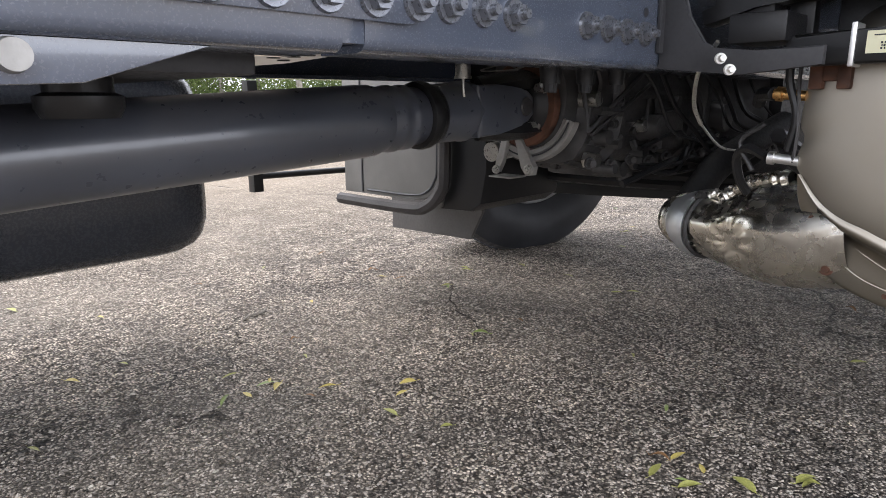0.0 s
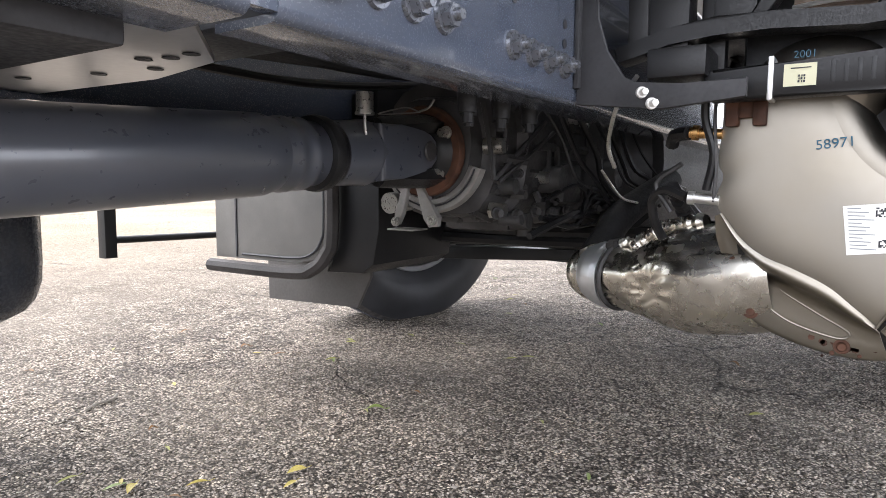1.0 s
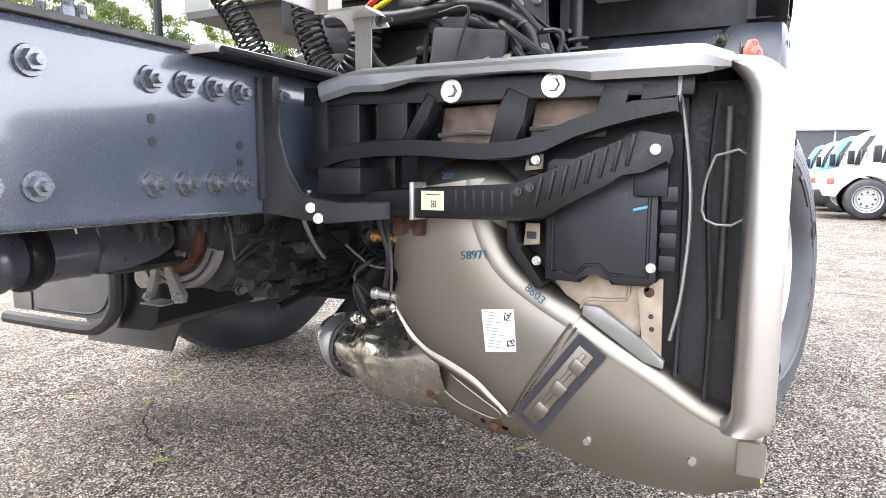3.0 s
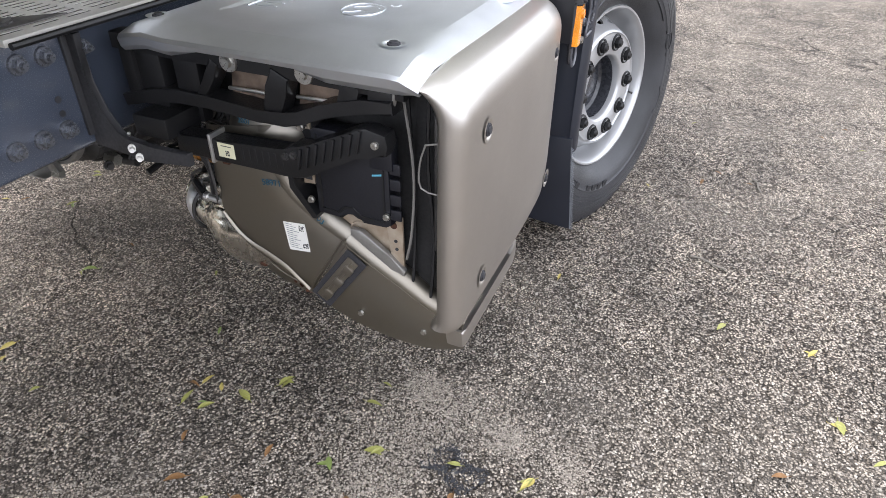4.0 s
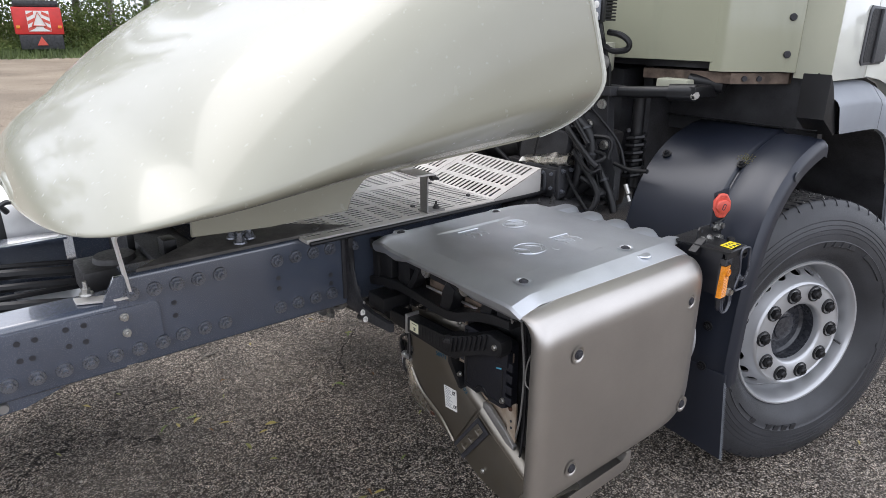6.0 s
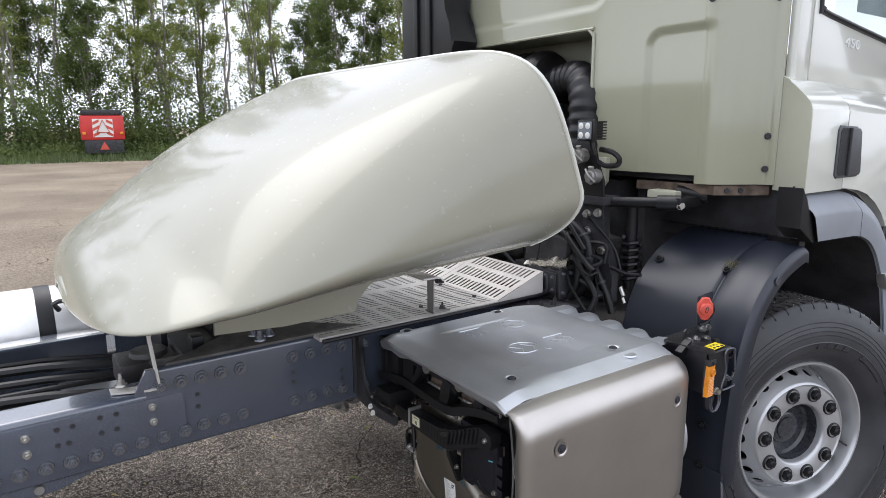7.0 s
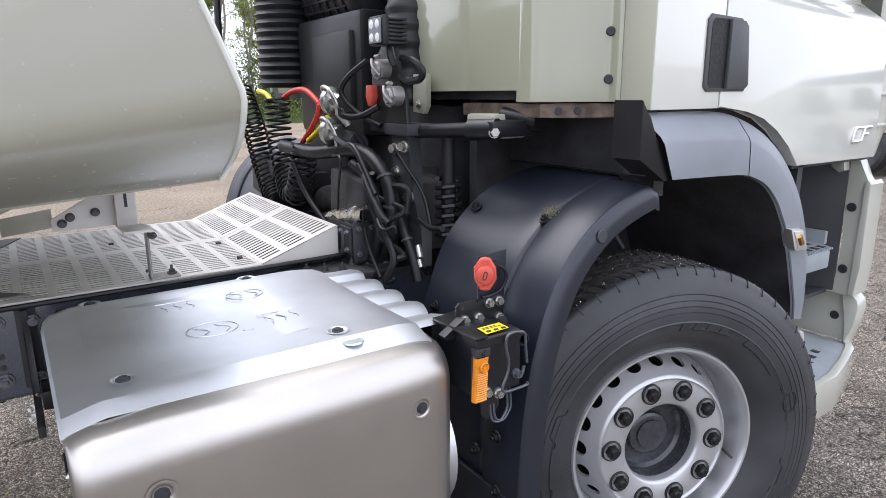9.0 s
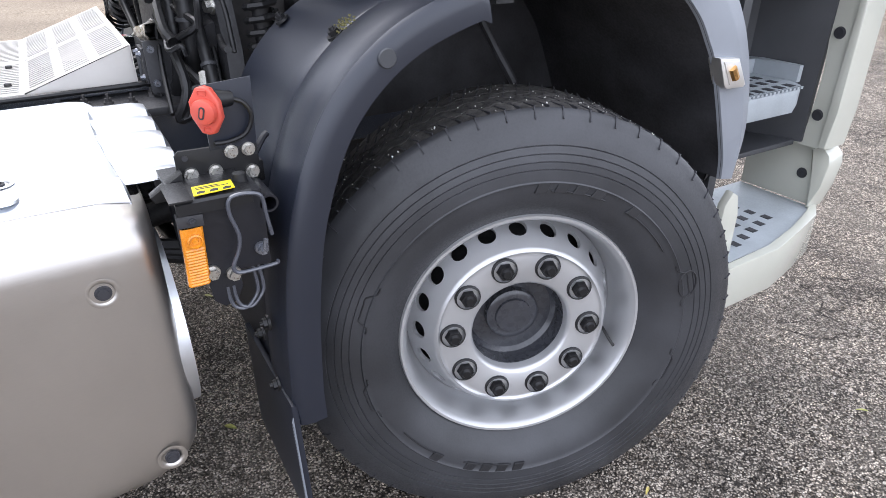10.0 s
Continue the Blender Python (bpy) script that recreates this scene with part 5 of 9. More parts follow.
# bright rounded front end of the silencer
bm = rod(bmesh.new(), (-0.80, -1.04, 0.70), (-0.698, -1.04, 0.70), 0.178, 0.174, 48)
part("silencer_end", bm, STEEL, exhaust)
for x0, x1, y0, y1, z0, z1 in ((-1.36, -1.33, -0.61, -0.57, 0.80, 0.99), (-1.40, -1.34, -0.56, -0.49, 0.84, 0.97), (-1.46, -1.36, -0.60, -0.51, 0.795, 0.842)):
    part("carrier_foot", box(bmesh.new(), x0, x1, y0, y1, z0, z1, 0.006), BLACK, carrier)
bm = bmesh.new()
for k in (0, 11):
    hose(bm, [(-1.36, -1.105 - 0.004 * k, 0.47 + 0.0 * k), (-1.345, -1.108 - 0.004 * k, 0.62), (-1.35, -1.108 - 0.003 * k, 0.80), (-1.36, -1.105 - 0.004 * k, 0.95)], 0.004, 5, 2)
prism(bm, [(-1.11, 0.46), (-1.19, 0.46), (-1.19, 0.97), (-1.11, 0.97)], "x", -1.335, -1.32)
part("insulation_edge", bm, SHADEBLACK, exhaust)
bm = bmesh.new()
hose(bm, [(-1.37, -1.098, 0.965), (-1.368, -1.118, 0.80), (-1.366, -1.112, 0.66), (-1.366, -1.098, 0.58)], 0.003, 6, 5)
hose(bm, [(-1.40, -1.100, 0.985), (-1.40, -1.099, 0.945), (-1.40, -1.092, 0.934), (-1.40, -1.072, 0.931)], 0.005, 6, 4)
part("wire_clip", bm, FOOT, exhaust, "thin pale wire clips")
bm = hose(bmesh.new(), [(-1.38, -1.150, 0.86), (-1.38, -1.190, 0.862), (-1.38, -1.190, 0.77), (-1.38, -1.140, 0.768), (-1.38, -1.138, 0.82), (-1.38, -1.150, 0.86)], 0.002, 6, 3)
part("wire_frame", bm, FOOT, exhaust)
part("inner_strut", rod(bmesh.new(), (-1.36, -1.165, 0.93), (-1.36, -1.165, 0.62), 0.006, None, 10), CASTING, exhaust)
bm = bmesh.new()
prism(bm, [(-0.895, 0.672), (-1.05, 0.672), (-1.052, 0.560), (-1.030, 0.556), (-0.975, 0.606), (-0.93, 0.632)], "x", -1.345, -1.338, 0.001)
tan = part("inner_panel", bm, TANSHEET, exhaust, "tan sheet with rust stains")
part("panel_fold", hose(bmesh.new(), [(-1.347, -0.955, 0.613), (-1.347, -0.968, 0.630), (-1.347, -1.028, 0.634), (-1.347, -1.030, 0.665)], 0.003, 6, 2), TANSHEET, tan)
bm = prism(bmesh.new(), [(-1.044, 0.672), (-1.084, 0.672), (-1.086, 0.548), (-1.066, 0.552), (-1.056, 0.566)], "x", -1.356, -1.349, 0.001)
edge = part("inner_strip", bm, TANSHEET, exhaust, "rusty tan strip with holes")
for y, z, r in ((-1.064, 0.650, 0.008), (-1.068, 0.612, 0.004), (-1.070, 0.592, 0.004), (-1.060, 0.655, 0.004)):
    part("hole", rod(bmesh.new(), (-1.355, y, z), (-1.3575, y, z), r, None, 12), RUST if r > 0.005 else INK, edge)
bm = bmesh.new()
prism(bm, [(-0.962, 0.622), (-0.99, 0.622), (-1.060, 0.572), (-1.092, 0.545), (-1.09, 0.532), (-1.06, 0.540), (-0.962, 0.605)], "x", -1.366, -1.352, 0.003)
part("inner_bracket", bm, FOOT, exhaust, "dusty bracket with a round hole")

# bracket on the rail with two white-headed bolts
bm = bmesh.new()
prism(bm, [(-0.4015, 0.76), (-0.4015, 1.0), (-0.434, 1.0), (-0.430, 0.95), (-0.429, 0.90), (-0.447, 0.842), (-0.476, 0.797), (-0.50, 0.786), (-0.565, 0.782), (-0.66, 0.785), (-0.66, 0.757), (-0.54, 0.745), (-0.48, 0.752)], "x", -1.478, -1.462, 0.003)
box(bm, -1.490, -1.445, -0.409, -0.4005, 0.785, 1.0, 0.002)
bracket = part("mounting_bracket", bm, CHASSIS_IN, truck, "black steel bracket bolted to the rail")
bm = hexnut(bmesh.new(), (0, 0, 0), (-0.75, -0.66, 0), 0.006, 0.0092, 0.011, 0)
wb = part("white_bolt", bm, PAPER, bracket, "white-marked flange bolt")
wb.matrix_basis = Matrix.Translation((-1.479, -0.509, 0.772))
again(wb, (-1.479, -0.525, 0.754))
bolts("bolt", [(-1.455, -0.42, z) for z in (0.968, 0.815)], (0, -1, 0), BOLT, bracket, "", 0.012, 0.016, 0.012, 0.006)

# foil-wrapped exhaust elbow and flexible pipe
def swept(bm, line, seg, bump):
    """A tube along centres (x, y, z, radius), its wall moved by bump(angle, k)."""
    pts, rad = smooth_line([q[:3] for q in line], 8), smooth_line([(q[3], 0, 0) for q in line], 8)
    rows = []
    for i, p in enumerate(pts):
        d = (pts[min(i + 1, len(pts) - 1)] - pts[max(i - 1, 0)]).normalized()
        u = d.cross(Vector((0, 0, 1))).normalized()
        v = u.cross(d)
        k = i / (len(pts) - 1)
        rows.append([p + (u * math.cos(j * math.tau / seg) + v * math.sin(j * math.tau / seg)) * (rad[i].x + bump(j * math.tau / seg, k)) for j in range(seg + 1)])
    return sheet(bm, rows)


def wrinkle(a, k):
    """Soft dents, fine pleats on the inside of the bend and two round spot-weld dimples with radiating creases."""
    w = 0.0042 * noise.noise(Vector((2.0 * math.cos(a), k * 3.4, 2.0 * math.sin(a))))
    w -= 0.0022 * max(0.0, 0.14 - abs(noise.noise(Vector((2.6 * math.cos(a) + 7, k * 5, 2.6 * math.sin(a)))))) / 0.14
    top = max(0.0, math.sin(a + 0.3))
    w += 0.0010 * math.sin(k * 150 + 2 * math.sin(a * 3)) * top * min(1.0, max(0.0, (k - 0.35) * 5))
    for a0, k0, size in ((-0.60, 0.24, 1.0), (-0.18, 0.50, 1.25), (0.75, 0.42, 0.8), (-1.0, 0.72, 0.7)):
        da, dk = (a - a0 + math.pi) % math.tau - math.pi, (k - k0) * 3.6
        d = math.hypot(da, dk) / (0.30 * size)
        w -= 0.0060 * size * math.exp(-d * d)
        w += 0.0016 * math.cos(11 * math.atan2(dk, da)) * math.exp(-((d - 1.3) / 0.6) ** 2)
    return w * min(1.0, k * 9)


bm = swept(bmesh.new(), [(-1.150, -0.370, 0.434, 0.066), (-1.165, -0.405, 0.433, 0.068), (-1.180, -0.450, 0.433, 0.076), (-1.195, -0.500, 0.440, 0.095), (-1.210, -0.555, 0.450, 0.109), (-1.225, -0.620, 0.458, 0.106), (-1.235, -0.70, 0.47, 0.100)], 140, wrinkle)
elbow = part("exhaust_elbow", bm, FOIL, exhaust, "exhaust elbow wrapped in bright creased foil", 40)
bm = swept(bmesh.new(), [(-1.078, -0.274, 0.428, 0.030), (-1.083, -0.280, 0.428, 0.045), (-1.093, -0.293, 0.429, 0.056), (-1.112, -0.318, 0.431, 0.063), (-1.135, -0.348, 0.433, 0.065)], 64, lambda a, k: 0.0014 * math.sin(k * 95) + 0.0008 * math.sin(a * 34))
part("flex_pipe", bm, FOIL, elbow, "ribbed bright flexible pipe")
bm = swept(bmesh.new(), [(-1.136, -0.350, 0.433, 0.064), (-1.137, -0.351, 0.433, 0.0715), (-1.154, -0.377, 0.434, 0.0735), (-1.155, -0.379, 0.434, 0.066)], 48, lambda a, k: 0.0)
part("band_clamp", bm, STEEL, elbow, "bright steel band clamp")
bm = swept(bmesh.new(), [(-1.160, -0.389, 0.434, 0.066), (-1.161, -0.391, 0.434, 0.0735), (-1.164, -0.397, 0.434, 0.0740), (-1.165, -0.399, 0.434, 0.068)], 48, lambda a, k: 0.0)
part("band_clamp", bm, CASTING, elbow)
bm = bmesh.new()
rod(bm, (-1.165, -0.365, 0.505), (-1.175, -0.395, 0.512), 0.006, None, 8)
rod(bm, (-1.185, -0.368, 0.498), (-1.19, -0.385, 0.503), 0.009, None, 6)
part("clamp_bolt", bm, CASTING, elbow)
bm = hose(bmesh.new(), [(-1.185, -0.425, 0.500), (-1.20, -0.455, 0.520), (-1.215, -0.485, 0.540), (-1.235, -0.525, 0.552), (-1.255, -0.575, 0.562)], 0.016, 12, 9, lambda i: 0.0155 + 0.0022 * math.sin(i * 1.7) + 0.001 * math.sin(i * 4.1))
part("foil_sleeve", bm, FOIL, elbow, "foil sleeve over a sensor lead")
bm = hose(bmesh.new(), [(-1.18, -0.395, 0.503), (-1.185, -0.41, 0.510), (-1.19, -0.43, 0.506)], 0.010, 10, 6, lambda i: 0.010 + 0.002 * math.sin(i * 2.3))
part("foil_sleeve", bm, FOIL, elbow)
bm = hose(bmesh.new(), [(-1.09, -0.29, 0.44), (-1.03, -0.31, 0.50), (-0.95, -0.33, 0.56), (-0.6, -0.35, 0.64)], 0.035, 14, 5)
part("down_pipe", bm, SHADEBLACK, elbow)
# sensor fittings and thin lines at the inner edge of the shield
bm = bmesh.new()
rod(bm, (-1.36, -0.612, 0.712), (-1.36, -0.56, 0.716), 0.009, None, 10)
rod(bm, (-1.36, -0.575, 0.715), (-1.36, -0.565, 0.716), 0.013, None, 10)
part("sensor_fitting", bm, BRASS, exhaust, "coppery sensor fitting")
bm = bmesh.new()
rod(bm, (-1.36, -0.612, 0.603), (-1.36, -0.565, 0.607), 0.009, None, 10)
rod(bm, (-1.36, -0.572, 0.606), (-1.36, -0.562, 0.607), 0.012, None, 10)
part("sensor_fitting", bm, ALU, exhaust)
bm = bmesh.new()
hose(bm, [(-1.36, -0.56, 0.607), (-1.34, -0.52, 0.62), (-1.31, -0.49, 0.60), (-1.29, -0.49, 0.56), (-1.27, -0.50, 0.53)], 0.009, 8, 5)
hose(bm, [(-1.36, -0.56, 0.716), (-1.33, -0.53, 0.715), (-1.31, -0.52, 0.70)], 0.012, 8, 4)
hose(bm, [(-1.38, -0.59, 0.80), (-1.37, -0.585, 0.74), (-1.365, -0.60, 0.68), (-1.36, -0.59, 0.62)], 0.007, 8, 4)
part("sensor_cable", bm, BLACK, exhaust)
bm = bmesh.new()
hose(bm, [(-1.365, -0.604, 0.80), (-1.368, -0.600, 0.74), (-1.368, -0.606, 0.66), (-1.366, -0.603, 0.60)], 0.003, 6, 4)
hose(bm, [(-1.34, -0.53, 0.58), (-1.33, -0.50, 0.63), (-1.34, -0.545, 0.665)], 0.0045, 6, 4)
part("steel_line", bm, CASTING, exhaust)


# ---- mudguard behind the near front wheel ----
arch_line = smooth_line([(0.02, 0, 1.305), (-0.14, 0, 1.283), (-0.30, 0, 1.222), (-0.42, 0, 1.11), (-0.49, 0, 0.95), (-0.522, 0, 0.78), (-0.535, 0, 0.60), (-0.535, 0, 0.50)], 6)
cross = [(-0.76, -0.005), (-0.765, 0.0), (-1.03, 0.0), (-1.074, 0.0), (-1.082, -0.002), (-1.088, -0.009), (-1.094, -0.009), (-1.100, 0.004), (-1.112, 0.010), (-1.16, 0.013), (-1.21, 0.012), (-1.238, 0.008), (-1.246, 0.010), (-1.254, 0.006), (-1.262, -0.006), (-1.264, -0.02), (-1.262, -0.05)]
rows = []
for i, p in enumerate(arch_line):
    t = (arch_line[min(i + 1, len(arch_line) - 1)] - arch_line[max(i - 1, 0)]).normalized()
    nrm = Vector((t.z, 0, -t.x))
    if nrm.x > 0 and nrm.z < 0 or nrm.dot(Vector((-0.5, 0, 0.7))) < 0:
        nrm = -nrm
    rows.append([Vector((p.x, y, p.z)) + nrm * o for y, o in cross])
# the outer flange ends sooner than the inner half, with a rounded tip
for i in range(6):
    k = (6 - i) / 6
    if rows[i][0].x > -0.14:
        for j in range(7, len(cross)):
            rows[i][j] = rows[6][j].lerp(rows[i][j], 0.12) + Vector((0.0, 0, -0.010 * k))
bm = sheet(bmesh.new(), rows, 0.004)
mudguard = part("mudguard", bm, GUARD, truck, "matt black plastic mudguard over the front wheel")
for p, d in (((-0.335, -1.09, 1.203), (-0.5, 0, 0.8)), ((-0.345, -0.81, 1.197), (-0.5, 0, 0.8)), ((-0.497, -0.82, 0.93), (-1, 0, 0.15)), ((-0.545, -1.08, 0.62), (-1, 0, 0)), ((-0.55, -1.17, 0.70), (-1, 0, 0)), ((-0.55, -1.17, 0.55), (-1, 0, 0))):
    part("mudguard_screw", hexnut(bmesh.new(), p, d, 0.011, 0.017, 0.008, 0.006, 0.006), BLACK, mudguard)
bm = rod(bmesh.new(), (-0.318, -1.2655, 1.19), (-0.318, -1.268, 1.19), 0.017, 0.015, 16)
part("plug", bm, DARKGREY, mudguard)
bm = bmesh.new()
for k in range(34):
    a, r = k * 2.4, 0.0022 * k ** 0.75
    box(bm, 0, 0.002 + 0.0015 * (k % 3), 0, 0.004 - 0.001 * (k % 3), 0, 0.003, 0.0, Matrix.Translation((-0.322 + 0.7 * r * math.cos(a), -1.095 + r * math.sin(a), 1.222 + 0.5 * r * math.cos(a))))
part("moss_spot", bm, mat("dry_moss", (0.12, 0.11, 0.04), 0.9), mudguard)
# hanging flap with a bristled edge
bm = bmesh.new()
prism(bm, [(-0.92, 0.26), (-0.92, 0.55), (-1.255, 0.55), (-1.285, 0.235)], "x", -0.552, -0.540, 0.003)
flap = part("mud_flap", bm, GUARD, mudguard, "black rubber spray flap with bristle edge")
bm = bmesh.new()
for k in range(110):
    z = 0.24 + 0.0026 * k
    y = -1.284 + 0.0285 * k / 110
    rod(bm, (-0.552, y, z), (-0.558, y - 0.008 - 0.003 * (k % 3), z - 0.003), 0.0011, 0.0006, 4)
part("bristles", bm, GREYPL, flap)

# ---- wheel chock carrier, side marker and battery switch ahead of the box ----
bm = bmesh.new()
prism(bm, [(-1.245, 0.868), (-1.245, 1.003), (-1.095, 1.003), (-1.095, 0.90), (-1.13, 0.868)], "x", -0.674, -0.546, 0.003)
carrier2 = part("chock_holder", bm, CTRL, truck, "black sheet metal chock holder with wire clips")
bm = prism(bmesh.new(), [(-1.262, 0.990), (-1.262, 1.008), (-1.258, 1.012), (-1.09, 1.012), (-1.09, 1.006), (-1.256, 1.006), (-1.256, 0.990)], "x", -0.682, -0.565, 0.001)
part("lid", bm, BLACK, carrier2, "dusty folded lid")
part("lid", box(bmesh.new(), -0.69, -0.655, -1.266, -1.18, 1.0125, 1.0165, 0.0012), BLACK, carrier2)
sticker = part("sticker", prism(bmesh.new(), [(-0.652, -1.256), (-0.588, -1.252), (-0.586, -1.216), (-0.648, -1.218)], "z", 1.0165, 1.0178), YELLOW, carrier2, "yellow warning sticker")
for k in range(3):
    part("pictogram", prism(bmesh.new(), [(-0.646 + 0.020 * k, -1.252), (-0.634 + 0.020 * k, -1.251), (-0.632 + 0.020 * k, -1.244), (-0.639 + 0.020 * k, -1.241), (-0.645 + 0.020 * k, -1.245)], "z", 1.0178, 1.0183), INK, sticker)
for k in range(2):
    part("print_line", box(bmesh.new(), -0.644, -0.606 + 0.012 * k, -1.228 - 0.006 * k, -1.2255 - 0.006 * k, 1.0178, 1.0183), INK, sticker)
part("rubber_buffer", rod(bmesh.new(), (-0.570, -1.21, 1.010), (-0.570, -1.21, 1.024), 0.013, 0.011, 16), BLACK, carrier2)
bm = bmesh.new()
lathe(bm, [(0.012, 0.0), (0.012, 0.15), (0.0155, 0.15), (0.0155, 0.0), (0.012, 0.0)], Matrix.Translation((-0.536, -1.245, 0.975)), 24)
part("tube", bm, CTRL, carrier2, "short black tube")
bm = bmesh.new()
prism(bm, [(-0.684, 0.970), (-0.684, 0.990), (-0.645, 0.988), (-0.645, 0.968)], "y", -1.262, -1.243, 0.002)
prism(bm, [(-0.684, 0.860), (-0.684, 0.975), (-0.672, 0.975), (-0.672, 0.860)], "y", -1.249, -1.243, 0.001)
part("marker_bracket", bm, CHASSIS_IN, carrier2)
part("bracket_screw", hexnut(bmesh.new(), (-0.663, -1.262, 0.979), (0, -1, 0), 0.004, 0.006, 0.003, 0), INK, carrier2)
bm = bmesh.new()
rows = []
for k in range(41):
    z = 0.866 + 0.102 * k / 40
    lift = 0.0012 * (k % 2) if k < 27 else 0.0
    rows.append([Vector((x - 0.004 * (0.968 - z) / 0.1, y, z)) for x, y in ((-0.682, -1.248), (-0.682, -1.258), (-0.679, -1.262 - lift), (-0.664, -1.263 - lift), (-0.651, -1.262 - lift), (-0.648, -1.258), (-0.648, -1.248))])
sheet(bm, rows)
bmesh.ops.holes_fill(bm, edges=[e for e in bm.edges if e.is_boundary], sides=0)
lens = part("side_marker", bm, ORANGE, carrier2, "amber side marker reflector", 20)
bulb_m = Matrix.Translation((-0.664, -1.262, 0.946)) @ Matrix.Rotation(math.pi, 4, "Z")
part("marker_bulb", lathe(bmesh.new(), [(0.012, 0), (0.012, 0.005), (0.010, 0.006), (0.009, 0.003), (0.005, 0.003), (0.004, 0.005), (0.0, 0.005)], bulb_m, 20), ORANGE, lens)
bm = hose(bmesh.new(), [(x, -1.266, z) for x, z in ((-0.544, 0.929), (-0.549, 0.968), (-0.553, 1.000), (-0.575, 1.009), (-0.598, 1.008), (-0.606, 0.996), (-0.605, 0.975), (-0.597, 0.942), (-0.601, 0.915), (-0.613, 0.890), (-0.611, 0.877), (-0.596, 0.873), (-0.545, 0.874), (-0.541, 0.880))], 0.0034, 8, 4)
part("wire_clip", bm, SHAFT, carrier2, "bent black wire clip")
for dx in (0.0, 0.010):
    bm = hose(bmesh.new(), [(x + dx, y, z) for x, y, z in ((-0.578, -1.232, 0.872), (-0.574, -1.236, 0.821), (-0.585, -1.238, 0.800), (-0.600, -1.238, 0.788), (-0.617, -1.238, 0.795), (-0.623, -1.236, 0.812), (-0.624, -1.234, 0.836))], 0.0032, 8, 4)
    part("wire_clip", bm, SHAFT, carrier2)
bm = hexnut(bmesh.new(), (-0.560, -1.246, 0.900), (0, -1, 0), 0.009, 0.012, 0.010, 0.004, 0.006)
hose(bm, [(-0.560, -1.268, 0.905), (-0.556, -1.27, 0.925)], 0.004, 6, 1)
part("wing_nut", bm, BOLT, carrier2)
bolts("zinc_bolt", [(-0.645, -1.246, 0.877), (-0.612, -1.246, 0.866)], (0, -1, 0), ZINC, carrier2)
part("drop_plate", prism(bmesh.new(), [(-0.655, 0.87), (-0.60, 0.87), (-0.598, 0.83), (-0.612, 0.805), (-0.632, 0.80), (-0.648, 0.815)], "y", -1.236, -1.230, 0.002), CTRL, carrier2)
# bolted back plate and the isolator's plate
bm = prism(bmesh.new(), [(-0.656, 0.985), (-0.656, 1.048), (-0.648, 1.056), (-0.519, 1.054), (-0.519, 0.985)], "y", -1.150, -1.143, 0.0015)
back = part("back_plate", bm, BLACK, carrier2, "black bolted back plate")
bolts("zinc_bolt", [(x, -1.150, z) for x, z in ((-0.565, 1.043), (-0.536, 1.043), (-0.635, 1.014), (-0.595, 1.013), (-0.534, 1.002))], (0, -1, 0), ZINC, back, "bright zinc bolt", 0.0095, 0.0125, 0.009)
part("hole", rod(bmesh.new(), (-0.640, -1.150, 1.043), (-0.640, -1.1512, 1.043), 0.005, None, 12), INK, back)
part("gusset_plate", prism(bmesh.new(), [(-0.706, 0.995), (-0.652, 1.028), (-0.652, 0.985), (-0.70, 0.985)], "y", -1.175, -1.150, 0.001), BLACK, carrier2)
part("side_strut", hose(bmesh.new(), [(-0.525, -1.146, 1.03), (-0.505, -1.135, 1.052), (-0.495, -1.13, 1.058)], 0.006, 8, 2), CTRL, carrier2)
part("cross_bar", box(bmesh.new(), -0.69, -0.50, -1.10, -1.05, 0.96, 1.0, 0.004), BLACK, carrier2)
part("switch_plate", prism(bmesh.new(), [(-0.598, 1.05), (-0.598, 1.158), (-0.515, 1.164), (-0.520, 1.05)], "y", -1.153, -1.149, 0.001), GUARD, carrier2, "smooth dark plate behind the switch")
bm = bmesh.new()
sm = Matrix.Translation((-0.592, -1.172, 1.124)) @ Matrix.Rotation(radians(-38), 4, "Z") @ Matrix.Scale(0.72, 4)
prism(bm, [(0.0, 0.054), (0.016, 0.050), (0.034, 0.020), (0.036, -0.016), (0.016, -0.050), (0.0, -0.054), (-0.016, -0.050), (-0.034, -0.016), (-0.036, 0.020), (-0.016, 0.050)], "y", -0.020, 0.0, 0.006, sm, 3)
lathe(bm, [(0.029, 0.0), (0.029, -0.026), (0.027, -0.033), (0.022, -0.036), (0.0, -0.036)], sm, 28)
switch = part("battery_switch", bm, REDPL, carrier2, "faded red battery isolator cover")
slot = [*arc(0, 0.008, 0.0065, 0, 180, 6), *arc(0, -0.008, 0.0065, 180, 360, 6)]
part("key_slot", prism(bmesh.new(), slot, "y", -0.0375, -0.0355, 0.0, sm @ Matrix.Rotation(radians(14), 4, "Y")), INK, switch)
part("key_slot_fill", prism(bmesh.new(), [(a * 0.5, b * 0.75) for a, b in slot], "y", -0.0382, -0.0370, 0.0, sm @ Matrix.Rotation(radians(14), 4, "Y")), REDPL, switch)
for z in (0.041, -0.041):
    part("catch", hose(bmesh.new(), [sm @ Vector((x, -0.021, z + dz)) for x, dz in ((-0.009, -0.005), (0.009, -0.005), (0.009, 0.005), (-0.009, 0.005), (-0.009, -0.005))], 0.0010, 5, 1), REDPL, switch)
bm = bmesh.new()
rod(bm, (-0.58, -1.165, 1.136), (-0.553, -1.160, 1.134), 0.016, 0.012, 14)
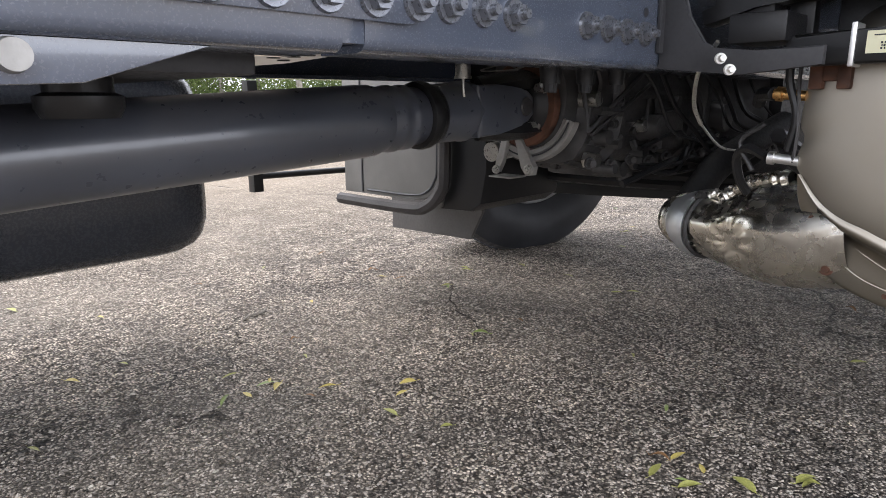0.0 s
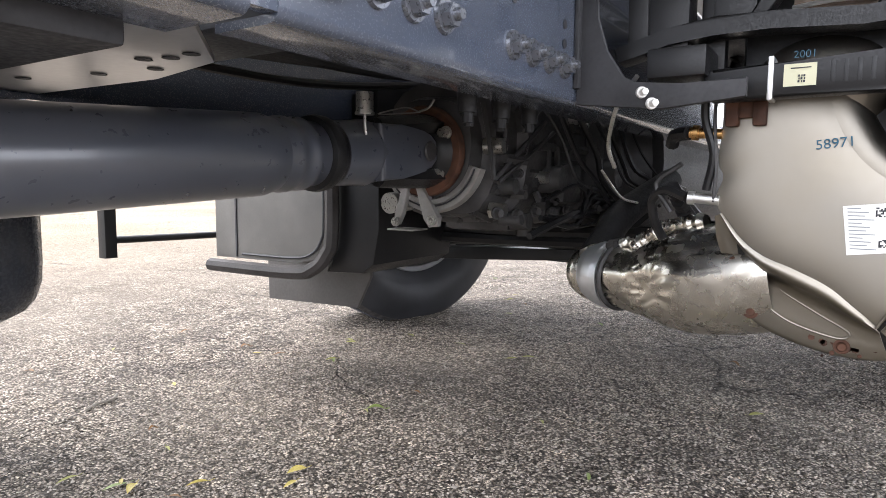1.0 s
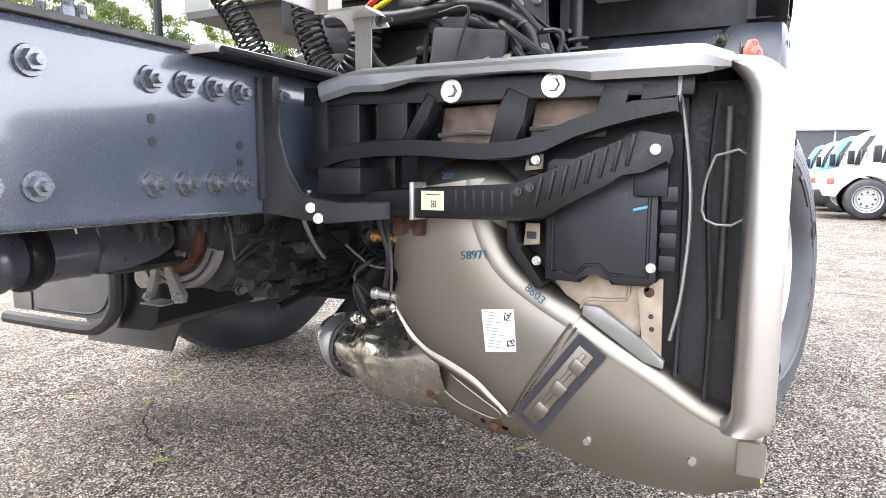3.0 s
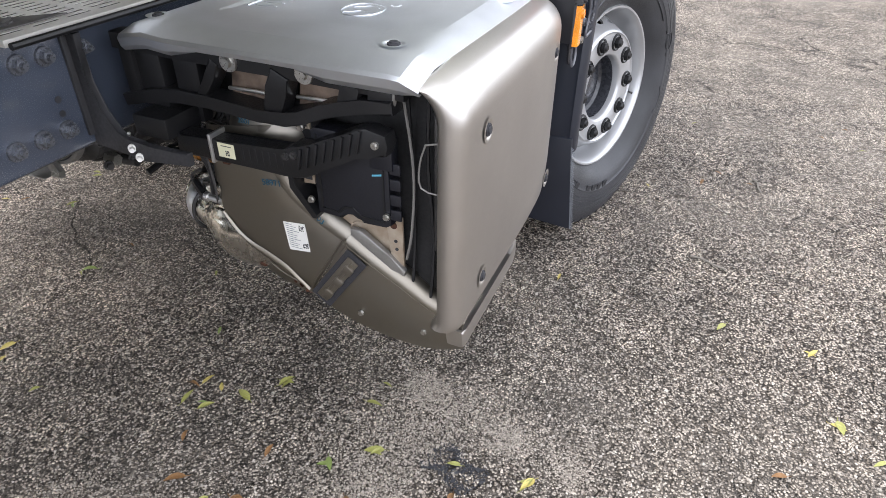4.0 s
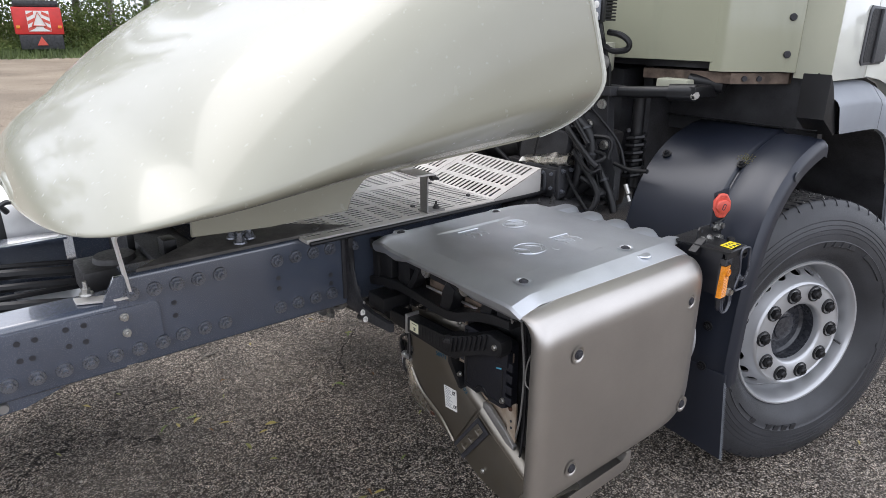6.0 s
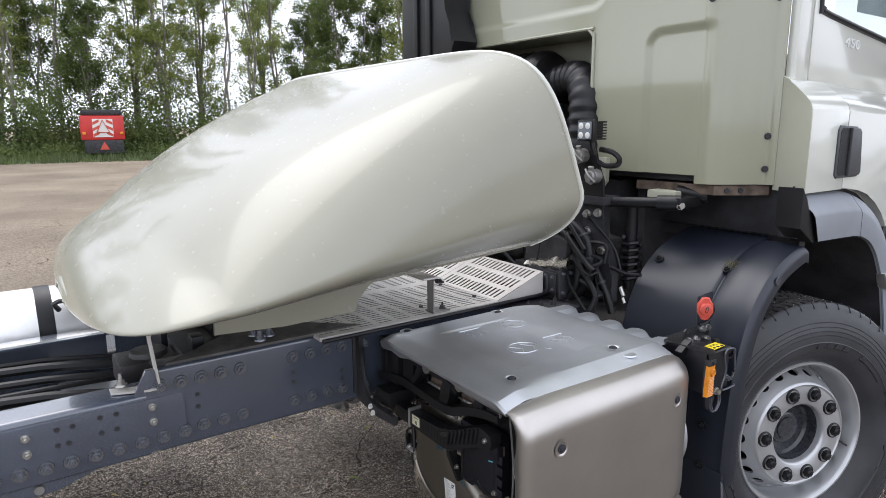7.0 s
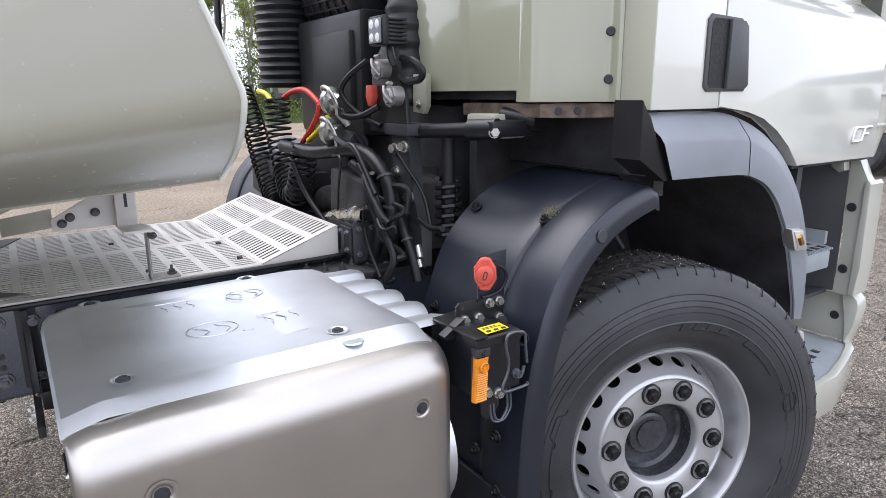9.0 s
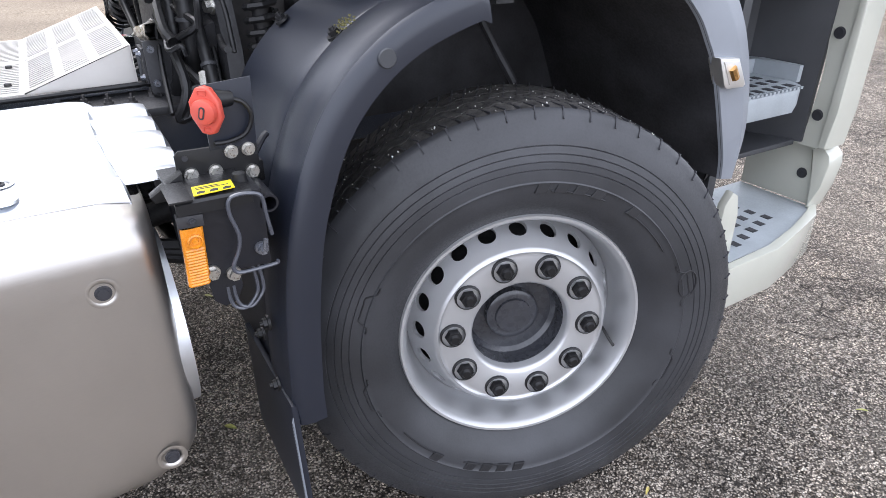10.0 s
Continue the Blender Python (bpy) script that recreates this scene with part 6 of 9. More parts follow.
hose(bm, [(-0.556, -1.160, 1.134), (-0.535, -1.165, 1.125), (-0.525, -1.165, 1.10), (-0.538, -1.162, 1.073), (-0.565, -1.16, 1.063), (-0.59, -1.158, 1.062)], 0.0040, 8, 5)
part("switch_cable", bm, BLACK, carrier2)


# ---- cab ----
ZB = 1.525
rear_pts = [(-0.90, ZB), (-0.60, ZB), (-0.50, ZB + 0.045), (-0.372, ZB + 0.05), (-0.372, 2.05), *arc(-0.412, 2.07, 0.04, 0, 90, 4)[0:0], (-0.375, 2.08), (-0.355, 2.108), (-0.325, 2.118), (0.48, 2.118), (0.51, 2.10), (0.52, 2.07), (0.52, ZB), (0.92, ZB), (0.92, 2.95), (-0.90, 2.95)]
bm = prism(bmesh.new(), rear_pts, "x", -0.262, -0.245, 0.0)
cab = part("cab", bm, CREAM, truck, "glossy cream truck cab", 30)
# roof, floor and far side close the cab
bm = bmesh.new()
box(bm, -0.25, 1.25, -1.08, 1.08, 2.90, 2.95, 0.02)
part("roof", bm, CREAM, cab)
bm = bmesh.new()
prism(bm, [(-0.24, -0.92), (-0.09, -1.03), (-0.06, -1.09), (1.22, -1.10), (1.22, 1.10), (-0.24, 1.10)], "z", 1.50, 1.53)
part("floor_pan", bm, CHASSIS_IN, cab)
bm = bmesh.new()
prism(bm, [(-0.25, 1.53), (1.25, 1.53), (1.25, 1.95), (0.95, 2.05), (0.05, 2.12), (0.05, 2.8), (0.9, 2.85), (1.0, 2.1), (1.25, 1.98), (1.25, 2.95), (-0.25, 2.95)], "y", 1.10, 1.14)
part("far_side", bm, CREAM, cab)
bm = bmesh.new()
box(bm, 1.22, 1.27, -1.08, 1.08, 1.3, 2.0, 0.02)
part("front_panel", bm, CREAM, cab)
# recess of the rear wall behind the air filter
bm = bmesh.new()
box(bm, 0.02, 0.04, -0.42, 0.56, 1.5, 2.16)
box(bm, -0.25, 0.02, -0.42, 0.56, 2.125, 2.15)
box(bm, -0.25, 0.02, -0.40, -0.385, 1.5, 2.13)
box(bm, -0.25, 0.02, 0.53, 0.55, 1.5, 2.13)
part("rear_recess", bm, CREAM_IN, cab)
# rear wall skin with pressed fields: (y low, y high, z low, z high, corner, depth)
FIELDS = [(-1.10, -0.655, 1.30, 2.07, 0.06, 0.012), (-0.435, 0.95, 2.205, 3.2, 0.09, 0.010), (-0.885, -0.632, 2.215, 3.2, 0.07, 0.010)]


def pressed(y, z):
    d = 0.0
    for y0, y1, z0, z1, r, depth in FIELDS:
        qy, qz = abs(y - (y0 + y1) / 2) - (y1 - y0) / 2 + r, abs(z - (z0 + z1) / 2) - (z1 - z0) / 2 + r
        out = math.hypot(max(qy, 0), max(qz, 0)) + min(max(qy, qz), 0) - r
        t = min(1.0, max(0.0, 0.5 - out / 0.030))
        d += depth * t * t * (3 - 2 * t)
    return d


bm = bmesh.new()
gy = [-0.902 + 0.0094 * k for k in range(195)]
gz = [ZB + 0.0094 * k for k in range(153)]
wall = {}
for i, y in enumerate(gy):
    for j, z in enumerate(gz):
        if -0.366 < y < 0.515 and z < 2.112 and not (y < -0.326 and z > 2.072 and math.hypot(y + 0.326, z - 2.072) > 0.040):
            continue
        wall[i, j] = bm.verts.new((-0.282 + pressed(y, z), y, z))
for i, j in list(wall):
    if all(k in wall for k in ((i + 1, j), (i + 1, j + 1), (i, j + 1))):
        bm.faces.new((wall[i, j], wall[i + 1, j], wall[i + 1, j + 1], wall[i, j + 1]))
# darker than the door because its shade is in the paint colour
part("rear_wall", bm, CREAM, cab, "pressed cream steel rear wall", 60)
bm = bmesh.new()
hose(bm, [(-0.285, -0.374, ZB + 0.06), (-0.285, -0.374, 2.06), (-0.285, -0.370, 2.088), (-0.285, -0.358, 2.106), (-0.285, -0.340, 2.118), (-0.285, -0.31, 2.12), (-0.285, 0.50, 2.12)], 0.0075, 8, 4)
part("recess_edge", bm, CREAM, cab)
# rounded corner column with black plugs, flange
plan = [(-0.266, -0.885), (-0.2715, -0.903), (-0.2735, -0.918), (-0.2655, -0.942), (-0.245, -0.967), (-0.21, -0.995), (-0.17, -1.022), (-0.135, -1.047), (-0.115, -1.065), (-0.106, -1.08), (-0.108, -1.095), (-0.100, -1.106), (-0.088, -1.104), (-0.08, -1.09)]
rows = [[Vector((x + (pressed(-0.91, z) - 0.012) * max(0.0, min(1.0, (y + 0.942) / 0.03)), y, z)) for x, y in plan] for z in (1.494, 1.51, 1.6, 1.8, 2.0, 2.04, 2.055, 2.07, 2.085, 2.10, 2.2, 2.5, 2.95)]
bm = sheet(bmesh.new(), rows, 0.003)
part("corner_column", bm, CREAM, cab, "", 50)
for x, y, z in ((-0.281, -0.921, 2.157), (-0.112, -1.072, 2.155), (-0.112, -1.074, 1.672), (-0.112, -1.074, 1.552), (-0.112, -1.072, 2.33)):
    part("plug", rod(bmesh.new(), (x, y, z), (x - 0.005, y - 0.005, z), 0.0125, 0.010, 14), INK, cab, "black rubber plug")
# upper side: wall round the window
bm = bmesh.new()
upper = [(-0.078, 1.86), (0.012, 1.86), (0.012, 2.95), (-0.078, 2.95)]
prism(bm, upper, "y", -1.135, -1.10, 0.003)
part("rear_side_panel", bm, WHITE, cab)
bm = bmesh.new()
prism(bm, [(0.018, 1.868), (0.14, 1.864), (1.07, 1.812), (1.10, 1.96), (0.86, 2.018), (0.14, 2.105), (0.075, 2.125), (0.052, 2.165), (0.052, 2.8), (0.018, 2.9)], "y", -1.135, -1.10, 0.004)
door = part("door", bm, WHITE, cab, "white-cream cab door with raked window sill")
# shoulder, then the lower side standing further out
SH = ((-1.10, 1.885), (-1.132, 1.872), (-1.140, 1.862), (-1.160, 1.848), (-1.205, 1.812), (-1.225, 1.792), (-1.234, 1.775), (-1.237, 1.75), (-1.238, 1.70))


def shoulder(x0, x1, slope, skew=0.0):
    return [[Vector((x + (skew * (y + 1.10) / 0.138 if x == x0 else 0), y, z - slope * max(0, x - 0.1))) for y, z in SH] for x in (x0, (x0 + x1) / 2, x1)]


bm = sheet(bmesh.new(), shoulder(-0.092, 0.132, 0.0, 0.047), 0.003)
part("rear_shoulder", bm, WHITE, cab, "", 50)
bm = sheet(bmesh.new(), shoulder(0.138, 1.07, 0.055), 0.003)
part("door_shoulder", bm, WHITE, door, "", 50)
bm = prism(bmesh.new(), [(-0.139, 1.475), (-0.139, 1.765), (0.132, 1.765), (0.132, 1.475)], "y", -1.239, -1.2335, 0.002)
part("lower_side_panel", bm, WHITE, cab)
bm = sheet(bmesh.new(), [[Vector((-0.092 - 0.047 * (-1.10 - y) / 0.138, y, 1.476)) for y, z in SH], [Vector((-0.092 - 0.047 * (-1.10 - y) / 0.138, y, z)) for y, z in SH]], 0.003)
part("side_chamfer", bm, CREAM_IN, cab, "", 20)
bm = prism(bmesh.new(), [(0.138, 1.762), (1.065, 1.724), (1.075, 1.50), (1.088, 1.29), (0.575, 1.292), (0.515, 1.352), (0.44, 1.408), (0.36, 1.446), (0.27, 1.468), (0.138, 1.476)], "y", -1.2395, -1.20, 0.004)
part("door_lower", bm, WHITE, door)
# handle in a black shell
bm = bmesh.new()
prism(bm, [(0.056, 1.53), (0.056, 1.695), (0.07, 1.71), (0.20, 1.705), (0.222, 1.69), (0.245, 1.53), (0.235, 1.518), (0.07, 1.518)], "y", -1.2445, -1.236, 0.003)
handle = part("door_handle", bm, HANDLE, door, "dark grey plastic pull handle")
# flat near-black slab painted as the shade inside the handle's hollow
bm = bmesh.new()
prism(bm, [(0.070, 1.538), (0.070, 1.688), (0.082, 1.700), (0.140, 1.700), (0.140, 1.528), (0.080, 1.528)], "y", -1.2455, -1.2435, 0.0)
part("handle_hollow_shade", bm, SHADEBLACK, handle)
bm = bmesh.new()
prism(bm, [(0.140, 1.525), (0.140, 1.70), (0.20, 1.698), (0.216, 1.685), (0.238, 1.535), (0.225, 1.525)], "y", -1.256, -1.244, 0.005)
part("handle_grip", bm, HANDLE, handle)
m = Matrix(((1, 0, 0, 0.335), (0, 0, -1, -1.1355), (0, 1, 0, 2.018), (0, 0, 0, 1))) @ Matrix.Rotation(radians(-3), 4, "Z") @ Matrix.Diagonal((1.75, 1, 1, 1))
text("number_450", "450", 0.050, m, ALU, door, 0.002, "chrome number on the door")
bm = bmesh.new()
hose(bm, [(0.975, -1.241, 1.396), (0.925, -1.241, 1.396), (0.912, -1.241, 1.385), (0.905, -1.241, 1.355), (0.912, -1.241, 1.350), (0.962, -1.241, 1.352)], 0.0055, 6, 2)
hose(bm, [(1.035, -1.241, 1.397), (0.992, -1.241, 1.396), (0.980, -1.241, 1.385), (0.966, -1.241, 1.352)], 0.0055, 6, 2)
hose(bm, [(1.015, -1.241, 1.375), (0.978, -1.241, 1.374)], 0.005, 6, 1)
part("badge", bm, ALU, door, "small chrome badge")
# window
bm = prism(bmesh.new(), [(0.055, 2.16), (0.08, 2.128), (0.14, 2.108), (0.86, 2.02), (1.18, 1.95), (0.95, 2.85), (0.055, 2.85)], "y", -1.118, -1.114)
pane = part("window_pane", bm, GLASS, door, "clear door glass", 0)
pane.visible_shadow = False
bm = bmesh.new()
hose(bm, [(0.056, -1.134, 2.85), (0.056, -1.134, 2.17), (0.08, -1.134, 2.128), (0.14, -1.134, 2.107), (0.86, -1.134, 2.019), (1.18, -1.134, 1.948)], 0.012, 8, 3)
hose(bm, [(0.68, -1.128, 2.035), (0.66, -1.128, 2.85)], 0.014, 8, 1)
part("window_seal", bm, BLACK, door)
bm = bmesh.new()
box(bm, 0.42, 0.69, -1.10, -1.098, 2.15, 2.50)
part("paper_note", bm, STEPGREY, cab, "pale paper sheet behind the glass", 0)
bm = bmesh.new()
for k in range(4):
    box(bm, 0.45, 0.66 - 0.04 * (k % 2), -1.1015, -1.1002, 2.22 + 0.05 * k, 2.245 + 0.05 * k)
part("note_print", bm, DARKGREY, cab, "", 0)
bm = bmesh.new()
hose(bm, [(0.72 + 0.19 * math.cos(k * math.tau / 16), 0.45 + 0.19 * math.sin(k * math.tau / 16), 2.05 + 0.08 * math.cos(k * math.tau / 16)) for k in range(17)], 0.016, 8, 2)
part("steering_wheel", bm, BLACK, cab)
bm = bmesh.new()
box(bm, 0.0, 0.45, -0.95, -0.45, 1.7, 2.0, 0.05)
box(bm, 0.0, 0.15, -0.92, -0.48, 1.95, 2.5, 0.05)
part("seat", bm, DARKGREY, cab)
# mirror arm
bm = bmesh.new()
box(bm, 0.86, 1.02, -1.20, -1.13, 1.925, 2.00, 0.02)
hose(bm, [(0.96, -1.17, 1.955), (1.05, -1.22, 1.94), (1.22, -1.32, 1.93)], 0.030, 10, 3)
box(bm, 1.18, 1.30, -1.58, -1.30, 1.90, 2.45, 0.04)
part("mirror", bm, BLACK, cab, "black mirror head on an arm")

# grey wheel arch trim
outer = smooth_line([(-0.165, 0, 1.468), (0.10, 0, 1.468), (0.23, 0, 1.452), (0.365, 0, 1.398), (0.48, 0, 1.312), (0.560, 0, 1.232), (0.618, 0, 1.148), (0.665, 0, 1.040), (0.690, 0, 0.93), (0.688, 0, 0.85), (0.672, 0, 0.785)], 5)
inner = smooth_line([(-0.085, 0, 1.305), (0.15, 0, 1.298), (0.25, 0, 1.29), (0.345, 0, 1.258), (0.415, 0, 1.205), (0.46, 0, 1.15), (0.50, 0, 1.09), (0.54, 0, 1.0), (0.578, 0, 0.90), (0.595, 0, 0.85), (0.603, 0, 0.795)], 5)
rows = []
for i, (a, b) in enumerate(zip(outer, inner)):
    q = a.lerp(b, 0.35)
    out = -0.036 * min(1.0, max(0.0, (a.x - 0.15) / 0.3))
    rows.append([Vector((a.x, -1.18, a.z)), Vector((a.x, -1.215 + out, a.z)), Vector((a.lerp(b, 0.06).x, -1.232 + out * 0.7, a.lerp(b, 0.06).z)), Vector((q.x, -1.272, q.z)), Vector((a.lerp(b, 0.45).x, -1.278, a.lerp(b, 0.45).z)), Vector((b.x, -1.275, b.z)), Vector((b.x - 0.002, -1.262, b.z - 0.002))])
cut = 11
bm = sheet(bmesh.new(), rows[:cut])
arch = part("wheel_arch", bm, GREYPL, cab, "grey plastic wheel arch trim", 30)
bm = sheet(bmesh.new(), [[v + Vector((0.004, 0, 0)) for v in rows[cut - 1]]] + rows[cut:])
part("wheel_arch", bm, GREYPL, cab, "", 30)
# dark inside of the arch
bm = bmesh.new()
rows2 = [[Vector((b.x - 0.001, y, b.z - 0.001)) for y in (-1.270, -1.1, -0.8, -0.55)] for b in inner]
sheet(bm, rows2)
box(bm, -0.20, 0.62, -0.62, -0.58, 0.9, 1.5)
box(bm, -0.06, -0.02, -1.20, -0.60, 1.25, 1.50)
box(bm, -0.125, -0.05, -1.222, -1.15, 1.31, 1.44, 0.004)
part("arch_liner", bm, CHASSIS_IN, arch, "black wheel arch liner")
bm = bmesh.new()
prism(bm, [(-0.17, 1.46), (-0.20, 1.50), (-0.20, 1.36), (-0.10, 1.30), (-0.085, 1.305)], "y", -1.264, -1.175, 0.004)
prism(bm, [(-0.145, 1.412), (-0.05, 1.412), (-0.05, 1.31), (-0.088, 1.304)], "y", -1.262, -1.2)
part("liner_corner", bm, BLACK, arch)
bm = bmesh.new()
sheet(bm, [[Vector((a.x + 0.03 * s, -1.198, a.z + 0.03 * s)) for s in (1, 0, -1)] for a in outer], 0.004)
sheet(bm, [[v + Vector((dx, 0.005, -0.003)) for v in rows[cut - 1][1:6]] for dx in (-0.015, 0.02)], 0.002)
part("gap_seal", bm, BLACK, arch)
bm = bmesh.new()
prism(bm, [(-0.24, -0.60), (-0.24, -0.955), (-0.19, -0.99), (-0.11, -1.05), (-0.08, -1.08), (-0.05, -1.08), (-0.05, -0.60)], "z", 1.452, 1.490, 0.004)
sill = part("cab_underframe", bm, TANRUST, cab, "dusty brown sill under the cab")
for x, y in ((-0.157, -1.012), (-0.2, -0.982)):
    part("sill_plug", rod(bmesh.new(), (x, y, 1.470), (x - 0.005, y - 0.006, 1.470), 0.010, 0.009, 12), INK, sill)
bm = bmesh.new()
hose(bm, [(0.10, -0.75, 1.35), (0.18, -0.8, 1.15), (0.25, -0.85, 1.0)], 0.012, 8, 2)
part("brace", bm, CHASSIS_IN, arch)
bm = prism(bmesh.new(), [(0.487, 1.110), (0.555, 1.104), (0.596, 1.040), (0.590, 1.034), (0.530, 1.036), (0.520, 1.044)], "y", -1.292, -1.255, 0.004)
blinker = part("side_blinker", bm, ALU, arch, "clear side blinker with an orange bulb")
bm = prism(bmesh.new(), [(0.500, 1.102), (0.550, 1.098), (0.583, 1.046), (0.534, 1.046)], "y", -1.2945, -1.2915, 0.001)
part("lens", bm, ALU, blinker, "ribbed clear lens")
bm = bmesh.new()
hose(bm, [(0.530, -1.295, 1.085), (0.548, -1.295, 1.060)], 0.010, 8, 1)
part("bulb", bm, BRASS, blinker)

# entry: dark step well, two steps, cream front column and bumper corner
bm = bmesh.new()
box(bm, 0.62, 1.16, -0.92, -0.90, 0.74, 1.32)
prism(bm, [(0.62, -0.91), (1.06, -0.91), (1.115, -0.93), (1.14, -0.98), (1.20, -1.115), (1.215, -1.115), (1.16, -0.96), (1.13, -0.90), (0.62, -0.89)], "z", 0.745, 1.31, 0.004)
box(bm, 0.62, 1.16, -1.20, -0.90, 1.275, 1.30, 0.004)
box(bm, 0.62, 1.19, -1.10, -0.90, 0.735, 0.752, 0.004)
prism(bm, [(0.66, -1.20), (0.69, -1.20), (0.69, -0.9), (0.66, -0.9)], "z", 0.52, 1.30)
entry = part("entry_recess", bm, DARKGREY, cab, "dark grey plastic step well")
bm = bmesh.new()
prism(bm, [(0.72, -1.165), (1.03, -1.165), (1.10, -1.13), (1.135, -1.06), (1.135, -0.93), (0.72, -0.93)], "z", 0.875, 0.945, 0.010)
prism(bm, [(0.72, -0.96), (1.105, -0.96), (1.12, -1.10), (1.138, -1.10), (1.138, -0.93), (0.72, -0.93)], "z", 0.94, 0.992, 0.004)
step = part("step", bm, STEPGREY, entry, "light grey plastic entry step")
hole = part("step_hole", box(bmesh.new(), 0, 0.025, 0, 0.030, 0, 0.0013), INK, step, "", 0)
hole.matrix_basis = Matrix.Translation((0.80, -1.135, 0.9452))
for k in range(1, 18):
    again(hole, (0.80 + 0.048 * (k % 6), -1.135 + 0.055 * (k // 6), 0.9452))
bm = bmesh.new()
for i in range(18):
    box(bm, 0.74 + 0.018 * i, 0.750 + 0.018 * i, -1.163, -1.150, 0.944, 0.951)
part("grip_teeth", bm, STEPGREY, step, "", 0)
tread_edge = [(0.66, -1.296), (0.88, -1.290), (1.05, -1.246), (1.19, -1.205), (1.262, -1.165)]
bm = bmesh.new()
prism(bm, tread_edge + [(1.262, -0.90), (0.66, -0.90)], "z", 0.50, 0.528, 0.004)
low = part("step", bm, STEPGREY, entry)
for i in range(5):
    for j in range(4):
        x, y = 0.80 + 0.062 * i - 0.012 * j, -1.235 + 0.052 * j + 0.018 * i
        if y < -1.02:
            again(hole, (x, y, 0.5283), low)
bm = bmesh.new()
prism(bm, [(x, y + 0.003) for x, y in tread_edge] + [(1.285, -1.175), (1.20, -1.228), (1.06, -1.268), (0.885, -1.312), (0.66, -1.318)], "z", 0.40, 0.535, 0.004)
# rear-facing wall above the lower step
prism(bm, [(-0.90, 0.53), (-0.90, 0.735), (-1.10, 0.748), (-1.146, 0.724), (-1.172, 0.55), (-1.165, 0.53)], "x", 1.262, 1.30, 0.003)
prism(bm, [(-1.138, 0.722), (-1.168, 0.742), (-1.198, 0.715), (-1.206, 0.685), (-1.196, 0.61), (-1.175, 0.53), (-1.165, 0.53), (-1.172, 0.60)], "x", 1.235, 1.31, 0.006)
prism(bm, [(0.655, 0.44), (0.735, 0.44), (0.732, 0.66), (0.715, 0.72), (0.69, 0.735), (0.665, 0.70)], "y", -1.262, -1.235, 0.008)
bumper = part("bumper_corner", bm, PALE, cab, "cream bumper corner round the lower step")
bm = bmesh.new()
prism(bm, [(-1.095, 0.735), (-1.12, 0.80), (-1.124, 0.96), (-1.104, 1.17), (-1.10, 1.275), (-1.145, 1.275), (-1.165, 1.218), (-1.190, 1.185), (-1.188, 0.76), (-1.165, 0.735)], "x", 1.21, 1.26, 0.004)
prism(bm, [(-1.176, 0.745), (-1.181, 1.183), (-1.193, 1.190), (-1.203, 1.178), (-1.205, 0.86), (-1.198, 0.745)], "x", 1.195, 1.30, 0.004)
prism(bm, [(-1.065, 1.235), (-1.07, 1.275), (-1.112, 1.275), (-1.118, 1.225), (-1.095, 1.215)], "x", 1.16, 1.21, 0.012)
skirt = part("side_skirt", bm, PALE, cab, "cream side skirt with black plugs")
for x, y, z in ((1.210, -1.140, 1.083), (1.210, -1.140, 0.838), (1.262, -1.112, 0.628)):
    part("plug", rod(bmesh.new(), (x, y, z), (x - 0.006, y, z), 0.018, 0.015, 16), INK, skirt, "black rubber plug")
# corner panel ahead of the door, with ribs inside
bm = bmesh.new()
rows = []
for z, x0, x1 in ((1.285, 1.13, 1.20), (1.30, 1.12, 1.212), (1.33, 1.115, 1.225), (1.40, 1.115, 1.264), (1.50, 1.115, 1.275), (1.70, 1.115, 1.24), (1.90, 1.115, 1.20)):
    rows.append([Vector((x0, -1.185, z)), Vector((x0 + 0.01, -1.195, z)), Vector(((x0 + x1) / 2, -1.205, z)), Vector((x1 - 0.02, -1.203, z)), Vector((x1, -1.19, z)), Vector((x1 + 0.02, -1.12, z)), Vector((x1 + 0.02, -0.95, z))])
sheet(bm, rows, 0.004)
for z in (1.39, 1.50, 1.60):
    box(bm, 1.12, 1.235, -1.212, -1.20, z, z + 0.012, 0.003)
part("corner_panel", bm, PALE, cab, "cream front corner panel", 45)


# ---- roof air deflector lying on the chassis ----
def deflector():
    """Cross sections from the open end back to the nose."""
    rows = []
    N, K, L = 38, 104, 1.248
    for i in range(N + 1):
        d = L * (1 - math.sin(i / N * math.pi / 2))
        q = d / L
        half = 0.981 * max(0.02, 1 - (1 - q) ** 17.4) ** 0.5
        bot = 1.262 + 0.081 * q - 0.054 * max(0.0, 1 - d / 0.2) ** 2.2
        top = max(bot + 0.004, 1.188 + 0.748 * q ** 0.596)
        e = max(1.7, 0.383 + 7.08 * q)
        row = []
        for k in range(K + 1):
            a = math.pi * k / K
            c, s = math.cos(a), math.sin(a)
            r = (abs(c) ** e + abs(s) ** e) ** (-1 / e)
            zz = r * s
            tuck = 1 - 0.215 * max(0.0, 1 - zz / 0.30) ** 2
            row.append(Vector((-2.325 + d - 0.236 * max(0.0, zz - 0.3) * q, -0.084 - half * r * c * tuck, bot + (top - bot) * zz)))
        rows.append(row)
    return rows


rows = deflector()
bm = sheet(bmesh.new(), rows, 0.006)
spoiler = thing("roof_spoiler", "cream fibreglass roof spoiler lying loose on the truck chassis", "spoiler", (-1.7, 0, 1.03))
shell = part("shell", bm, SHELL, spoiler, "", 60)
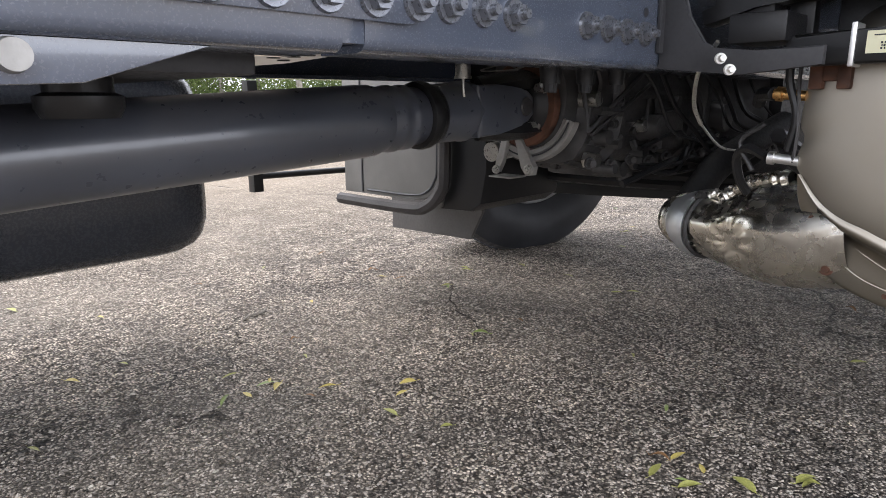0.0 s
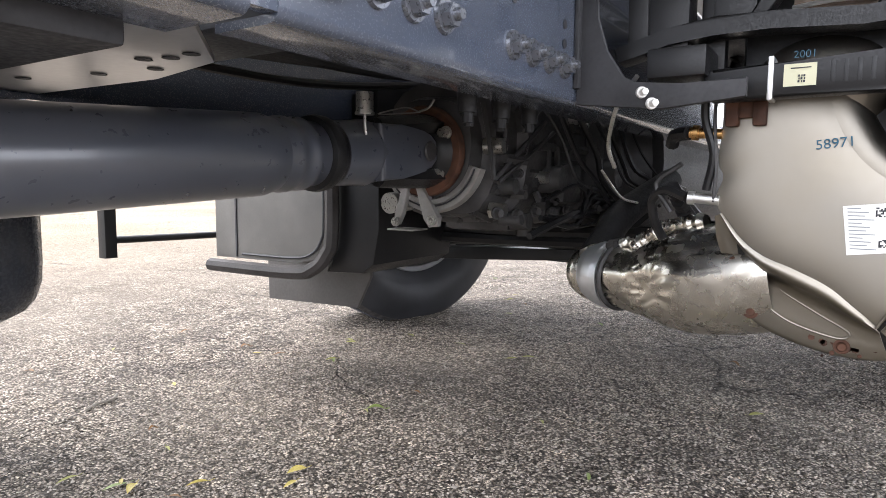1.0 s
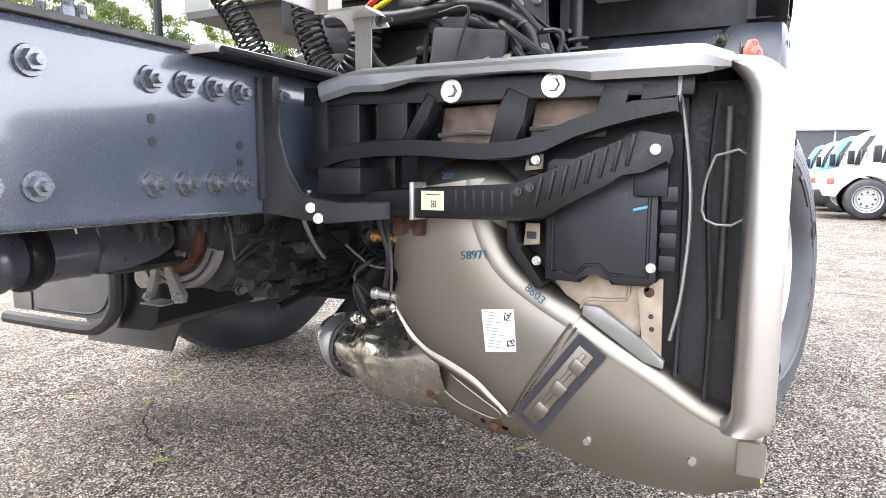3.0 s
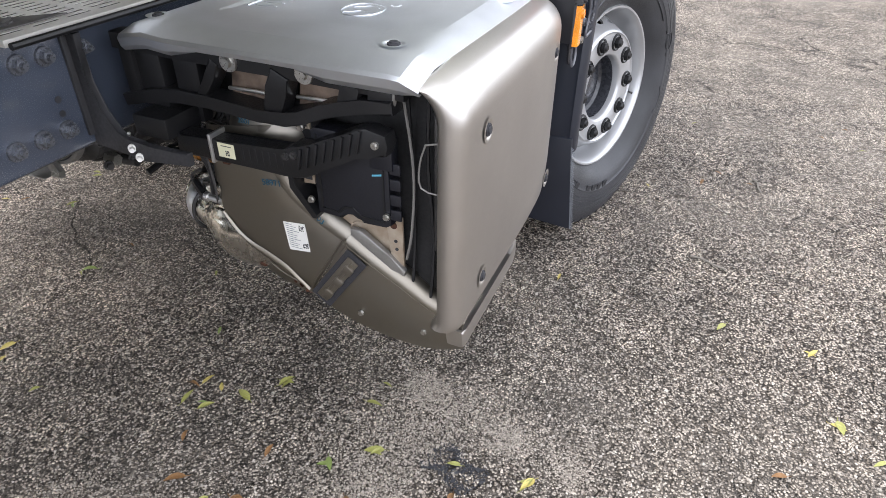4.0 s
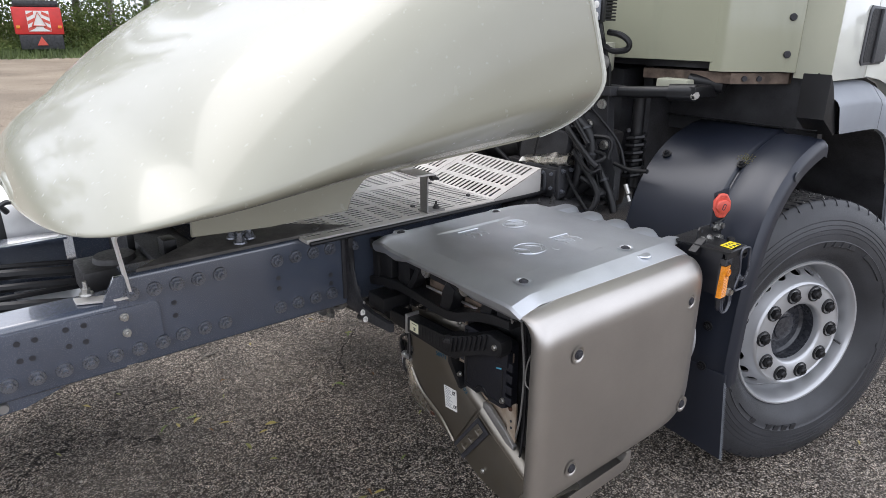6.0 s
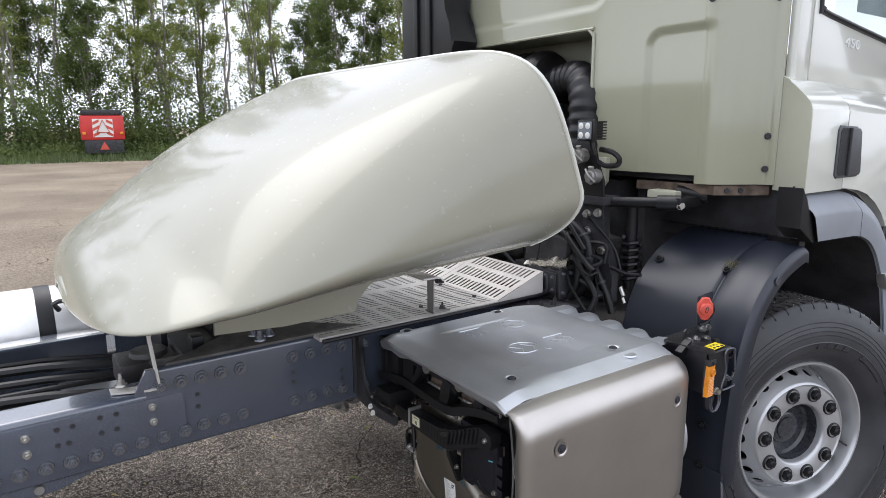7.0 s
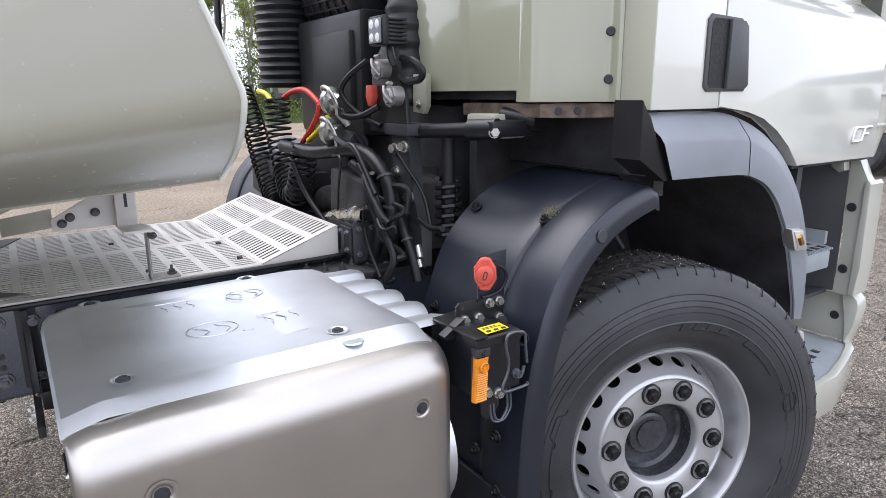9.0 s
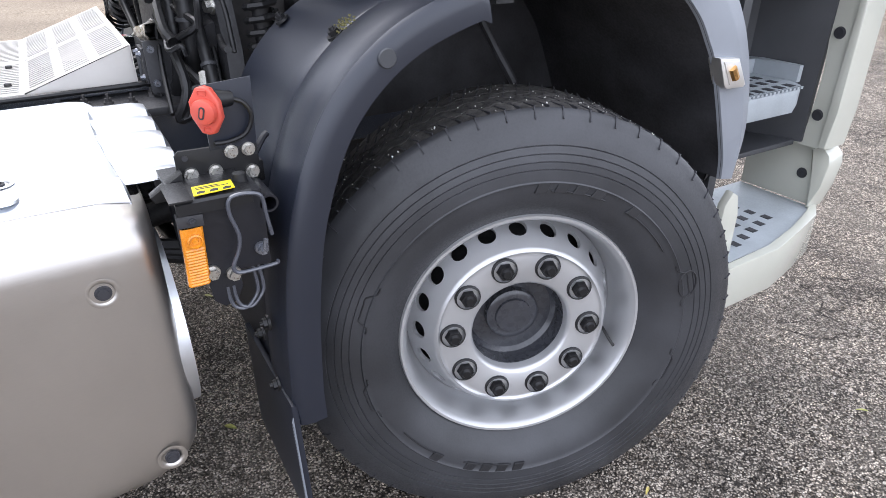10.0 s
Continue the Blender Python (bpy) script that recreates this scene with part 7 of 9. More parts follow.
# underside tray and turned lip
low = [[r[0], r[0] + Vector((0, 0.03, -0.002)), Vector((r[0].x, r[0].y * 0.5, r[0].z + 0.02)), Vector((r[0].x, 0, r[0].z + 0.03)), Vector((r[-1].x, r[-1].y * 0.5, r[-1].z + 0.02)), r[-1]] for r in rows]
bm = sheet(bmesh.new(), low, 0.004)
part("underside", bm, SHELL, spoiler)
# rolled edge in white paint: the glint along it is put in as colour
bm = bmesh.new()
hose(bm, [v + Vector((0.004, 0, 0)) for v in rows[0]], 0.0065, 8, 1)
part("rim", bm, WHITE, spoiler, "rolled rim coloured white for its highlight")
bm = bmesh.new()
prism(bm, [(-2.02, 1.172), (-2.015, 1.27), (-1.6, 1.315), (-1.42, 1.335), (-1.445, 1.292), (-1.50, 1.268), (-1.555, 1.242), (-1.592, 1.205), (-1.605, 1.165), (-1.83, 1.162)], "y", -0.66, -0.645, 0.002)
part("side_flange", bm, SHELL, spoiler, "flat cream mounting flange")
# feet and brackets
bm = bmesh.new()
sheet(bm, [[Vector((x, y - w, z)), Vector((x, y + w, z))] for x, y, z, w in ((-2.245, -0.345, 0.962, 0.020), (-2.150, -0.385, 0.963, 0.020), (-2.132, -0.392, 0.966, 0.020), (-2.126, -0.396, 0.975, 0.019), (-2.142, -0.400, 1.125, 0.019), (-2.138, -0.402, 1.137, 0.019), (-2.120, -0.404, 1.143, 0.019), (-1.95, -0.42, 1.172, 0.022))], 0.006)
part("foot_bracket", bm, PLATE, spoiler, "galvanised bent strip foot")
bm = bmesh.new()
hexnut(bm, (-2.215, -0.345, 0.972), (0, 0, 1), 0.012, 0.018, 0.012, 0.007, 0.02)
part("foot_nut", bm, ZINC, spoiler)
bm = prism(bmesh.new(), [(-1.49, 1.170), (-1.49, 1.217), (-1.375, 1.232), (-1.375, 1.182)], "y", -0.334, -0.326, 0.002)
arm = part("hinge_arm", bm, SHELL, spoiler, "pale flat hinge arm")
bm = bmesh.new()
prism(bm, [(-1.379, 1.172), (-1.379, 1.205), (-1.275, 1.262), (-1.222, 1.279), (-1.199, 1.25), (-1.199, 1.174)], "y", -0.342, -0.335, 0.002)
prism(bm, [(-1.228, 1.168), (-1.228, 1.285), (-1.220, 1.292), (-1.184, 1.292), (-1.177, 1.285), (-1.177, 1.168)], "y", -0.372, -0.366, 0.002)
prism(bm, [(-1.228, 1.168), (-1.228, 1.285), (-1.223, 1.285), (-1.223, 1.168)], "y", -0.366, -0.335, 0.001)
prism(bm, [(-1.228, 1.168), (-1.228, 1.174), (-1.165, 1.174), (-1.150, 1.168), (-1.132, 1.150), (-1.138, 1.147), (-1.155, 1.163), (-1.167, 1.168)], "y", -0.465, -0.362, 0.001)
hinge = part("hinge_bracket", bm, PLATE, spoiler, "bolted galvanised hinge bracket")
part("slot", box(bmesh.new(), -1.206, -1.198, -0.3728, -0.3715, 1.225, 1.262), INK, hinge)
bolts("hinge_bolt", [(x, -0.343, z) for x, z in ((-1.355, 1.192), (-1.335, 1.207), (-1.275, 1.215))], (0, -1, 0), CASTING, hinge, "", 0.009, 0.012)
bm = bmesh.new()
prism(bm, [(-0.440, 1.030), (-0.440, 1.150), (-0.448, 1.166), (-0.392, 1.166), (-0.400, 1.150), (-0.400, 1.030)], "x", -1.170, -1.165, 0.001)
box(bm, -1.170, -1.095, -0.445, -0.385, 1.0292, 1.034, 0.001)
rest = part("rest_bracket", bm, FOOT, spoiler, "pale upright rest bracket")
part("rest_nut", hexnut(bmesh.new(), (-1.158, -0.452, 1.158), (0, -1, 0), 0.010, 0.013, 0.010, 0.005, 0.02), CASTING, rest)
part("base_bolt", hexnut(bmesh.new(), (-1.112, -0.415, 1.034), (0, 0, 1), 0.009, 0.013, 0.008, 0.004, 0.012), CASTING, rest)


# ---- perforated walkway plates behind the cab ----
def slotted(bm, origin, ex, ey, nx, ny, cell, slot, thick=0.004, skip=None):
    """A plate of nx by ny cells, a slot through each, from origin along ex and ey."""
    o, ex, ey = Vector(origin), Vector(ex).normalized(), Vector(ey).normalized()
    n = ex.cross(ey).normalized()
    if n.z < 0:
        n = -n
    cx, cy = cell
    for i in range(nx):
        for j in range(ny):
            c = o + ex * (cx * (i + 0.5)) + ey * (cy * (j + 0.5))
            outer = [c + ex * (sx * cx / 2) + ey * (sy * cy / 2) for sx, sy in ((-1, -1), (1, -1), (1, 1), (-1, 1))]
            vo = [bm.verts.new(p) for p in outer]
            if skip and skip(i, j):
                bm.faces.new(vo)
                continue
            inner = [c + ex * (sx * slot[0] / 2) + ey * (sy * slot[1] / 2) for sx, sy in ((-1, -1), (1, -1), (1, 1), (-1, 1))]
            vi = [bm.verts.new(p) for p in inner]
            vd = [bm.verts.new(p - n * thick) for p in inner]
            for k in range(4):
                q = (k + 1) % 4
                bm.faces.new((vo[k], vo[q], vi[q], vi[k]))
                bm.faces.new((vi[k], vi[q], vd[q], vd[k]))
    bmesh.ops.remove_doubles(bm, verts=bm.verts[:], dist=0.0004)


for y0, ny, yr in ((-0.452, 19, -0.447), (-0.020, 19, -0.015)):
    bm = bmesh.new()
    slotted(bm, (-1.630, y0 + 0.002, 1.029), (1, 0, 0), (0, 1, 0), 10, ny, (0.0764, 0.0226), (0.055, 0.0100), 0.0015, lambda i, j: j in (0, ny - 1) or j == 9 and i % 3 == 1)
    box(bm, -1.630, -0.866, y0, y0 + 0.003, 1.016, 1.0289)
    box(bm, -1.630, -1.627, y0 + 0.003, y0 + 0.0226 * ny, 1.016, 1.0289)
    flat = part("walkway_plate", bm, PLATE, truck, "slotted aluminium walkway plate", 0)
    bm = bmesh.new()
    ex = Vector((0.245, 0, 0.088))
    slotted(bm, (-0.866, yr + 0.002, 1.0295), ex, (0, 1, 0), 3, 17, (0.0867, 0.0253), (0.062, 0.0115), 0.0015, lambda i, j: j in (0, 16))
    prism(bm, [(-0.866, 1.027), (-0.622, 1.115), (-0.622, 1.02), (-0.866, 1.02)], "y", yr, yr + 0.0015)
    box(bm, -0.623, -0.619, yr, yr + 0.43, 1.022, 1.117)
    part("walkway_ramp", bm, PLATE, truck, "sloping slotted aluminium plate", 0)
bm = bmesh.new()
for x, y in ((-1.555, -0.37), (-1.16, -0.34), (-0.90, -0.10), (-0.90, -0.34), (-1.2, 0.1)):
    part("plate_bolt", rod(bmesh.new(), (x, y, 1.0295), (x, y, 1.036), 0.009, 0.008, 10), CASTING, flat)
hose(bm, [(-1.575, -0.385, 1.034), (-1.54, -0.355, 1.034)], 0.006, 6, 1)
part("plate_catch", bm, CASTING, flat)
bm = bmesh.new()
box(bm, -1.625, -0.60, -0.447, -0.385, 1.0165, 1.0265, 0.003)
hose(bm, [(-1.625, -0.461, 1.018), (-1.1, -0.462, 1.020), (-0.7, -0.458, 1.022), (-0.5, -0.45, 1.024)], 0.007, 8, 5)
part("rubber_edge", bm, BLACK, flat)
bm = bmesh.new()
hose(bm, [(-0.605, -0.44, 1.03), (-0.605, -0.455, 1.035), (-0.605, -0.455, 1.09), (-0.60, -0.44, 1.098), (-0.57, -0.43, 1.098)], 0.007, 8, 3)
part("grab_hook", bm, DARKGREY, truck)


# ---- far side of the chassis, seen under the frame ----
# tank below the frame, its shade put into the colour
bm = bmesh.new()
box(bm, -3.9, -1.86, 0.50, 1.15, 0.345, 0.80, 0.13, None, 5)
part("air_tank", bm, NAVY, truck, "tank with rounded edges, coloured dark for its shade")
bm = bmesh.new()
rod(bm, (-4.2, 0.80, 0.86), (-2.14, 0.80, 0.86), 0.19, None, 40)
tank = part("fuel_tank", bm, ALU, truck, "bright aluminium cylinder tank with black straps")
for x in (-2.34, -3.0):
    bm = bmesh.new()
    lathe(bm, [(0.19, -0.03), (0.196, -0.029), (0.196, 0.029), (0.19, 0.03)], Matrix.Translation((x, 0.80, 0.86)) @ Matrix.Rotation(radians(90), 4, "Z"), 40)
    part("tank_strap", bm, BLACK, tank)
bm = bmesh.new()
hose(bm, [(-2.30, 0.48, 1.02), (-2.30, 0.46, 1.06), (-2.05, 0.44, 1.05), (-1.98, 0.43, 1.04)], 0.010, 6, 3)
rod(bm, (-2.12, 0.46, 1.03), (-2.12, 0.46, 1.07), 0.02, None, 8)
part("strap_bolt", bm, CASTING, tank)

bm = bmesh.new()
corner = [(0.975, 0.86), (0.975, 0.383), (0.60, 0.385), (0.53, 0.40), (0.485, 0.445), (0.47, 0.52), (0.47, 0.86)]
prism(bm, corner, "x", -1.135, -0.80, 0.006)
lbox = part("storage_box", bm, BOXGREY, truck, "warm grey storage box with a black edge frame")
bm = bmesh.new()
hose(bm, [(-1.15, 0.985, 0.357), (-1.15, 0.61, 0.360), (-1.15, 0.52, 0.378), (-1.15, 0.465, 0.425), (-1.15, 0.445, 0.50), (-1.15, 0.445, 0.86)], 0.021, 8, 6)
part("edge_frame", bm, BOXDARK, lbox, "dark rounded edge frame")
bm = bmesh.new()
box(bm, -1.139, -1.134, 0.866, 0.872, 0.39, 0.86)
hose(bm, [(-1.138, 0.84, 0.40), (-1.138, 0.62, 0.402), (-1.138, 0.54, 0.418), (-1.138, 0.50, 0.46), (-1.138, 0.488, 0.53), (-1.138, 0.488, 0.86)], 0.004, 6, 5)
part("panel_seam", bm, DARKGREY, lbox)
bm = bmesh.new()
prism(bm, [(0.44, 0.86), (0.44, 0.50), (0.455, 0.42), (0.50, 0.365), (0.36, 0.372), (0.32, 0.40), (0.30, 0.5), (0.30, 0.9)], "x", -1.12, -0.72, 0.01)
part("inner_guard", bm, BLACK, lbox)
bm = bmesh.new()
prism(bm, [(1.11, 0.30), (1.108, 0.177), (0.66, 0.188), (0.60, 0.30), (0.60, 0.45), (1.11, 0.45)], "x", -0.79, -0.775, 0.003)
part("mud_flap", bm, mat("grey_dusty_rubber", (0.075, 0.070, 0.066), 0.6), truck, "grey rubber spray flap")
bm = bmesh.new()
prism(bm, [(-1.42, 0.39), (-1.382, 0.39), (-1.382, 0.78), (-1.42, 0.78)], "y", 1.13, 1.17, 0.003)
bar = part("side_guard", bm, BLACK, truck, "black side underrun bar on a post")
bm = rod(bmesh.new(), (-1.40, 1.15, 0.445), (-0.95, 1.15, 0.437), 0.012, None, 10)
part("guard_bar", bm, BLACK, bar)

# far mudguard mirrors the near one
me = mudguard.data.copy()
me.transform(Matrix.Diagonal((1, -1, 1, 1)))
me.flip_normals()
far_guard = new("mudguard", me)
far_guard.parent = truck

# gusset and air bellow under the rail near the rear
bm = bmesh.new()
prism(bm, [(-2.9, 0.756), (-2.29, 0.756), (-2.40, 0.722), (-2.9, 0.70)], "y", -0.385, -0.372, 0.003)
gus = part("rail_gusset", bm, CHASSIS, truck)
bm = rod(bmesh.new(), (-2.447, -0.385, 0.741), (-2.447, -0.397, 0.741), 0.0135, 0.012, 18)
part("pale_bolt", bm, FOOT, gus)
bm = bmesh.new()
m = Matrix.Translation((-2.335, -0.15, 0.69)) @ Matrix.Rotation(radians(90), 4, "X")
lathe(bm, [(0.0, 0.0), (0.040, 0.0), (0.046, 0.012), (0.046, 0.024), (0.036, 0.028), (0.036, 0.05), (0.02, 0.052), (0.0, 0.052)], m, 28)
part("breather_cap", bm, BLACK, truck)
bm = bmesh.new()
box(bm, -2.6, -2.2, -0.30, 0.2, 0.735, 0.76, 0.006)
part("cross_plate", bm, CHASSIS_IN, truck)
# studs, cables and pipes under and between the rails
for k in range(5):
    bm = bmesh.new()
    x, y = -1.66 + 0.055 * k, -0.30 + 0.03 * (k % 2)
    rod(bm, (x, y, 0.77), (x, y, 0.735), 0.017, 0.014, 12)
    rod(bm, (x, y, 0.735), (x, y, 0.72), 0.009, 0.008, 8)
    # blackened for the shade below the rail
    part("stud", bm, SHADEBLACK, truck)
bm = bmesh.new()
rod(bm, (-1.60, -0.05, 0.79), (-1.60, -0.05, 0.755), 0.016, 0.016, 12)
rod(bm, (-1.60, -0.05, 0.755), (-1.60, -0.05, 0.75), 0.018, 0.018, 12)
hose(bm, [(-1.60, -0.05, 0.75), (-1.60, -0.05, 0.73), (-1.597, -0.05, 0.715)], 0.003, 6, 2)
part("drain_valve", bm, ZINC, truck, "small bright drain valve")
rg = random.Random(3)
for k in range(7):
    bm = bmesh.new()
    y = -0.28 + 0.09 * k
    hose(bm, [(-6, y, 0.87 + 0.01 * (k % 3)), (-3.2, y + 0.02, 0.88), (-2.5, y + rg.uniform(-0.03, 0.03), 0.90), (-2.05, y + rg.uniform(-0.05, 0.05), 0.86), (-1.5, y * 0.8, 0.84 + 0.02 * (k % 3)), (-0.9, y * 0.9, 0.92), (-0.5, y, 1.0)], 0.009 + 0.004 * (k % 3), 8, 5)
    part("air_line", bm, BLACK, truck)
bm = bmesh.new()
hose(bm, [(-6, -0.33, 0.86), (-2.6, -0.33, 0.872), (-2.2, -0.30, 0.89), (-1.95, -0.24, 0.88)], 0.017, 10, 12, lambda i: 0.017 + 0.0025 * (i % 2))
part("conduit", bm, CASTING, truck, "ribbed grey conduit")
bm = bmesh.new()
box(bm, -2.20, -2.02, -0.22, -0.06, 0.90, 0.985, 0.012)
rod(bm, (-2.10, -0.14, 0.985), (-2.10, -0.14, 1.0), 0.06, 0.055, 20)
valve = part("air_valve", bm, CASTING, truck)
bm = box(bmesh.new(), -2.05, -2.03, -0.10, -0.08, 0.985, 1.04, 0.003)
part("valve_tag", bm, BLACK, valve)
bm = bmesh.new()
box(bm, -1.99, -1.95, -0.26, -0.20, 0.985, 1.05, 0.008)
rod(bm, (-1.97, -0.23, 0.94), (-1.97, -0.23, 0.99), 0.012, None, 10)
part("buffer_mount", bm, BLACK, truck)
# thin wires hanging round the gearbox
for k in range(9):
    bm = bmesh.new()
    x = -1.25 + 0.11 * k
    hose(bm, [(x, -0.22, 0.82), (x + 0.04 + rg.uniform(-0.05, 0.05), -0.26, 0.74 - rg.uniform(0, 0.06)), (x + 0.10, -0.25 - rg.uniform(0, 0.05), 0.64), (x + 0.2, -0.3, 0.56 + rg.uniform(0, 0.06))], 0.004 + 0.002 * (k % 3), 6, 5)
    part("cable", bm, BLACK, truck)
bm = bmesh.new()
hose(bm, [(-1.47, -0.50, 0.80), (-1.44, -0.46, 0.76), (-1.36, -0.42, 0.70), (-1.32, -0.42, 0.66)], 0.004, 6, 5)
part("thin_wire", bm, ZINC, truck)
bm = bmesh.new()
hose(bm, [(-1.1, -0.32, 0.66), (-1.02, -0.34, 0.60), (-0.95, -0.36, 0.585)], 0.003, 6, 4)
part("thin_wire", bm, ZINC, truck)


# ---- machinery behind and under the cab ----
bm = bmesh.new()
box(bm, -0.22, 1.0, -0.50, 0.50, 0.98, 1.49, 0.05)
engine = part("engine_block", bm, CHASSIS_IN, truck, "dark engine under the cab")
rg = random.Random(8)
for k in range(22):
    bm = bmesh.new()
    x, y, z = rg.uniform(-0.52, -0.2), rg.uniform(-0.5, 0.5), rg.uniform(1.0, 1.36)
    sx, sy, sz = rg.uniform(0.04, 0.12), rg.uniform(0.05, 0.14), rg.uniform(0.04, 0.12)
    if k % 3:
        box(bm, x - sx, x + sx, y - sy, y + sy, z - sz, z + sz, 0.015, Matrix.Translation((x, y, z)) @ Matrix.Rotation(rg.uniform(-0.3, 0.3), 4, "X") @ Matrix.Translation((-x, -y, -z)))
    else:
        rod(bm, (x, y - sy, z), (x, y + sy, z + rg.uniform(-0.05, 0.05)), sx * 0.8, sx * 0.75, 18)
    part("engine_part", bm, CHASSIS_IN if k % 2 else CASTING, engine)
# air filter: ribbed drum, casing, elbow hose
bm = bmesh.new()
fm = Matrix.Translation((-0.16, 0.52, 1.915))
fm = fm @ Vector((0, -1, 0)).to_track_quat("Y", "Z").to_matrix().to_4x4()
lathe(bm, [(0.0, 0.0), (0.145, 0.0), (0.15, 0.02), (0.15, 0.44), (0.158, 0.445), (0.158, 0.50), (0.14, 0.53), (0.09, 0.545), (0.0, 0.55)], fm, 48)
filt = part("air_filter", bm, BLACK, truck, "black ribbed air filter housing")
bm = bmesh.new()
for k in range(15):
    a = radians(60 + k * 14)
    q = fm @ Matrix.Rotation(a, 4, "Y")
    box(bm, -0.004, 0.004, 0.03, 0.44, 0.148, 0.160, 0.002, q)
for k in range(6):
    lathe(bm, [(0.15, 0.06 + 0.07 * k), (0.159, 0.061 + 0.07 * k), (0.159, 0.067 + 0.07 * k), (0.15, 0.068 + 0.07 * k)], fm, 40)
part("filter_ribs", bm, BLACK, filt)
bm = bmesh.new()
box(bm, -0.34, 0.0, -0.10, 0.50, 1.36, 1.82, 0.03)
box(bm, -0.36, -0.3, -0.05, 0.30, 1.45, 1.75, 0.015)
part("filter_casing", bm, BLACK, filt)
line = [(-0.16, -0.03, 1.915), (-0.18, -0.14, 1.93), (-0.22, -0.25, 1.92), (-0.26, -0.315, 1.85), (-0.28, -0.335, 1.74), (-0.29, -0.34, 1.62), (-0.29, -0.34, 1.48)]
bm = hose(bmesh.new(), line, 0.07, 18, 9, lambda i: 0.070 + 0.007 * (1 if i % 4 < 2 else 0))
part("intake_hose", bm, BLACK, filt, "corrugated black rubber intake hose")
bm = bmesh.new()
lathe(bm, [(0.12 + 0.013 * (k % 2), 0.018 * k) for k in range(24)], Matrix.Translation((-0.34, 0.62, 1.55)) @ Matrix.Rotation(radians(90), 4, "X"), 32)
part("intake_bellows", bm, BLACK, filt)
bm = bmesh.new()
prism(bm, [(0.44, 2.06), (0.40, 2.14), (0.46, 2.22), (0.50, 2.30), (0.50, 2.95), (0.90, 2.95), (0.90, 2.0), (0.5, 1.98)], "x", -0.46, -0.30, 0.02)
for y in (0.60, 0.72):
    box(bm, -0.475, -0.458, y, y + 0.04, 2.05, 2.95, 0.006)
part("air_intake_duct", bm, BLACK, truck, "tall black air intake duct on the cab wall")
bm = bmesh.new()
hose(bm, [(-0.55, 0.92, 1.25), (-0.55, 0.92, 1.9), (-0.53, 0.90, 1.98), (-0.48, 0.85, 2.0)], 0.016, 8, 4)
part("grab_pole", bm, BLACK, truck)
# socket bracket and work light
bm = bmesh.new()
prism(bm, [(-0.37, 1.40), (-0.40, 1.60), (-0.46, 1.66), (-0.545, 1.655), (-0.56, 1.58), (-0.60, 1.50), (-0.61, 1.40)], "x", -0.452, -0.438, 0.004)
panel = part("socket_bracket", bm, BLACK, truck, "black bracket with trailer sockets")
for y, z in ((-0.497, 1.592), (-0.567, 1.512)):
    bm = bmesh.new()
    rod(bm, (-0.45, y, z), (-0.485, y, z), 0.030, 0.028, 20)
    rod(bm, (-0.483, y, z), (-0.489, y, z), 0.034, 0.033, 8)
    rod(bm, (-0.489, y, z), (-0.498, y, z), 0.024, 0.020, 20)
    hose(bm, [(-0.492, y - 0.026, z - 0.02), (-0.502, y, z + 0.005), (-0.492, y + 0.024, z + 0.028)], 0.005, 8, 3)
    rod(bm, (-0.486, y - 0.012, z + 0.036), (-0.486, y + 0.012, z + 0.036), 0.006, None, 8)
    part("trailer_socket", bm, FOOT, panel, "grey metal socket with a lid")
bm = bmesh.new()
prism(bm, [(-0.395, 1.545), (-0.43, 1.545), (-0.435, 1.51), (-0.42, 1.48), (-0.405, 1.48), (-0.39, 1.51)], "x", -0.475, -0.452, 0.004)
part("red_cap", bm, REDPL, panel, "red socket cap")
bm = bmesh.new()
box(bm, -0.525, -0.50, -0.605, -0.520, 1.652, 1.737, 0.010)
light = part("work_light", bm, BLACK, truck, "square black work light with cooling fins")
bm = bmesh.new()
for k in range(7):
    box(bm, -0.502, -0.44, -0.600, -0.525, 1.658 + 0.011 * k, 1.664 + 0.011 * k, 0.001)
box(bm, -0.50, -0.45, -0.59, -0.535, 1.66, 1.73, 0.004)
hose(bm, [(-0.48, -0.56, 1.655), (-0.48, -0.565, 1.63), (-0.47, -0.57, 1.60)], 0.010, 6, 2)
part("light_fins", bm, BLACK, light)
bm = bmesh.new()
box(bm, -0.529, -0.5245, -0.597, -0.528, 1.660, 1.729, 0.004)
lens2 = part("light_lens", bm, GREYPL, light, "clear lens")
bm = bmesh.new()
for y in (-0.580, -0.545):
    for z in (1.676, 1.712):
        rod(bm, (-0.5288, y, z), (-0.5305, y, z), 0.013, 0.010, 12)
part("light_diode", bm, PAPER, lens2)
bm = bmesh.new()
hose(bm, [(-0.45, -0.58, 1.62), (-0.44, -0.63, 1.61), (-0.43, -0.66, 1.585), (-0.43, -0.65, 1.56), (-0.44, -0.60, 1.555), (-0.45, -0.57, 1.57)], 0.011, 8, 5)
part("light_cable", bm, BLACK, light)
# tilt cylinder, latch and column
bm = bmesh.new()
rod(bm, (-0.42, -0.55, 1.405), (-0.345, -0.83, 1.42), 0.021, None, 16)
rod(bm, (-0.36, -0.80, 1.418), (-0.33, -0.885, 1.422), 0.030, None, 14)
box(bm, -0.36, -0.20, -0.90, -0.83, 1.400, 1.445, 0.014)
rod(bm, (-0.24, -0.80, 1.455), (-0.21, -0.92, 1.44), 0.026, None, 14)
tilt = part("tilt_cylinder", bm, BLACK, truck, "black cab tilt cylinder")
bm = hexnut(bmesh.new(), (-0.345, -0.888, 1.415), (-0.4, -1, 0), 0.013, 0.017, 0.01, 0)
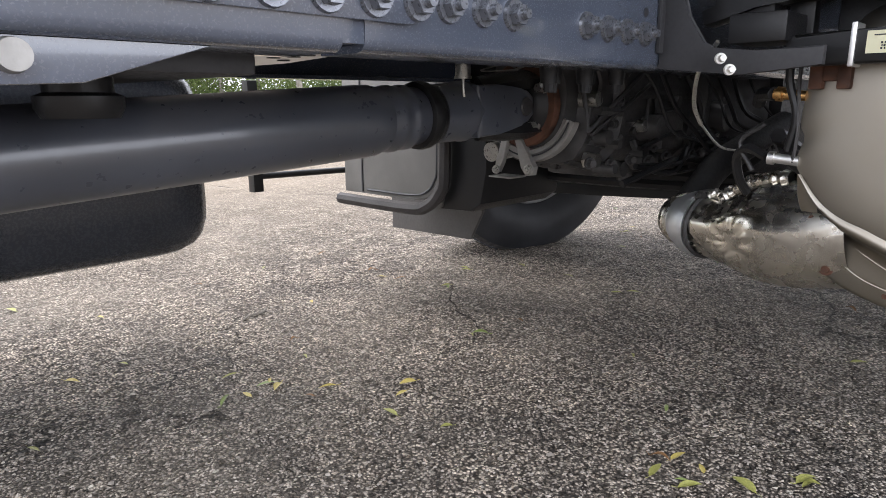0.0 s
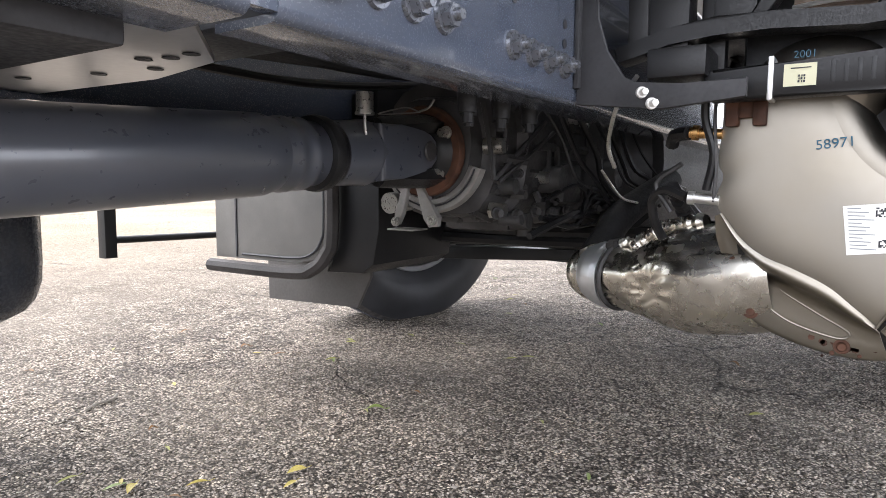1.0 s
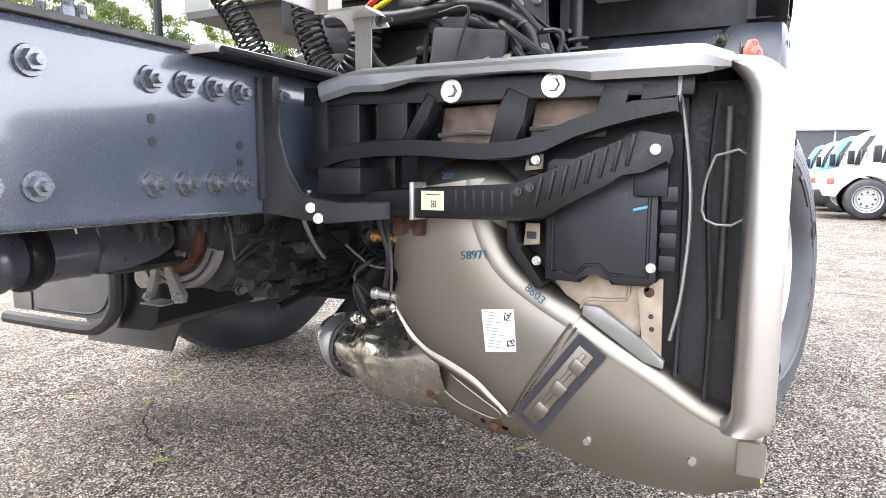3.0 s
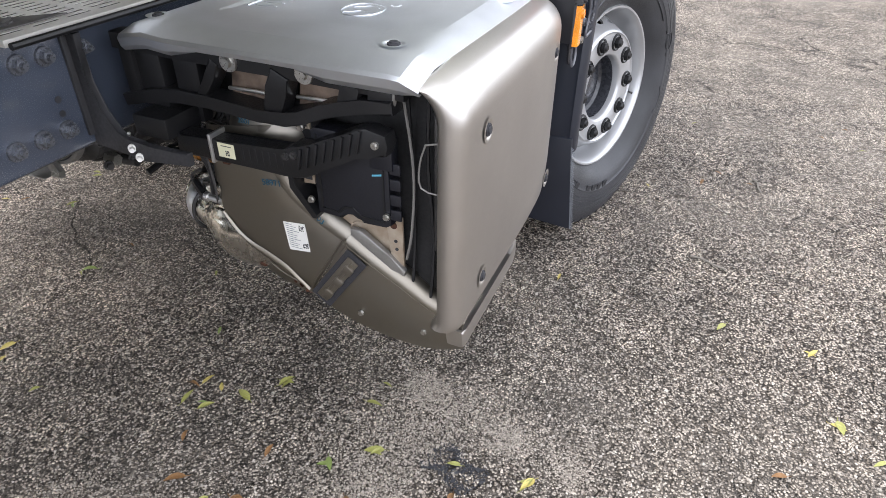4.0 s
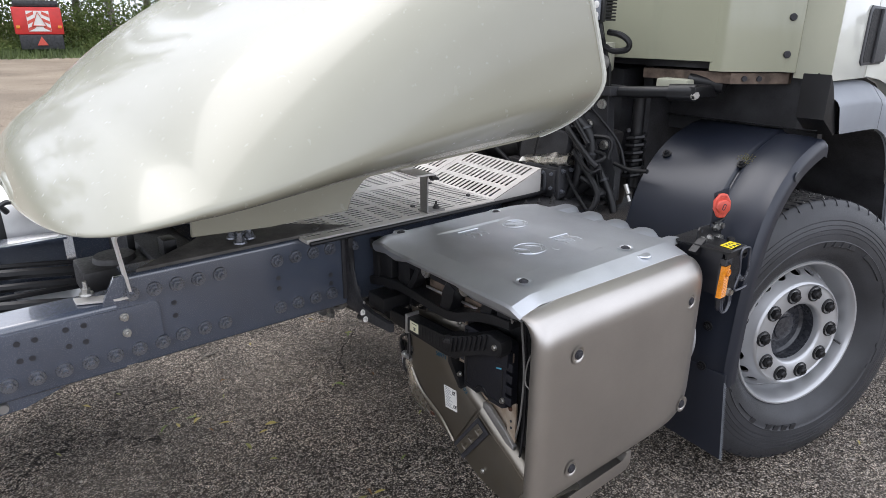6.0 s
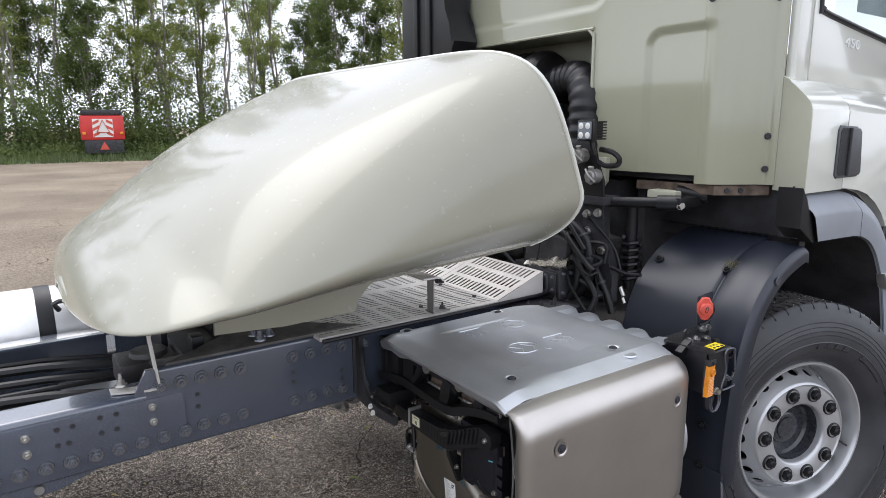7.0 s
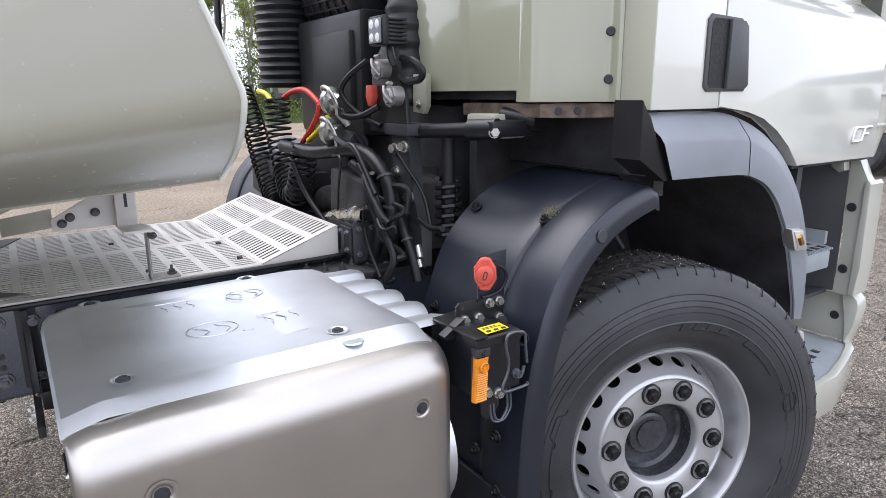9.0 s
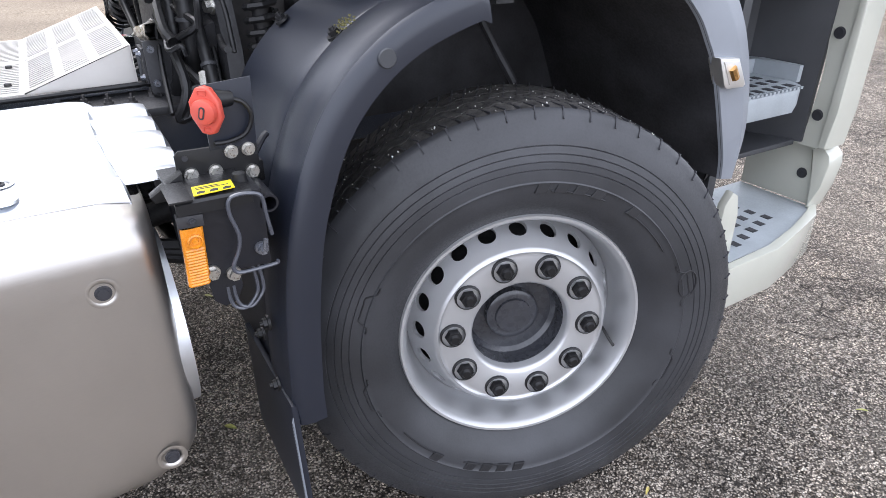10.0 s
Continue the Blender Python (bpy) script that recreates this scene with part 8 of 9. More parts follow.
part("pivot_bolt", bm, ZINC, tilt)
bm = bmesh.new()
prism(bm, [(-0.49, 1.43), (-0.49, 1.0), (-0.66, 1.0), (-0.66, 1.12), (-0.60, 1.25), (-0.60, 1.43)], "x", -0.44, -0.40, 0.006)
box(bm, -0.46, -0.36, -0.62, -0.48, 1.395, 1.43, 0.005)
column = part("cab_bracket", bm, CHASSIS_IN, truck, "black steel cab mounting bracket")
bm = hexnut(bmesh.new(), (0, 0, 0), (-1, -0.2, 0), 0.015, 0.019, 0.014, 0)
cb = part("bolt", bm, ZINC, column)
cb.matrix_basis = Matrix.Translation((-0.44, -0.515, 1.352))
for y, z in ((-0.575, 1.362), (-0.52, 1.28), (-0.60, 1.21)):
    again(cb, (-0.442, y, z))
bm = bmesh.new()
prism(bm, [(-0.42, 1.46), (-0.42, 1.58), (-0.50, 1.58), (-0.50, 1.48), (-0.48, 1.455)], "x", -0.315, -0.295, 0.003)
mount = part("cab_lug", bm, CREAM_IN, cab, "cream steel lug")
bm = hexnut(bmesh.new(), (-0.316, -0.455, 1.485), (-1, 0, 0), 0.011, 0.015, 0.008, 0)
part("lug_bolt", bm, ZINC, mount)
bm = bmesh.new()
box(bm, -0.30, -0.18, -0.83, -0.70, 1.39, 1.46, 0.008)
part("latch_plate", bm, CREAM_IN, cab)
bm = bmesh.new()
hose(bm, [(-0.35 + 0.035 * math.cos(k * 0.9), -0.675 + 0.035 * math.sin(k * 0.9), 1.08 + 0.0042 * k) for k in range(46)], 0.008, 6, 1)
rod(bm, (-0.35, -0.675, 1.05), (-0.35, -0.675, 1.40), 0.022, None, 12)
part("cab_damper", bm, BLACK, truck, "black coil spring damper")
# spiral air hoses with coloured ends
def coil(line, r, pitch, wire):
    """A spiral of radius r wound round the smooth line."""
    fine = smooth_line(line, 24)
    pts, run = [], 0.0
    for p, q in zip(fine, fine[1:]):
        d, u = (q - p).normalized(), Vector((1, 0, 0))
        w = d.cross(u).normalized()
        steps = max(1, round((q - p).length / pitch * 12))
        for k in range(steps):
            a = run * math.tau / pitch
            pts.append(p.lerp(q, k / steps) + r * (math.cos(a) * u + math.sin(a) * w))
            run += (q - p).length / steps
    return hose(bmesh.new(), pts, wire, 6, 1)


spirals = thing("spiral_hoses", "black spiral air hoses with red and yellow ends", "hose", (-0.55, 0.2, 1.10))
for line in ([(-0.56, 0.629, 1.536), (-0.55, 0.52, 1.39), (-0.55, 0.43, 1.25), (-0.55, 0.34, 1.14), (-0.56, 0.25, 1.09)], [(-0.55, 0.215, 1.509), (-0.55, 0.21, 1.36), (-0.55, 0.165, 1.24), (-0.56, 0.10, 1.165), (-0.56, 0.035, 1.15), (-0.56, -0.02, 1.215), (-0.55, -0.05, 1.338)]):
    part("spiral", coil(line, 0.046, 0.024, 0.0052), BLACK, spirals, "glossy black spiral hose")
ribs = lambda i: 0.0085 + 0.0022 * (i % 2)
bm = hose(bmesh.new(), [(-0.53, y, z) for y, z in ((0.202, 1.503), (0.103, 1.528), (-0.015, 1.535), (-0.104, 1.509), (-0.148, 1.475), (-0.091, 1.415), (0.026, 1.343))], 0.009, 10, 9, ribs)
part("red_hose_end", bm, REDHOSE, spirals, "red spiral hose end")
bm = hose(bmesh.new(), [(-0.52, -0.192, 1.443), (-0.52, -0.113, 1.396), (-0.53, -0.03, 1.352)], 0.009, 10, 9, ribs)
part("yellow_hose_end", bm, YELLOW, spirals, "yellow spiral hose end")
bm = hose(bmesh.new(), [(-0.55, 0.424, 1.534), (-0.55, 0.336, 1.523), (-0.55, 0.27, 1.492)], 0.010, 8, 5)
part("yellow_hose_end", bm, YELLOW, spirals, "yellow spiral hose end")
# two coupling heads on the bracket beside the cab
for y, z in ((-0.284, 1.495), (-0.265, 1.395)):
    bm = lathe(bmesh.new(), [(0.0, 0.046), (0.018, 0.046), (0.022, 0.038), (0.040, 0.034), (0.046, 0.026), (0.046, 0.008), (0.030, 0.0), (0.024, -0.03), (0.0, -0.03)], Matrix.Translation((-0.53, y, z)) @ Matrix.Rotation(radians(-72), 4, "Y") @ Matrix.Rotation(radians(18), 4, "X"), 28)
    hose(bm, [(-0.545, y + 0.05, z + 0.02), (-0.562, y + 0.03, z + 0.045), (-0.568, y - 0.03, z + 0.04), (-0.555, y - 0.058, z - 0.005), (-0.545, y - 0.045, z - 0.04)], 0.007, 8, 3)
    rod(bm, (-0.53, y - 0.02, z - 0.03), (-0.50, y - 0.03, z - 0.075), 0.016, 0.014, 12)
    part("coupling_head", bm, ZINC, spirals, "bright metal coupling head")
# hoses and looms
for pts, r, ribbed in (([(-0.58, 0.1, 1.33), (-0.56, -0.15, 1.32), (-0.51, -0.40, 1.342), (-0.50, -0.544, 1.278), (-0.50, -0.589, 1.195), (-0.50, -0.580, 1.081), (-0.51, -0.51, 1.0)], 0.022, True),
                       ([(-0.48, -0.30, 1.37), (-0.48, -0.412, 1.33), (-0.48, -0.52, 1.25), (-0.48, -0.607, 1.139), (-0.48, -0.673, 1.041), (-0.48, -0.70, 0.97)], 0.015, False),
                       ([(-0.52, -0.38, 1.30), (-0.52, -0.50, 1.25), (-0.53, -0.555, 1.17), (-0.53, -0.55, 1.07), (-0.55, -0.50, 0.97)], 0.017, True),
                       ([(-0.50, -0.2, 1.22), (-0.50, -0.40, 1.22), (-0.51, -0.52, 1.16), (-0.51, -0.54, 1.08), (-0.52, -0.50, 0.95)], 0.020, True),
                       ([(-0.46, -0.45, 1.48), (-0.50, -0.40, 1.45), (-0.53, -0.34, 1.45), (-0.53, -0.30, 1.47)], 0.010, False),
                       ([(-0.48, -0.42, 1.62), (-0.52, -0.36, 1.57), (-0.53, -0.33, 1.52), (-0.50, -0.38, 1.46), (-0.46, -0.46, 1.42)], 0.009, False),
                       ([(-0.45, -0.66, 1.15), (-0.46, -0.74, 1.14), (-0.47, -0.82, 1.15)], 0.008, False),
                       ([(-0.60, -0.05, 1.28), (-0.58, -0.10, 1.18), (-0.57, -0.22, 1.10), (-0.56, -0.3, 1.06)], 0.010, False),
                       ([(-0.46, -0.43, 1.28), (-0.46, -0.47, 1.20), (-0.45, -0.56, 1.13), (-0.45, -0.60, 1.04), (-0.46, -0.66, 0.99)], 0.007, False),
                       ([(-0.44, -0.50, 1.36), (-0.44, -0.58, 1.30), (-0.43, -0.66, 1.22), (-0.43, -0.70, 1.12)], 0.006, False)):
    bm = hose(bmesh.new(), pts, r, 10, 10 if ribbed else 5, (lambda i, r=r: r + 0.002 * (i % 2)) if ribbed else None)
    part("hose", bm, BLACK, truck, "ribbed black hose" if ribbed else "")
rh = random.Random(31)
for k in range(16):
    q = Vector((rh.uniform(-0.56, -0.46), rh.uniform(-0.60, -0.15), rh.uniform(1.05, 1.42)))
    line = [q]
    for _ in range(3):
        q = Vector((min(-0.42, max(-0.58, q.x + rh.uniform(-0.05, 0.05))), max(-0.66, q.y + rh.uniform(-0.16, 0.05)), max(0.98, q.z + rh.uniform(-0.16, 0.02))))
        line.append(q)
    r = rh.choice((0.0045, 0.006, 0.008, 0.011))
    part("hose", hose(bmesh.new(), line, r, 8, 7, (lambda i, r=r: r + 0.0012 * (i % 2)) if r > 0.007 else None), BLACK, truck)
for x, y, z, dy, dz, r in ((-0.50, -0.548, 1.274, -0.5, -0.86, 0.027), (-0.50, -0.588, 1.19, 0.0, -1, 0.027), (-0.48, -0.47, 1.288, -0.8, -0.6, 0.019), (-0.48, -0.563, 1.197, -0.62, -0.78, 0.019), (-0.48, -0.640, 1.09, -0.55, -0.83, 0.019)):
    part("cable_tie", rod(bmesh.new(), (x, y, z), (x, y + 0.008 * dy, z + 0.008 * dz), r, None, 16), DARKGREY, truck)
bm = bmesh.new()
hose(bm, [(-0.52, -0.77, 1.10), (-0.525, -0.79, 1.07)], 0.008, 8, 1)
rod(bm, (-0.53, -0.79, 1.065), (-0.53, -0.80, 1.045), 0.006, None, 8)
part("cable_end", bm, ZINC, truck)
bm = bmesh.new()
rows = []
for i in range(13):
    t = i / 12
    rows.append([Vector((-0.56 + 0.035 * math.cos(a) + 0.014 * noise.noise(Vector((t * 9, a, 1))), -0.30 - 0.25 * t, 1.118 + 0.040 * t + 0.024 * math.sin(a) + 0.014 * noise.noise(Vector((t * 9, a, 4))))) for a in (0, 0.8, 1.6, 2.4, 3.2, 4.0, 4.8, 5.6, 6.283)])
sheet(bm, rows)
part("foil_wrap", bm, FOIL, truck, "crumpled silver foil wrap")
bm = bmesh.new()
box(bm, -0.595, -0.50, -0.515, -0.315, 1.0, 1.125, 0.006)
box(bm, -0.605, -0.595, -0.505, -0.43, 1.03, 1.115, 0.003)
box(bm, -0.60, -0.52, -0.525, -0.515, 1.01, 1.135, 0.003)
box(bm, -0.585, -0.52, -0.50, -0.42, 1.125, 1.138, 0.003)
valves = part("valve_block", bm, CHASSIS_IN, truck, "dark valve block with bolts")
bolts("valve_bolt", [(x, -0.525, z) for x, z in ((-0.585, 1.115), (-0.54, 1.115), (-0.585, 1.035))], (0, -1, 0), BOLT, valves, "", 0.007, 0.009, 0.008)
bolts("valve_bolt", [(-0.605, y, z) for y, z in ((-0.49, 1.10), (-0.445, 1.10), (-0.49, 1.045))], (-1, 0, 0), BOLT, valves, "", 0.006, 0.008, 0.006)
bm = box(bmesh.new(), -0.80, -0.40, -0.62, -0.42, 0.98, 1.0, 0.004)
strip = part("bolted_strip", bm, CHASSIS_IN, truck)
bolts("bolt", [(-0.75 + 0.05 * k, -0.50 - 0.02 * (k % 3), 1.0) for k in range(7)], (0, 0, 1), CASTING, strip, "", 0.009, 0.012, 0.008, 0.004)


# ---- surroundings ----
def leaf_quads(name, places, size, rng, material):
    """Small folded-out leaves, each turned its own way, in one mesh."""
    n = len(places)
    a, b = rng.normal(size=(n, 3)), rng.normal(size=(n, 3))
    a /= np.linalg.norm(a, axis=1)[:, None]
    b -= a * (a * b).sum(1)[:, None]
    b /= np.linalg.norm(b, axis=1)[:, None]
    s = (size * rng.uniform(0.6, 1.4, n))[:, None]
    v = np.stack([places + a * s, places + b * s * 0.55, places - a * s, places - b * s * 0.55], 1).reshape(-1, 3)
    me = bpy.data.meshes.new(name)
    me.from_pydata(v.tolist(), [], np.arange(4 * n).reshape(-1, 4).tolist())
    me.materials.append(material)
    return new(name, me)


def tree(name, seed, height, spread, leaves, material, label, thin=False):
    """A leaning trunk, steep limbs, twigs off each limb and leaves along the twigs."""
    rng, nr = random.Random(seed), np.random.RandomState(seed)
    t = thing(name, label, "tree")
    bm = bmesh.new()
    lean = Vector((rng.uniform(-0.05, 0.05), rng.uniform(-0.05, 0.05), 1))
    base = (0.06 + 0.006 * height) * (0.62 if thin else 0.85)
    stems = [(Vector((0, 0, 0)), 1.0)] + [(Vector((rng.uniform(-0.10, 0.10), rng.uniform(-0.10, 0.10), 0)), rng.uniform(0.7, 0.95)) for _ in range(1 if thin else 2)]
    twigs = []
    for tilt, tall in stems:
        axis = (lean + tilt) * (height * tall)
        line = [axis * (k / 6) + Vector((rng.gauss(0, 0.14), rng.gauss(0, 0.14), 0)) * (k > 0) for k in range(7)]
        hose(bm, line, base, 7, 4, lambda i: base * tall * (1 - 0.9 * i / 25))
        for k in range(15 if thin else 22):
            f = rng.uniform(0.34 if thin else 0.14, 0.98)
            p = axis * f
            a = rng.uniform(0, math.tau)
            reach = spread * rng.uniform(0.4, 1.0) * (1.12 - f * 0.75)
            q = p + Vector((math.cos(a) * reach * 0.75, math.sin(a) * reach * 0.75, reach * rng.uniform(0.7, 1.6)))
            mid = p.lerp(q, 0.5) + Vector((math.cos(a), math.sin(a), -0.6)) * 0.14 * reach
            r = base * (1 - f) * 0.30 + 0.012
            hose(bm, [p, mid, q], r, 4, 3, lambda i, r=r: r * (1 - 0.12 * i))
            for _ in range(7):
                g = rng.uniform(0.25, 1.0)
                c = p.lerp(mid, g * 2) if g < 0.5 else mid.lerp(q, g * 2 - 1)
                d = Vector((rng.gauss(0, 1), rng.gauss(0, 1), rng.gauss(0.15, 0.8))).normalized() * reach * rng.uniform(0.14, 0.42)
                twigs.append((c, d))
    part("trunk", bm, BARK, t, "", 0)
    c = np.array([w[0] for w in twigs])
    d = np.array([w[1] for w in twigs])
    full = nr.uniform(0.1, 1.0, len(twigs)) ** 1.3
    pick = nr.choice(len(twigs), leaves, p=full / full.sum())
    f = nr.uniform(0.0, 1.05, leaves)[:, None]
    places = c[pick] + d[pick] * f + nr.normal(size=(leaves, 3)) * (0.07 + 0.20 * nr.uniform(size=(leaves, 1))) * (1, 1, 0.8)
    crown = leaf_quads("crown", places, 0.068, nr, material)
    crown.parent = t
    return t


kinds = [tree("tree", 1, 16.5, 3.9, 26000, LEAFMID, "tall leafy tree at the edge of the yard"), tree("tree", 2, 13, 3.4, 25000, LEAFDARK, "dark green leafy tree at the edge of the yard"),
         tree("tree", 3, 19, 2.6, 9500, LEAFMID, "slender half-bare tree with pale limbs", True), tree("tree", 4, 11, 3.3, 24000, LEAFDARK, "broad dark green tree at the edge of the yard")]
EYE_AT = Vector((-2.3, -2.4, 0))


def polar(bearing, dist):
    return EYE_AT + Vector((math.cos(radians(bearing)) * dist, math.sin(radians(bearing)) * dist, 0))


rng = random.Random(11)
plan_trees = [(91.5, 46, 2), (89.8, 49, 2), (88.2, 47, 2), (85.4, 48, 2), (83.4, 46, 3), (80.2, 50, 0), (77.8, 47, 0), (75.4, 49, 0), (73.4, 47, 2), (71.2, 48, 2), (69.0, 50, 2), (66.6, 49, 3), (64.2, 45, 1), (61.4, 45, 1), (89.2, 53, 0), (86.6, 54, 1), (70.2, 53, 0),
              (58, 43, 0), (54, 44, 1), (50, 43, 3), (45, 45, 0), (40, 46, 1), (94, 48, 0), (98, 47, 1), (103, 48, 2), (109, 47, 0), (116, 49, 1), (124, 48, 3), (133, 50, 0)]
used = set()
for b, d, k in plan_trees:
    p = polar(b, d)
    m = Matrix.Translation(p) @ Matrix.Rotation(rng.uniform(0, math.tau), 4, "Z")
    if k not in used:
        kinds[k].matrix_basis = m
        kinds[k]["group"] = "trees round the yard"
        used.add(k)
    else:
        t = copy_thing(kinds[k], m)
        t["group"] = "trees round the yard"
# undergrowth and verge
nr = np.random.RandomState(12)
spots = []
for _ in range(1250):
    d = rng.uniform(41.5, 52)
    p = polar(rng.uniform(28, 140), d)
    h = rng.uniform(1.6, 5.6) if d > 43.5 else rng.uniform(0.3, 0.9)
    q = nr.normal(size=(165, 3)) * (0.62, 0.62, h * 0.28)
    spots.append(q + (p.x, p.y, h * 0.45))
spots = np.concatenate(spots)
spots[:, 2] = np.abs(spots[:, 2])
tagged(leaf_quads("undergrowth", spots, 0.095, nr, LEAFDARK), "dense dark green undergrowth and brambles along the yard", "bushes", kind="stuff")
bm = bmesh.new()
for _ in range(16000):
    b, d = rng.uniform(28, 140), rng.uniform(36.5, 42.5)
    p = polar(b, d)
    h = rng.uniform(0.12, 0.5)
    a = rng.uniform(0, math.tau)
    w = Vector((math.cos(a), math.sin(a), 0)) * 0.035
    v = [bm.verts.new(q) for q in (p - w, p + w, p + Vector((rng.gauss(0, 0.08), rng.gauss(0, 0.08), h)))]
    bm.faces.new(v)
tagged(obj("verge_grass", bm, GRASS, None, "", 0), "rough grass along the edge of the yard", "grass", kind="stuff")
bm = bmesh.new()
ring = [[polar(b, d) + Vector((0, 0, z)) for d, z in ((37, 0.004), (40, 0.05), (56, 0.12), (90, 0.1))] for b in range(26, 143, 3)]
sheet(bm, ring)
tagged(obj("verge", bm, GRASS, None, "", 0), "grassy strip beyond the yard", "ground", kind="structure")

# red trailer with a warning board, parked by the trees
trailer = thing("works_trailer", "red works trailer with striped warning board, parked by trees", "trailer", (2.5, 36.6, 0))
tm = Matrix.Translation((2.80, 37.6, 0)) @ Matrix.Rotation(radians(-6), 4, "Z") @ Matrix.Diagonal((0.96, 1.2, 1.2, 1))
bm = box(bmesh.new(), -1.1, 1.15, 0.0, 3.2, 0.85, 1.95, 0.08, tm)
part("body", bm, REDPAINT, trailer)
bm = box(bmesh.new(), -1.0, 1.1, 0.1, 3.0, 1.95, 2.22, 0.12, tm)
part("hood", bm, CHASSIS_IN, trailer)
bm = box(bmesh.new(), -0.95, 1.05, -0.1, 2.6, 0.25, 0.85, 0.05, tm)
part("underframe", bm, CHASSIS_IN, trailer)
bm = bmesh.new()
for x in (-0.8, 0.95):
    rod(bm, tm @ Vector((x - 0.1, 1.6, 0.36)), tm @ Vector((x + 0.1, 1.6, 0.36)), 0.36, None, 24)
part("wheel", bm, RUBBER, trailer)
bm = box(bmesh.new(), -0.47, 0.57, -0.03, -0.01, 0.98, 1.80, 0.0, tm)
board = part("warning_board", bm, PAPER, trailer, "white warning board with red diagonal stripes")
for s in (-1, 1):
    for k in range(3):
        z = 0.99 + 0.27 * k
        part("stripe", prism(bmesh.new(), [(0.05 + s * 0.18, z + 0.13), (0.05 + s * 0.51, z - 0.005), (0.05 + s * 0.51, z + 0.125), (0.05 + s * 0.18, z + 0.26)], "y", -0.036, -0.0301, 0, tm), REDPL, board)
    part("tail_lamp", box(bmesh.new(), 0.03 + s * 0.95 - 0.09, 0.03 + s * 0.95 + 0.09, -0.05, -0.005, 1.10, 1.22, 0.01, tm), ORANGE, trailer)
bm = prism(bmesh.new(), [(-0.27, 1.2), (0.37, 1.2), (0.05, 1.75)], "y", -0.05, -0.03, 0, tm)
part("warning_sign", bm, PAPER, trailer)
bm = bmesh.new()
hose(bm, [tm @ Vector(p) for p in ((-0.27, -0.06, 1.2), (0.37, -0.06, 1.2), (0.05, -0.06, 1.75), (-0.27, -0.06, 1.2))], 0.035, 6, 1)
part("sign_border", bm, REDPL, trailer)
part("red_triangle", prism(bmesh.new(), [(-0.2, 0.42), (0.3, 0.42), (0.05, 0.78)], "y", -0.14, -0.11, 0, tm), REDPL, trailer)

# dark hall and the row of parked trucks ahead
bm = bmesh.new()
hc = polar(-4, 70)
hm = Matrix.Translation(hc) @ Matrix.Rotation(radians(10), 4, "Z")
box(bm, 0, 20, -26, 26, 0, 4.9, 0, hm)
hall = thing("hall", "long low dark grey industrial hall behind the trucks", "building", tuple(hc))
part("wall", bm, DARKGREY, hall, "", 0)
bm = bmesh.new()
for k in range(9):
    box(bm, -0.1, 0.0, -26 + 6.4 * k, -25.8 + 6.4 * k, 0, 4.9, 0, hm)
box(bm, -0.25, 0.0, -26, 26, 4.9, 5.1, 0, hm)
part("trim", bm, GREYPL, hall, "", 0)


